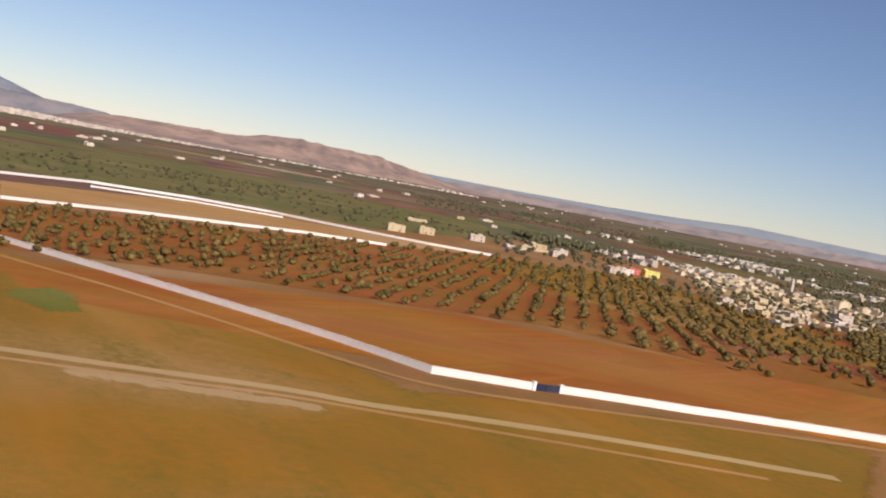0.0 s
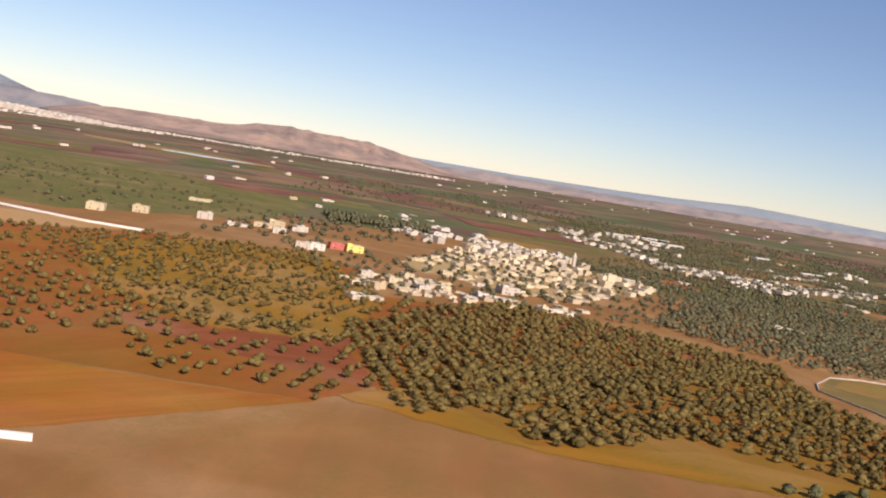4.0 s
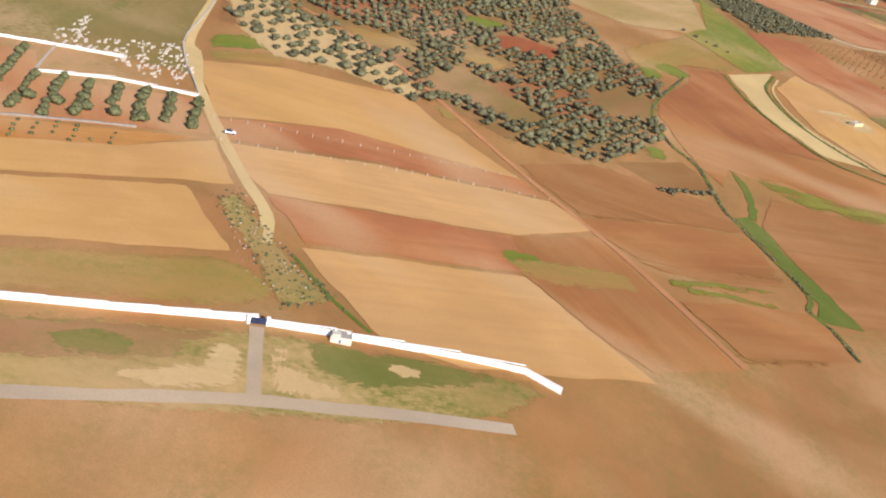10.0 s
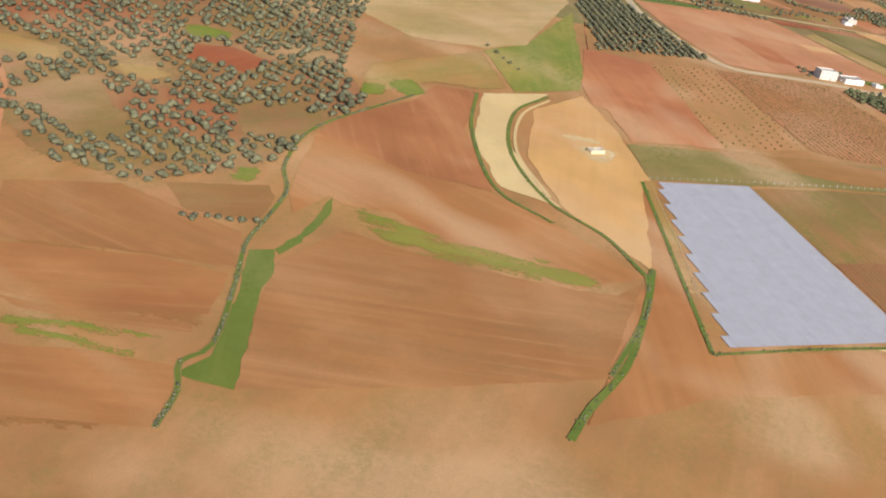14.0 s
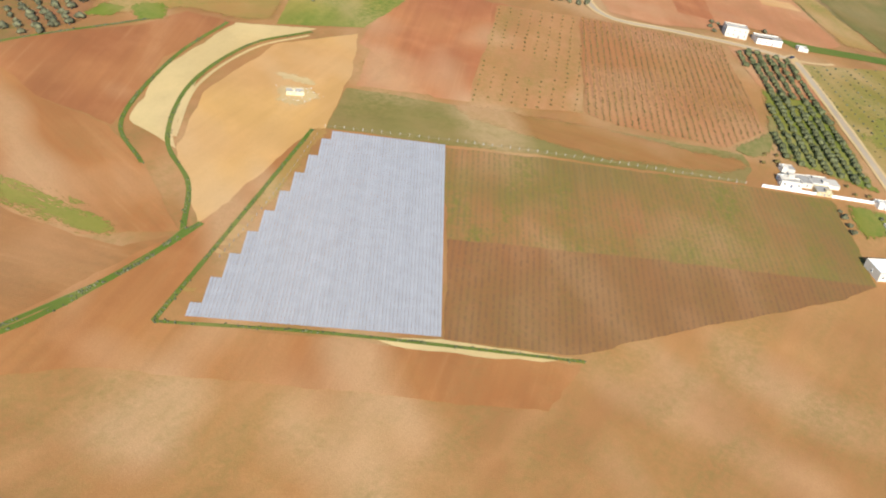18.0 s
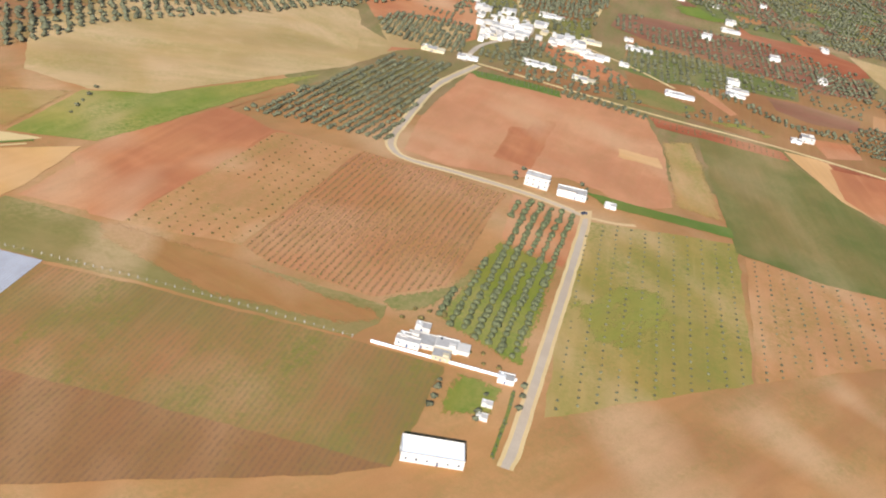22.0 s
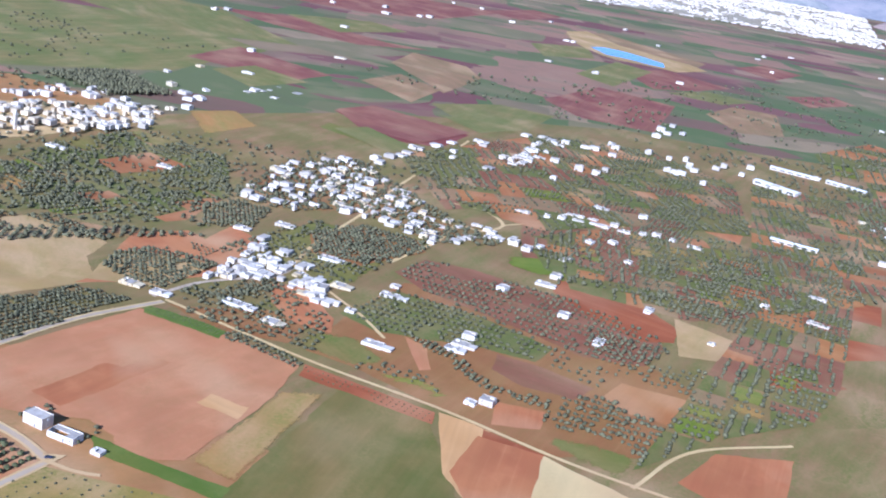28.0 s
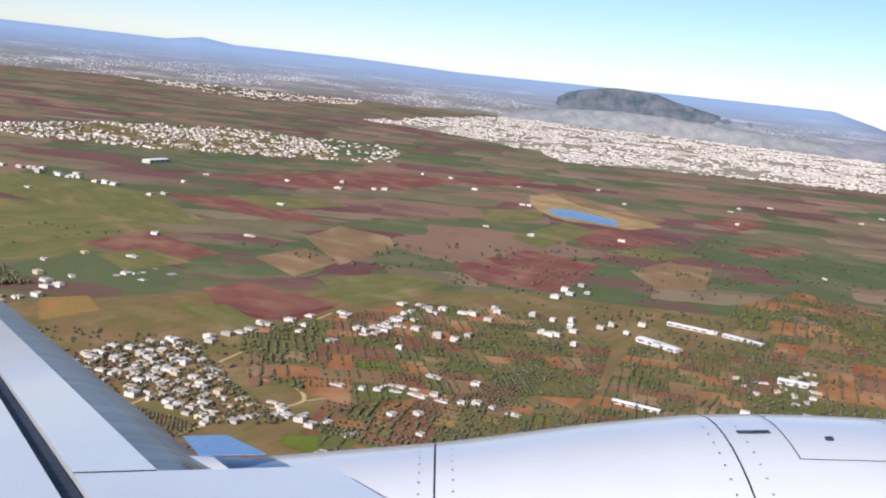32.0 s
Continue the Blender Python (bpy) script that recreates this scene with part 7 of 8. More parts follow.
for i, (x, y) in enumerate(spots([(497.5, 419.6), (505.7, 425), (511.2, 422.4), (508.7, 413.8), (503, 412.1)], 1.3, 1.3, [(497.5, 419.6), (511.2, 422.4)], 0.6, 0.6, 63)[:40]):
    g = new("boulder", stone_mesh[i % 4])
    g.matrix_basis = pose(x, y, gz(x, y) + 0.2, 0, 0, HRNG.uniform(0, 360)) @ Matrix.Scale(HRNG.uniform(0.2, 0.6), 4)
    tagged(g, "pale rubble lying round a ruined hut", "boulder", "rubble round the hut")
far_grove("scrub", spots([(338.9, 240.5), (342.7, 247.8), (349.2, 236.9), (356.9, 224.8), (365.7, 215.1), (358.1, 206.9), (349.3, 222.2)], 1.0, 1.0, [(339.4, 240.9), (358.7, 221.4)], 0.7, 0.85, 62), 0.3, "low dry scrub between boulders", 40, SAPLINGS, M_LEAF, 0.7, 0.6)


def car(x, y, turn, paint):
    """A small saloon car: body, cabin, wheels."""
    root = new("car")
    b = bmesh.new()
    bmesh.ops.create_cube(b, size=1, matrix=Matrix.Translation((0, 0, 0.3)) @ Matrix.Diagonal((2.1, 0.85, 0.34, 1)))
    bmesh.ops.bevel(b, geom=b.edges[:], offset=0.07, segments=2, affect="EDGES")
    me = bpy.data.meshes.new("body")
    b.to_mesh(me)
    b.free()
    me.materials.append(paint)
    part("body", me, root)
    v = [(-0.75, -0.38, 0.474), (0.5, -0.38, 0.474), (0.5, 0.38, 0.474), (-0.75, 0.38, 0.474), (-0.5, -0.32, 0.74), (0.2, -0.32, 0.74), (0.2, 0.32, 0.74), (-0.5, 0.32, 0.74)]
    part("cabin", mesh_of("cabin", v, [(0, 3, 2, 1), (4, 5, 6, 7), (0, 1, 5, 4), (1, 2, 6, 5), (2, 3, 7, 6), (3, 0, 4, 7)], M_GLASS), root, "dark glazed cabin")
    for wx in (-0.65, 0.65):
        for wy in (-0.4, 0.4):
            b = bmesh.new()
            bmesh.ops.create_cone(b, cap_ends=True, segments=12, radius1=0.17, radius2=0.17, depth=0.14, matrix=Matrix.Translation((wx, wy, 0.17)) @ Matrix.Rotation(math.pi / 2, 4, "X"))
            mw = bpy.data.meshes.new("wheel")
            b.to_mesh(mw)
            b.free()
            mw.materials.append(M_IRON)
            part("wheel", mw, root)
    root.matrix_basis = pose(x, y, gz(x, y) + 0.55, 0, 0, turn)
    return root


M_CARW = simple("car_white", (0.75, 0.75, 0.75), (0.7, 0.7, 0.7), 1.0, 0.3, bump=0.0)
tagged(car(*[(335.3, 272)][0], 20, M_CARW), "white van standing at the field's edge", "car")
tagged(car(*[(599.9, 572.1)][0], 70, M_IRON), "dark car on the country road", "car")

# ---- the far plain ----
field("field", "plainred", [(-523.9, 1204.6), (-609, 1404.3), (-652.1, 1572.1), (-568.7, 1663.7), (-432, 1442.8), (-424.2, 1312.2)])
field("field", "plainred", [(-355.5, 1059.6), (-326.9, 1156), (-189.1, 1195), (-155, 1235.2), (-159, 1138.7), (-255, 1084.9)])
field("field", "plainred", [(-28.1, 883.9), (-92.5, 965.6), (35.4, 991.5), (66.2, 932)])
field("field", "plainred", [(77.2, 1206.2), (3.6, 1349.6), (84, 1386.1), (192.4, 1242.3), (147.6, 1190.4)])
field("field", "plainred", [(155, 927.5), (142.1, 969.9), (216.7, 1011.7), (248.2, 941.7), (204.7, 917)])
field("field", "plainred", [(-201.8, 1818.8), (-245.1, 1942.5), (-176.6, 1947.7), (-115.7, 1802.7)])
field("field", "plainred", [(-112.4, 1498.1), (-136.7, 1603), (-32.7, 1612.8), (-4.7, 1512.4), (-5.1, 1444.2)])
field("field", "plaingreen", [(-514.9, 919.2), (-434.4, 994.4), (-333.6, 1059.1), (-123.8, 1046.7), (-151.4, 950.8), (-324.5, 879.7)])
field("field", "plaingreen", [(-348.2, 1150), (-344.4, 1272.4), (-279.2, 1287.1), (-235.9, 1160)])
field("field", "plaingreen", [(24, 883.7), (3.9, 933.6), (68.6, 950.6), (87.7, 887.7)])
field("field", "plaingreen", [(-279.6, 1486.2), (-281.8, 1594.3), (-185.8, 1519.7), (-179.3, 1425.3)])
field("field", "plaingreen", [(209.2, 894.3), (205.9, 925.2), (261.8, 931.4), (270.9, 898.9)])
field("field", "plaingreen", [(-72.2, 1382.2), (-175.1, 1548.8), (-114.6, 1555), (-5.6, 1379.8)])
field("field", "plainbrown", [(-62.2, 1118.9), (-134.5, 1195.5), (-68, 1221.8), (-4.8, 1191.7), (82.4, 1081.8)])
field("field", "plainbrown", [(48.7, 1015.1), (2.8, 1087.2), (70, 1088.3), (126.4, 1016.7)])
field("field", "plainbrown", [(112.4, 1402), (74.6, 1490.1), (106.2, 1527.2), (202.5, 1419.3), (188.2, 1365.9)])
field("field", "plainbrown", [(-401.8, 1654.8), (-450.1, 1782.9), (-212.2, 1766.8), (-130.1, 1636.6), (-188.6, 1559.7), (-280.7, 1583.4)])
field("field", "plainred", [(-590.1, 1644.2), (-671.9, 1819.8), (-605, 1832.6), (-504.6, 1653)])
field("field", "green3", [(309.3, 1453.5), (321.8, 1533.3), (440.5, 1368.8), (379, 1402.8)])
field("field", "plaingreen", [(127, 1037.2), (114.8, 1121.3), (147.2, 1160.2), (204.4, 1079.2), (191.9, 1024.6)])
field("field", "plaingreen", [(164.5, 1018.5), (185.1, 1058.9), (204.4, 1079.2), (217.6, 1020.9)])
field("field", "plainred", [(-3.7, 1681.5), (-18.2, 1804.1), (33.8, 1785.2), (58.2, 1653.1)])
field("field", "plaingreen", [(11.2, 1447), (-4.5, 1539), (45.8, 1562.5), (65.2, 1482.1)])


def blocks(name, poly, count, size, height, label, seed, mat, avoid=()):
    """A far town: many small flat-roofed blocks on the plain."""
    rr = random.Random(seed)
    P = np.array(poly)
    lo, hi = P.min(0), P.max(0)
    X, Y = np.array([rr.uniform(lo[0], hi[0]) for _ in range(count * 8)]), np.array([rr.uniform(lo[1], hi[1]) for _ in range(count * 8)])
    ok = np.where(inside(X, Y, poly))[0]
    if avoid:
        wet = inside(X, Y, avoid)
        ok = [i for i in ok if not wet[i]]
    if count > 300:
        ok = [i for i in ok if noise.noise((X[i] * 0.022, Y[i] * 0.022, seed)) + 0.9 * noise.noise((X[i] * 0.006, Y[i] * 0.006, seed + 4)) > rr.uniform(-0.35, 0.3)]
    ok = ok[:count]
    vs, fs = [], []
    for i in ok:
        w, d, h = rr.uniform(*size), rr.uniform(*size), rr.uniform(*height)
        if rr.random() < 0.08:
            h *= 1.7
        a = 0.6 + rr.choice((0, 1.57)) + rr.uniform(-0.1, 0.1)
        for q in (box(-w / 2, -d / 2, -1, w / 2, d / 2, h),) + (() if count > 1000 or rr.random() < 0.5 else (box(-w / 2 + 0.4, -d / 2 + 0.4, h + 0.01, w * 0.05, d * 0.05, h + min(0.8, h * 0.4)),)):
            o = len(vs)
            vs += [(X[i] + x * math.cos(a) - y * math.sin(a), Y[i] + x * math.sin(a) + y * math.cos(a), z) for x, y, z in q[0]]
            fs += [tuple(k + o for k in f) for f in q[1][1:]]
    return tagged(new(name, mesh_of(name, vs, fs, mat)), label, "town", "", "stuff")


field("city_ground", "cityland", [(-1897.8, 2228.3), (-2748.5, 3334.4), (-2386.5, 3768), (-1714.4, 4352.4), (-641.7, 2869.6), (-849.3, 2596.1), (-971.7, 2192.8), (-1190.2, 2299.5), (-1524.4, 2293.3)])
field("town_ground", "drygreen", [(-1139.4, 1048.6), (-1291.6, 1293.9), (-1323.2, 1571.2), (-1161.9, 1679.9), (-801.9, 1544.7), (-828, 1395.6), (-857.5, 1209.6), (-978.1, 1015.2)])
M_LIME = simple("old_limewash", (0.62, 0.54, 0.42), (0.48, 0.40, 0.30), 0.05, island=True, amount=0.3, bump=0.0)
M_SAND = simple("sandy_walls", (0.64, 0.52, 0.33), (0.54, 0.42, 0.26), 0.05, island=True, amount=0.3, bump=0.0)
M_TOWN = simple("town_render", (0.64, 0.54, 0.41), (0.50, 0.42, 0.31), 0.01, island=True, amount=0.3, bump=0.0)
M_CITY = simple("city_render", (0.64, 0.55, 0.43), (0.5, 0.42, 0.33), 0.01, island=True, amount=0.3, bump=0.0)
blocks("town", [(-1150.4, 1050.9), (-1304.9, 1297.9), (-1337.8, 1577.2), (-1175, 1686.5), (-792.8, 1539.9), (-819, 1391.7), (-848.8, 1206.7), (-968.8, 1013.2)], 1400, (2.6, 8.0), (1.0, 3.4), "far pale town in the green plain", 71, M_TOWN)
blocks("city", [(-1150, 2900), (100, 3060), (100, 3200), (-1150, 3120)], 900, (4, 11), (1.2, 3.2), "pale edge of a city at the foot of the hills", 76, M_CITY)
blocks("town", [(-1215.4, 1706.6), (-1095.9, 1832.9), (-798.6, 1682.1), (-792.8, 1539.9)], 70, (4, 8), (1.4, 2.6), "scattered pale houses near a town", 72, M_TOWN)
blocks("villas", [(-583.2, 933.4), (-510.7, 1000.9), (-391.9, 1061.3), (-361, 1040.9), (-469, 976.2), (-548.3, 926.1)], 24, (6, 9), (2.2, 3.4), "row of pale villas along a far road", 73, M_TOWN)
blocks("city", [(-1912.3, 2199), (-2749.2, 3333.9), (-2387.3, 3767.6), (-1715.3, 4352), (-620.3, 2839.9), (-825, 2569.7), (-946.9, 2172.7), (-1160.1, 2276.1), (-1524.4, 2293.3)], 8600, (4, 10), (1.2, 3.2), "dense pale city spread over the plain", 74, M_CITY, [(-2713, 4157), (-2288.8, 4244.7), (-1795, 4518), (-1546, 4158), (-1738, 3979), (-1941, 3848), (-2231, 3866)])
blocks("halls", [(-1379.4, 2544.2), (-1393.4, 2652.9), (-1328.3, 2741.8), (-1027.6, 2519), (-952.8, 2380.2), (-1017.6, 2304.9), (-1173.4, 2293.5)], 26, (14, 42), (2.4, 4.0), "large pale warehouses at the edge of a city", 171, M_TOWN)
blocks("town", [(-3437.8, 1972), (-3342.5, 2246.1), (-3072.8, 2439.3), (-3069.4, 2833.7), (-2721.9, 2643.1), (-2557.2, 2206.7), (-2768.5, 2029)], 500, (5, 10), (1.5, 3.2), "thin strip of a far pale town", 75, M_TOWN)
blocks("farmhouses", [(-137.7, 4261.1), (2164.8, 4202.3), (1002.7, 1681.9), (425.6, 1707.9), (41.9, 2213.9)], 60, (4, 9), (1.6, 2.6), "scattered white farmhouses on the plain", 79, M_TOWN)
blocks("farmhouses", [(-367.4, 888.6), (-129.8, 1125.2), (-39.3, 1525.8), (-193.2, 2247.6), (-319.5, 2422.7), (-638.7, 1923.5), (-666.4, 1473.8), (-428.1, 965.9)], 30, (5, 10), (1.6, 2.8), "scattered white farm buildings on the plain", 80, M_TOWN, [(-401.8, 1654.8), (-450.1, 1782.9), (-285, 1767.6), (-117.4, 1624.9), (-94.7, 1537.9), (-194, 1516.8)])

blocks("houses", [(225.7, 1082.4), (356.9, 1338), (380.2, 1153), (311, 848.4), (252.5, 848.2)], 22, (4, 7), (1.3, 2.4), "scattered white houses beyond the village", 297, M_TOWN)
blocks("houses", [(570.8, 2630.4), (1565.4, 2893.9), (1002.7, 1681.9), (577.7, 1609.9)], 22, (6, 10), (1.3, 2.4), "scattered white farmhouses on the plain", 292, M_TOWN)
blocks("houses", [(218.5, 1066.5), (257.9, 1183.4), (275.3, 1161.9), (243.1, 1052.1)], 11, (5, 8), (1.3, 2.4), "white houses along a grove road", 215, M_LIME)
blocks("houses", [(181.4, 1255.5), (168.5, 1299.9), (208.8, 1264.5), (222.1, 1206.4)], 9, (5, 8), (1.3, 2.4), "cluster of far white houses", 203, M_LIME)
blocks("houses", [(291.2, 1155.3), (305.8, 1207.4), (332.8, 1156.2), (321.2, 1117.4)], 9, (4, 7), (1.3, 2.4), "white houses among groves", 203, M_LIME)
blocks("houses", [(288.1, 852.3), (221.9, 1023.4), (245.7, 1005.1), (297.5, 863.6)], 11, (5, 8), (1.3, 2.4), "white houses along the far road", 213, M_LIME)
blocks("houses", [(502.4, 1119.8), (548.3, 1219.4), (563.6, 1198.1), (538.4, 1095.5)], 10, (4, 7), (1.3, 2.4), "white houses by the shed", 210, M_TOWN)
blocks("houses", [(110.3, 863.5), (76.6, 938), (106.2, 922), (144.6, 858.7)], 8, (5, 8), (1.3, 2.4), "white houses on the plain", 192, M_LIME)
blocks("houses", [(115.8, 804.7), (111.3, 851.4), (134.3, 840.8), (140.8, 798.7)], 5, (5, 8), (1.3, 2.4), "white houses on the plain", 171, M_LIME)

blocks("outbuildings", [(349.9, 744.9), (282.6, 822.6), (290.1, 870.3), (337.9, 865.5), (400.1, 859.6), (447.4, 865.6), (442.3, 816.4), (396.1, 803.2), (379.5, 763.8)], 90, (1.6, 6.5), (0.4, 1.3), "low sheds and yard walls between village houses", 301, M_LIME)
blocks("outbuildings", [(467.5, 680.3), (420.4, 732.9), (463.9, 732.4), (507.9, 724.7), (510.7, 713.3), (474.4, 708.1), (473.3, 689.6)], 60, (1.6, 6.5), (0.4, 1.3), "low sheds and yard walls between village houses", 302, M_LIME)
blocks("outbuildings", [(122.3, 514.3), (144.4, 655.9), (158.5, 798.2), (190.7, 775.6), (224, 705.4), (253.3, 607), (225, 530.1), (199.4, 467.8), (182.7, 460.6), (161.9, 469.3), (130.5, 488.2)], 260, (2.2, 5.6), (0.8, 1.7), "crowded low houses of the hill village", 303, M_SAND)
blocks("outbuildings", [(106.6, 420.2), (122.9, 469.1), (139, 455), (163, 438.1), (185.4, 437.7), (202.7, 453.7), (198.7, 425.6), (161.7, 412.6), (120.6, 399.4)], 60, (1.6, 4.5), (0.9, 1.9), "low sheds beside village houses", 304, M_SAND)
blocks("houses", [(124.1, 687.4), (97.3, 752.9), (158, 775.3), (213.9, 757.2), (221.7, 687.2), (205.9, 665.4)], 70, (3, 6.5), (1.2, 2.2), "pale houses at the edge of the hill village", 305, M_LIME)


def pond():
    k = Nodes("pond_water", 0.06)
    k.b.inputs["Specular IOR Level"].default_value = 0.6
    k.bump(k.noise(k.coords(world_space=True), 0.4, 3), 0.15, 0.3)
    return k.done((0.03, 0.05, 0.085))


LAND["water"], FIELD_LABEL["water"] = pond(), "still blue water of a reservoir"
field("pond_bank", "paletan", [(-427.9, 1683.8), (-451.9, 1749.2), (-322.8, 1699), (-245.8, 1706), (-197.2, 1716), (-150.7, 1700), (-126, 1612.7), (-150, 1600), (-215, 1562), (-321.6, 1602.4)])
w = field("reservoir", "water", [(-289, 1606), (-294.2, 1639.5), (-272.4, 1655), (-235.5, 1659), (-191.3, 1655), (-153, 1619), (-171, 1606), (-205.3, 1598), (-226, 1580)])
tagged(w, "", "reservoir")


# ---- hills and distance ----
def hill_range(name, mat, sector, crest, r0, r1, label, rough, seed):
    """A range of hills on the horizon: slopes that rise to a crest and fall behind it, with spurs and gullies."""
    a0, a1 = sector
    na, nr = int((a1 - a0) * 7) + 1, 26
    az = [k[0] for k in crest]
    hh = [k[1] for k in crest]
    v, f = [], []
    for i in range(na + 1):
        a = a0 + (a1 - a0) * i / na
        top = np.interp(a, az, hh)
        for j in range(nr + 1):
            t = j / nr
            r = r0 + (r1 - r0) * t
            s = math.sin(min(1, t * 1.35) * math.pi / 2) ** 1.6
            n = noise.fractal((a * 0.8, t * 3.0, seed), 0.9, 2.1, 6) * rough * s * max(0.04, 1 - (t / 0.74) ** 2)
            gully = abs(noise.noise((a * 1.3 + 0.6 * noise.noise((a * 0.7, t * 4, seed)), t * 1.1, seed + 3.0)))
            n += (gully - 0.22) * rough * 0.9 * s * max(0.12, 1 - (t / 0.8) ** 3)
            x, y = 400 + r * math.cos(radians(a)), 500 + r * math.sin(radians(a))
            v.append((x, y, -2 + (top + 2) * s + top * n))
        if i:
            for j in range(nr):
                o = i * (nr + 1) + j
                f.append((o - nr - 1, o, o + 1, o - nr))
    me = mesh_of(name, v, f, mat)
    for p in me.polygons:
        p.use_smooth = True
    return tagged(new(name, me), label, "hills", "", "structure")


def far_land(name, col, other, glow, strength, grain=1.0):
    """Hills seen through miles of air: the haze is painted on as an even emission."""
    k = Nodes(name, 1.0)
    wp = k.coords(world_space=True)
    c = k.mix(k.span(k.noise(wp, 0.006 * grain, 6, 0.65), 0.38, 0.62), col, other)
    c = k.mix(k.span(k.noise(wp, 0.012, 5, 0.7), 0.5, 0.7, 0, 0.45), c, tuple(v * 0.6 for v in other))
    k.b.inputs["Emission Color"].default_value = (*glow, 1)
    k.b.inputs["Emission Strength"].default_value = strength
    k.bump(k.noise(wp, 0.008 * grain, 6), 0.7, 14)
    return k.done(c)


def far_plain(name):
    """Land miles away, at the plain's far end: thin streaks of field and town, with distance haze painted as blue and
    glow that grow with height.
    """
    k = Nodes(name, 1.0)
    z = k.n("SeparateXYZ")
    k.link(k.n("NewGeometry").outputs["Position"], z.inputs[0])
    # Height stands in for distance: painted haze grows with z.
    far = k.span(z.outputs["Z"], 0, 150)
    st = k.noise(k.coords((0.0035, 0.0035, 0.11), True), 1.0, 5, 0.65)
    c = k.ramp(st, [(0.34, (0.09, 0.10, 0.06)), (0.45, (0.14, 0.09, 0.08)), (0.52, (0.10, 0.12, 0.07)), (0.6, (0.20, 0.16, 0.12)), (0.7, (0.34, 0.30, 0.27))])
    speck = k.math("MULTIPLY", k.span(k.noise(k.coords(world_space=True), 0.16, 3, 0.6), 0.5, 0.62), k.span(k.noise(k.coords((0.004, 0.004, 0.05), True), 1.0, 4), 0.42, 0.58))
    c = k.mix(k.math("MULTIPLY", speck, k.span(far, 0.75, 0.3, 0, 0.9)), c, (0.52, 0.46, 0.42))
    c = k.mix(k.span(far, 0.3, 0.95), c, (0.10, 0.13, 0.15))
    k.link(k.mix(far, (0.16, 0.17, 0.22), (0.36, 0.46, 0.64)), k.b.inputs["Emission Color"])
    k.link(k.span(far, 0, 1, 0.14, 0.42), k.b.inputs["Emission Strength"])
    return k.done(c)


# Glow colour and strength set how much painted haze each range gets.
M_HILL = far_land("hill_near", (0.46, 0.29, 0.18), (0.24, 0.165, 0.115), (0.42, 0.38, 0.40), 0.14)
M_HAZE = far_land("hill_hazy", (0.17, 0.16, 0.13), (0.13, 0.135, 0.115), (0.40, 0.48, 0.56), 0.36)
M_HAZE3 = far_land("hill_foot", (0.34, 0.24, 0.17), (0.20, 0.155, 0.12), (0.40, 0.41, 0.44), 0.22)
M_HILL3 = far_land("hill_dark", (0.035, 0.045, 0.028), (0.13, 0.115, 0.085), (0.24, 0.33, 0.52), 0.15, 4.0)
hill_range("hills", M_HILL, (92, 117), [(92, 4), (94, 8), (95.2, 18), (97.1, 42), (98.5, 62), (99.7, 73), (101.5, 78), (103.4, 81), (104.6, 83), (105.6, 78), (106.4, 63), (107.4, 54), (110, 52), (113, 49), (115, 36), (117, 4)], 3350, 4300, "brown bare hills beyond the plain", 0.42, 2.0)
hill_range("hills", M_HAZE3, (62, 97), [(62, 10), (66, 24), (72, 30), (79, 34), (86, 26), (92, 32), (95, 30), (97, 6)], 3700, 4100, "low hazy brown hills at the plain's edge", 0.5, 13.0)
hill_range("hazy_skyline", M_HAZE, (20, 112), [(20, 70), (60, 58), (64, 54), (65.7, 66), (67.5, 56), (71, 58), (74, 63), (78, 71), (82, 55), (86, 46), (91, 42), (95.6, 44), (104, 50), (112, 40)], 4100, 4480, "faint blue land on the horizon, haze painted in as glow", 0.1, 7.0)
# Raised bank added in place of flat land beyond the ground's edge, haze painted in.
hill_range("hazy_skyline", far_plain("far_plain"), (114, 200), [(114, 10), (116, 40), (117.5, 72), (118.5, 96), (119.5, 118), (121, 146), (121.5, 158), (130, 156), (141, 150), (147, 163), (153.5, 164), (155.2, 182), (157, 162), (165, 168), (175, 170), (200, 150)], 4150, 4400, "faint blue land on the horizon, haze painted in as glow", 0.05, 11.0)
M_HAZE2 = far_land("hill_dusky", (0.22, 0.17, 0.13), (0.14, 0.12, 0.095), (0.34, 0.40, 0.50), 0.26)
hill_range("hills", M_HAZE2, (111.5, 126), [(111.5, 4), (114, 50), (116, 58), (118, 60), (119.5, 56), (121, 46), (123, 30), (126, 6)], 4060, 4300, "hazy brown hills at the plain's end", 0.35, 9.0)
# Lower slopes added before the wooded hill's base, paled with painted haze.
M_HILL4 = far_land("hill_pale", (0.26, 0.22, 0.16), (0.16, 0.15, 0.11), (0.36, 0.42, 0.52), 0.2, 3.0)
hill_range("foothill", M_HILL4, (120, 138.4), [(120, 14), (122, 44), (124, 50), (126.5, 56), (129, 66), (132, 70), (134.5, 58), (136.5, 40), (138.4, 6)], 4040, 4170, "pale slopes below a wooded hill, haze painted in", 0.4, 6.0)
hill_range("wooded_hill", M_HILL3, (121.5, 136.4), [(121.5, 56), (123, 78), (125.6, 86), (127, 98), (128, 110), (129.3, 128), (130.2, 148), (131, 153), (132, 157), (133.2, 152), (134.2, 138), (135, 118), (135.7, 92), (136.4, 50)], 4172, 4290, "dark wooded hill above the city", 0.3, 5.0)


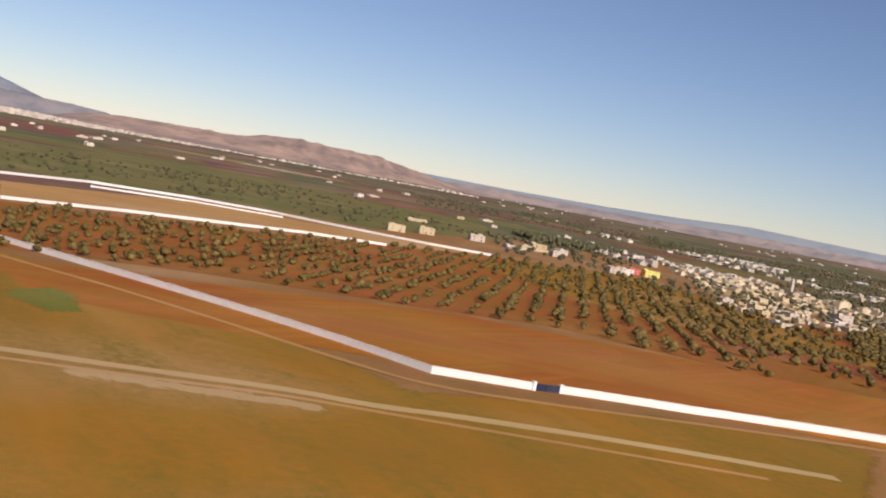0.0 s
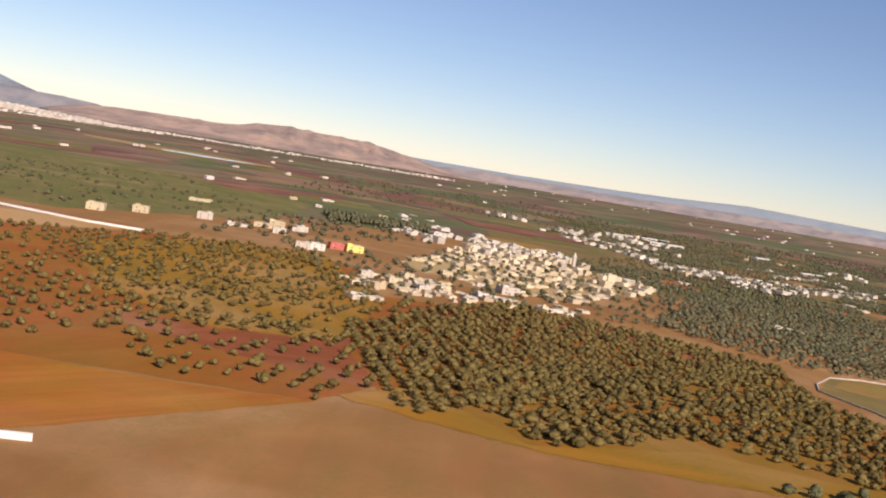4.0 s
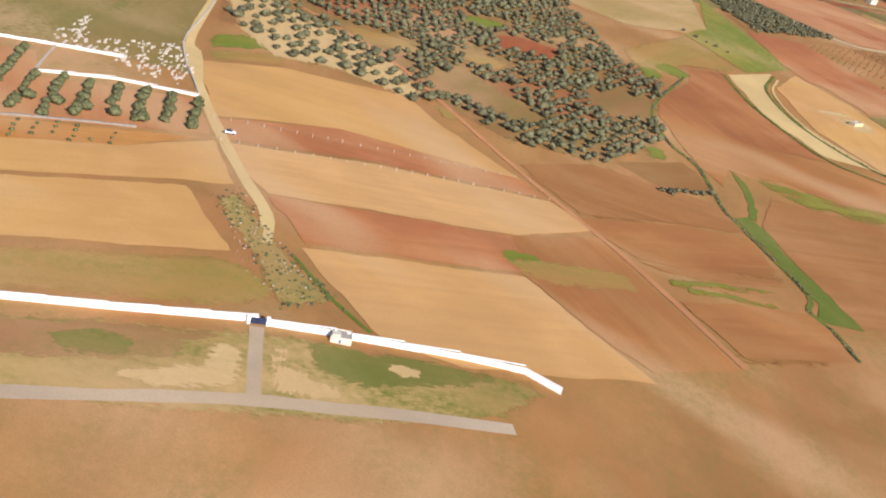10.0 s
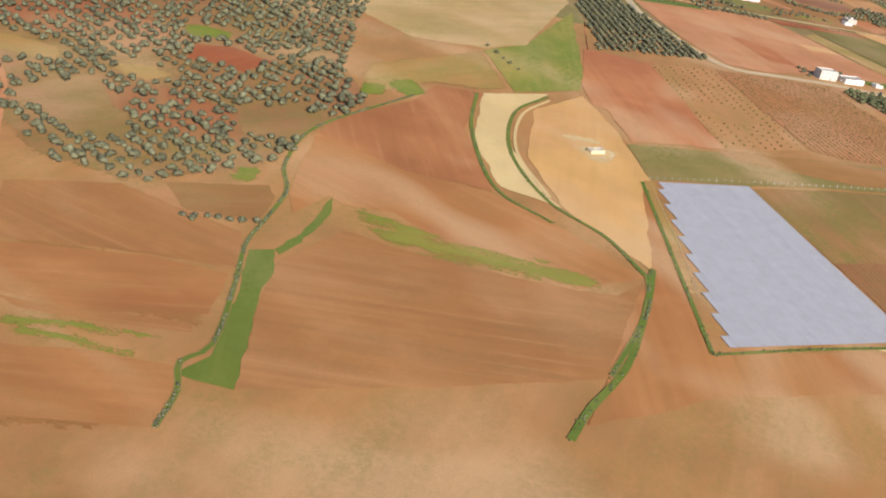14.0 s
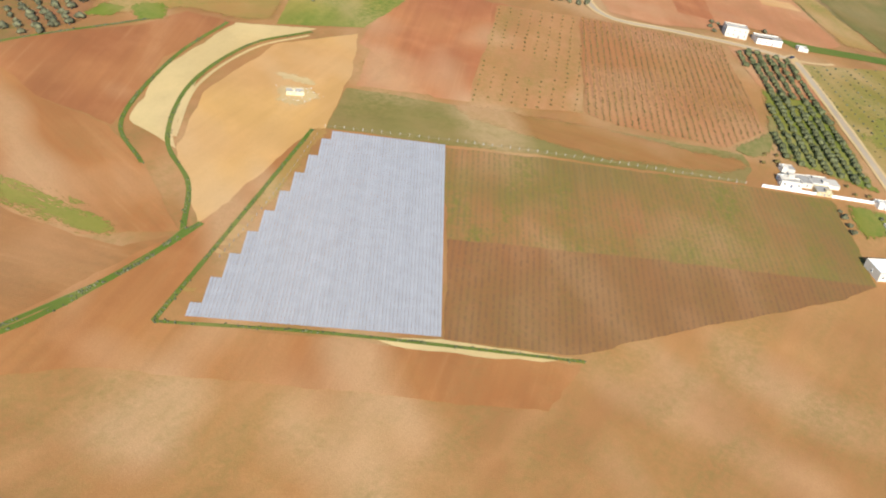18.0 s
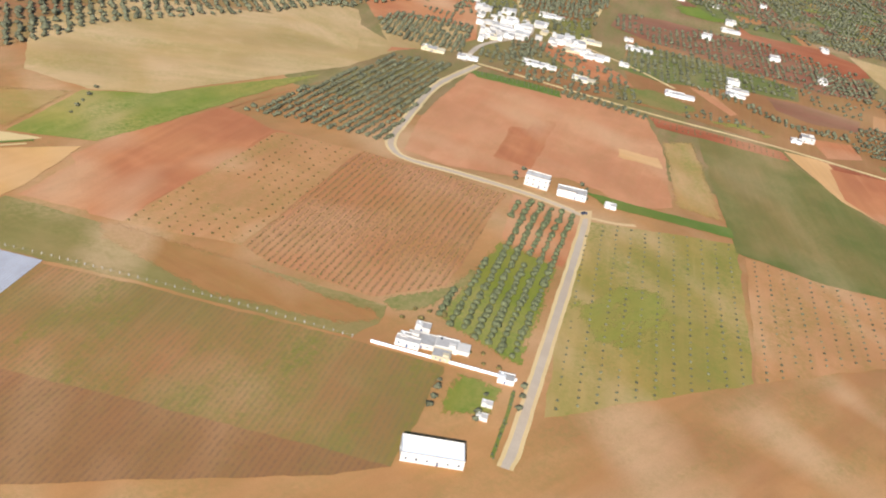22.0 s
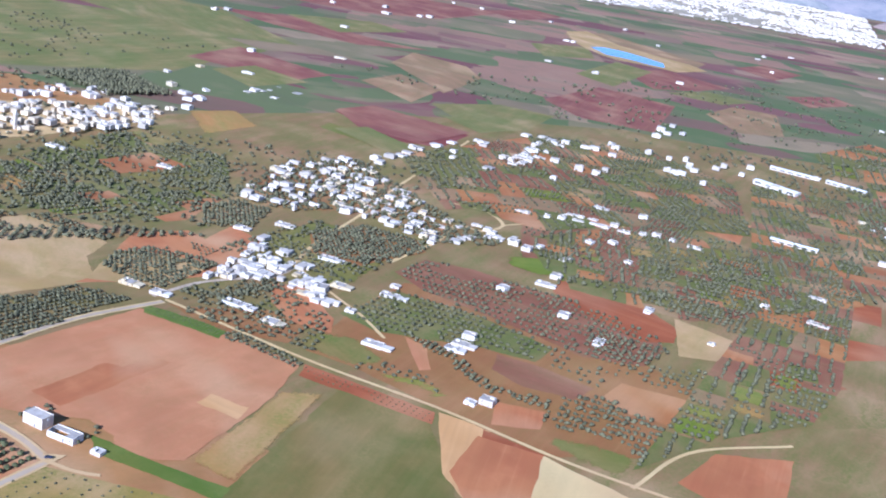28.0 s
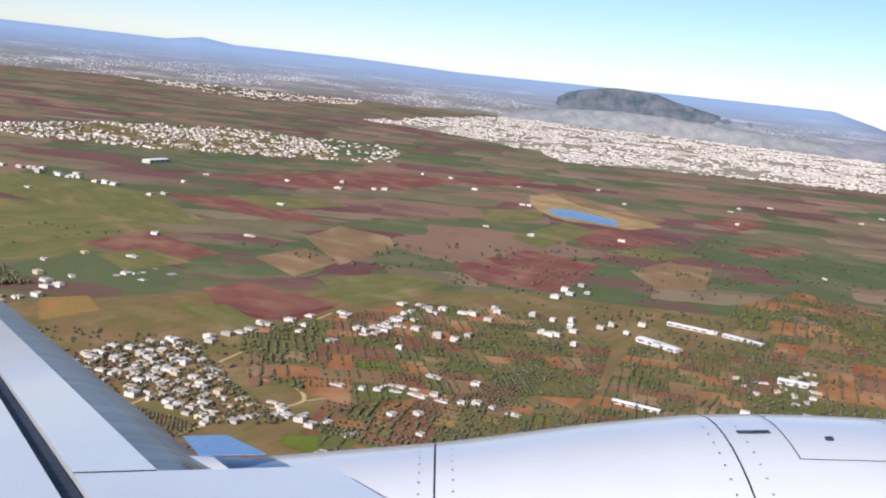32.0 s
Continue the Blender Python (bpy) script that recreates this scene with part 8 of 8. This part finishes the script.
# ---- the airliner's wing and engine, as they hang beside the window when the flight's film ends ----
def enamel():
    k = Nodes("white_enamel", 0.28)
    k.b.inputs["Specular IOR Level"].default_value = 0.5
    k.b.inputs["Coat Weight"].default_value = 0.4
    co = k.coords()
    c = k.mix(k.span(k.noise(co, 3.0, 4), 0.4, 0.7), (0.74, 0.70, 0.62), (0.68, 0.64, 0.56))
    c = k.mix(k.span(k.noise(k.coords((1.2, 14, 14)), 1.0, 4), 0.6, 0.85, 0, 0.3), c, (0.42, 0.41, 0.40))
    return k.done(c)


def bare_metal():
    k = Nodes("polished_edge", 0.3, 0.9)
    c = k.mix(k.span(k.noise(k.coords((3, 18, 18)), 1.0, 5), 0.35, 0.7), (0.36, 0.36, 0.36), (0.17, 0.165, 0.16))
    return k.done(c)


M_ENAMEL, M_EDGE = enamel(), bare_metal()
# The mirrored sky is put into the base colour as blue.
M_SKYTINT = simple("polished_sky_tint", (0.16, 0.30, 0.52), (0.22, 0.36, 0.56), 2.0, 0.22, 0.5, bump=0.0)
M_SEAM = simple("seam_rubber", (0.03, 0.035, 0.05), (0.045, 0.05, 0.06), 4.0, 0.6)


def airliner(m):
    """Local axes: x forward along the engine, y up, -z out along the wing."""
    root = new("airliner_wing")

    def at(x, z):
        return -0.317 + 0.03 * x + 0.053 * z

    def strip(name, f0, f1, z0, z1, lift, mat, label="", n=14, bow=0.0):
        v, f = [], []
        for i in range(n + 1):
            z = z0 + (z1 - z0) * i / n
            le = -0.33 - 0.496 * (z - 1.5)
            for j in range(5):
                x = le - (f0 + (f1 - f0) * j / 4)
                v.append((x, at(x, z) + lift - bow * (1 - j / 4) ** 2, -z))
        for i in range(n):
            for j in range(4):
                o = 5 * i + j
                f.append((o, o + 1, o + 6, o + 5))
        k = len(v)
        v += [(x, y - 0.05, z) for x, y, z in v]
        f += [tuple(q + k for q in reversed(t)) for t in f]
        for i in range(n):
            f += [(5 * i, 5 * i + 5, 5 * i + 5 + k, 5 * i + k), (5 * i + 4, 5 * i + 4 + k, 5 * i + 9 + k, 5 * i + 9)]
        return part(name, mesh_of(name, v, f, mat), root, label)

    strip("leading_edge", 0.0, 0.095, 1.301, 5.0, 0.0, M_EDGE, "worn bare-metal leading edge", 14, 0.025)
    strip("slat", 0.098, 0.195, 1.301, 5.0, 0.004, M_ENAMEL, "white slat with streaks of dirt")
    strip("seam", 0.198, 0.224, 0.9, 5.0, -0.004, M_SEAM, "dark gap behind the slat")
    strip("wing_skin", 0.227, 1.5, 0.9, 5.0, 0.006, M_ENAMEL, "smooth white upper wing skin")
    strip("wing_root_panel", -0.1, 0.195, 0.9, 1.299, 0.003, M_ENAMEL, "white fairing panel at the wing root", 6)
    prof = [(-0.75, 0.33), (-0.45, 0.40), (-0.116, 0.427), (0.0, 0.436), (0.082, 0.446), (0.19, 0.46), (0.324, 0.4725), (0.44, 0.474), (0.557, 0.469), (0.8, 0.455), (0.95, 0.43), (1.02, 0.39)]

    def ring(name, x0, x1, grow, mat, label=""):
        xs = [x0 + (x1 - x0) * i / 10 for i in range(11)]
        v, f, n = [], [], 72
        for x in xs:
            r = np.interp(x, [p[0] for p in prof], [p[1] for p in prof]) + grow
            for i in range(n):
                a = 2 * math.pi * i / n
                v.append((x, -0.69 + r * math.cos(a), -1.45 + r * math.sin(a)))
        for j in range(10):
            for i in range(n):
                k = (i + 1) % n
                f.append((j * n + i, j * n + k, (j + 1) * n + k, (j + 1) * n + i))
        me = mesh_of(name, v, f, mat)
        for p in me.polygons:
            p.use_smooth = True
        return part(name, me, root, label)

    ring("exhaust_cowl", -0.75, -0.0112, 0, M_ENAMEL, "white rear cowl of the engine")
    ring("fan_cowl", -0.0088, 0.3388, 0, M_ENAMEL, "white fan cowl panel")
    ring("inlet_cowl", 0.3412, 0.99, 0, M_ENAMEL, "white front cowl with a metal lip")
    ring("inlet_lip", 0.992, 1.02, 0, M_EDGE, "bare metal inlet lip")
    for x in (-0.01, 0.34):
        ring("cowl_seam", x - 0.0018, x + 0.0018, -0.0035, M_SEAM, "dark joint between cowls")
    def plate(name, x0, x1, a0, a1, mat, label, grow=0.0012):
        n, v, f = 10, [], []
        for i in range(n + 1):
            a = a0 + (a1 - a0) * i / n
            for x in (x0, x1):
                r = np.interp(x, [p[0] for p in prof], [p[1] for p in prof]) + grow
                v.append((x, -0.69 + r * math.cos(a), -1.45 + r * math.sin(a)))
            if i:
                f.append((2 * i - 2, 2 * i - 1, 2 * i + 1, 2 * i))
        return part(name, mesh_of(name, v, f, mat), root, label)

    plate("panel_joint", 0.4095, 0.411, -0.2, 0.33, M_SEAM, "thin dark joint of an access panel")
    plate("panel_joint", 0.559, 0.5605, -0.2, 0.33, M_SEAM, "thin dark joint of an access panel")
    plate("panel_joint", 0.411, 0.559, 0.328, 0.331, M_SEAM, "thin dark joint of an access panel")
    plate("latch_recess", 0.357, 0.397, 0.15, 0.175, M_EDGE, "shallow bare-metal latch recess")
    for x in (-0.03, 0.01, 0.32, 0.36):
        for i in range(14):
            plate("rivet", x, x + 0.0022, 0.05 + i * 0.06, 0.0555 + i * 0.06, M_EDGE, "")
    for x, a, w, h in ((0.386, 0.163, 0.016, 0.006), (0.462, 0.21, 0.009, 0.008), (0.425, 0.72, 0.008, 0.03)):
        r = np.interp(x, [p[0] for p in prof], [p[1] for p in prof])
        part("latch", mesh_of("latch", *box(-w / 2, -0.004, -h / 2, w / 2, 0.002, h / 2), M_SEAM), root, "small dark latch", pose(x, -0.69 + r * math.cos(a), -1.45 + r * math.sin(a), math.degrees(a), 0, 0))
    # Thin plate whose painted blue stands for reflected sky.
    glint = [(-0.336, -0.2409, -1.456), (-0.278, -0.2392, -1.454), (-0.21, -0.2431, -1.343), (-0.291, -0.2453, -1.348)]
    lower = [(x, y - 0.0015, z) for x, y, z in glint]
    part("root_panel", mesh_of("root_panel", glint + lower, [(0, 3, 2, 1), (4, 5, 6, 7), (0, 1, 5, 4), (1, 2, 6, 5), (2, 3, 7, 6), (3, 0, 4, 7)], M_SKYTINT), root, "polished panel with the sky's blue reflection painted into its colour")
    v, f = [], []
    for i in range(9):
        x = -0.62 + 0.75 * i / 8
        w = 0.11 * (1 - (i / 8) ** 2.5) + 0.004
        y = -0.262 - 0.05 * (i / 8) ** 3
        v += [(x, -0.5, -1.45 - w), (x, y - 0.02, -1.45 - w * 0.9), (x, y, -1.45), (x, y - 0.02, -1.45 + w * 0.9), (x, -0.5, -1.45 + w)]
        if i:
            o = 5 * i
            f += [(o - 5 + j, o - 4 + j, o + 1 + j, o + j) for j in range(4)]
    me = mesh_of("pylon", v, f, M_ENAMEL)
    for p in me.polygons:
        p.use_smooth = True
    part("pylon", me, root, "smooth white pylon fairing")
    root.matrix_basis = m
    return tagged(root, "white airliner wing and engine cowling in flight", "aircraft")


airliner(PATH[-1][1])
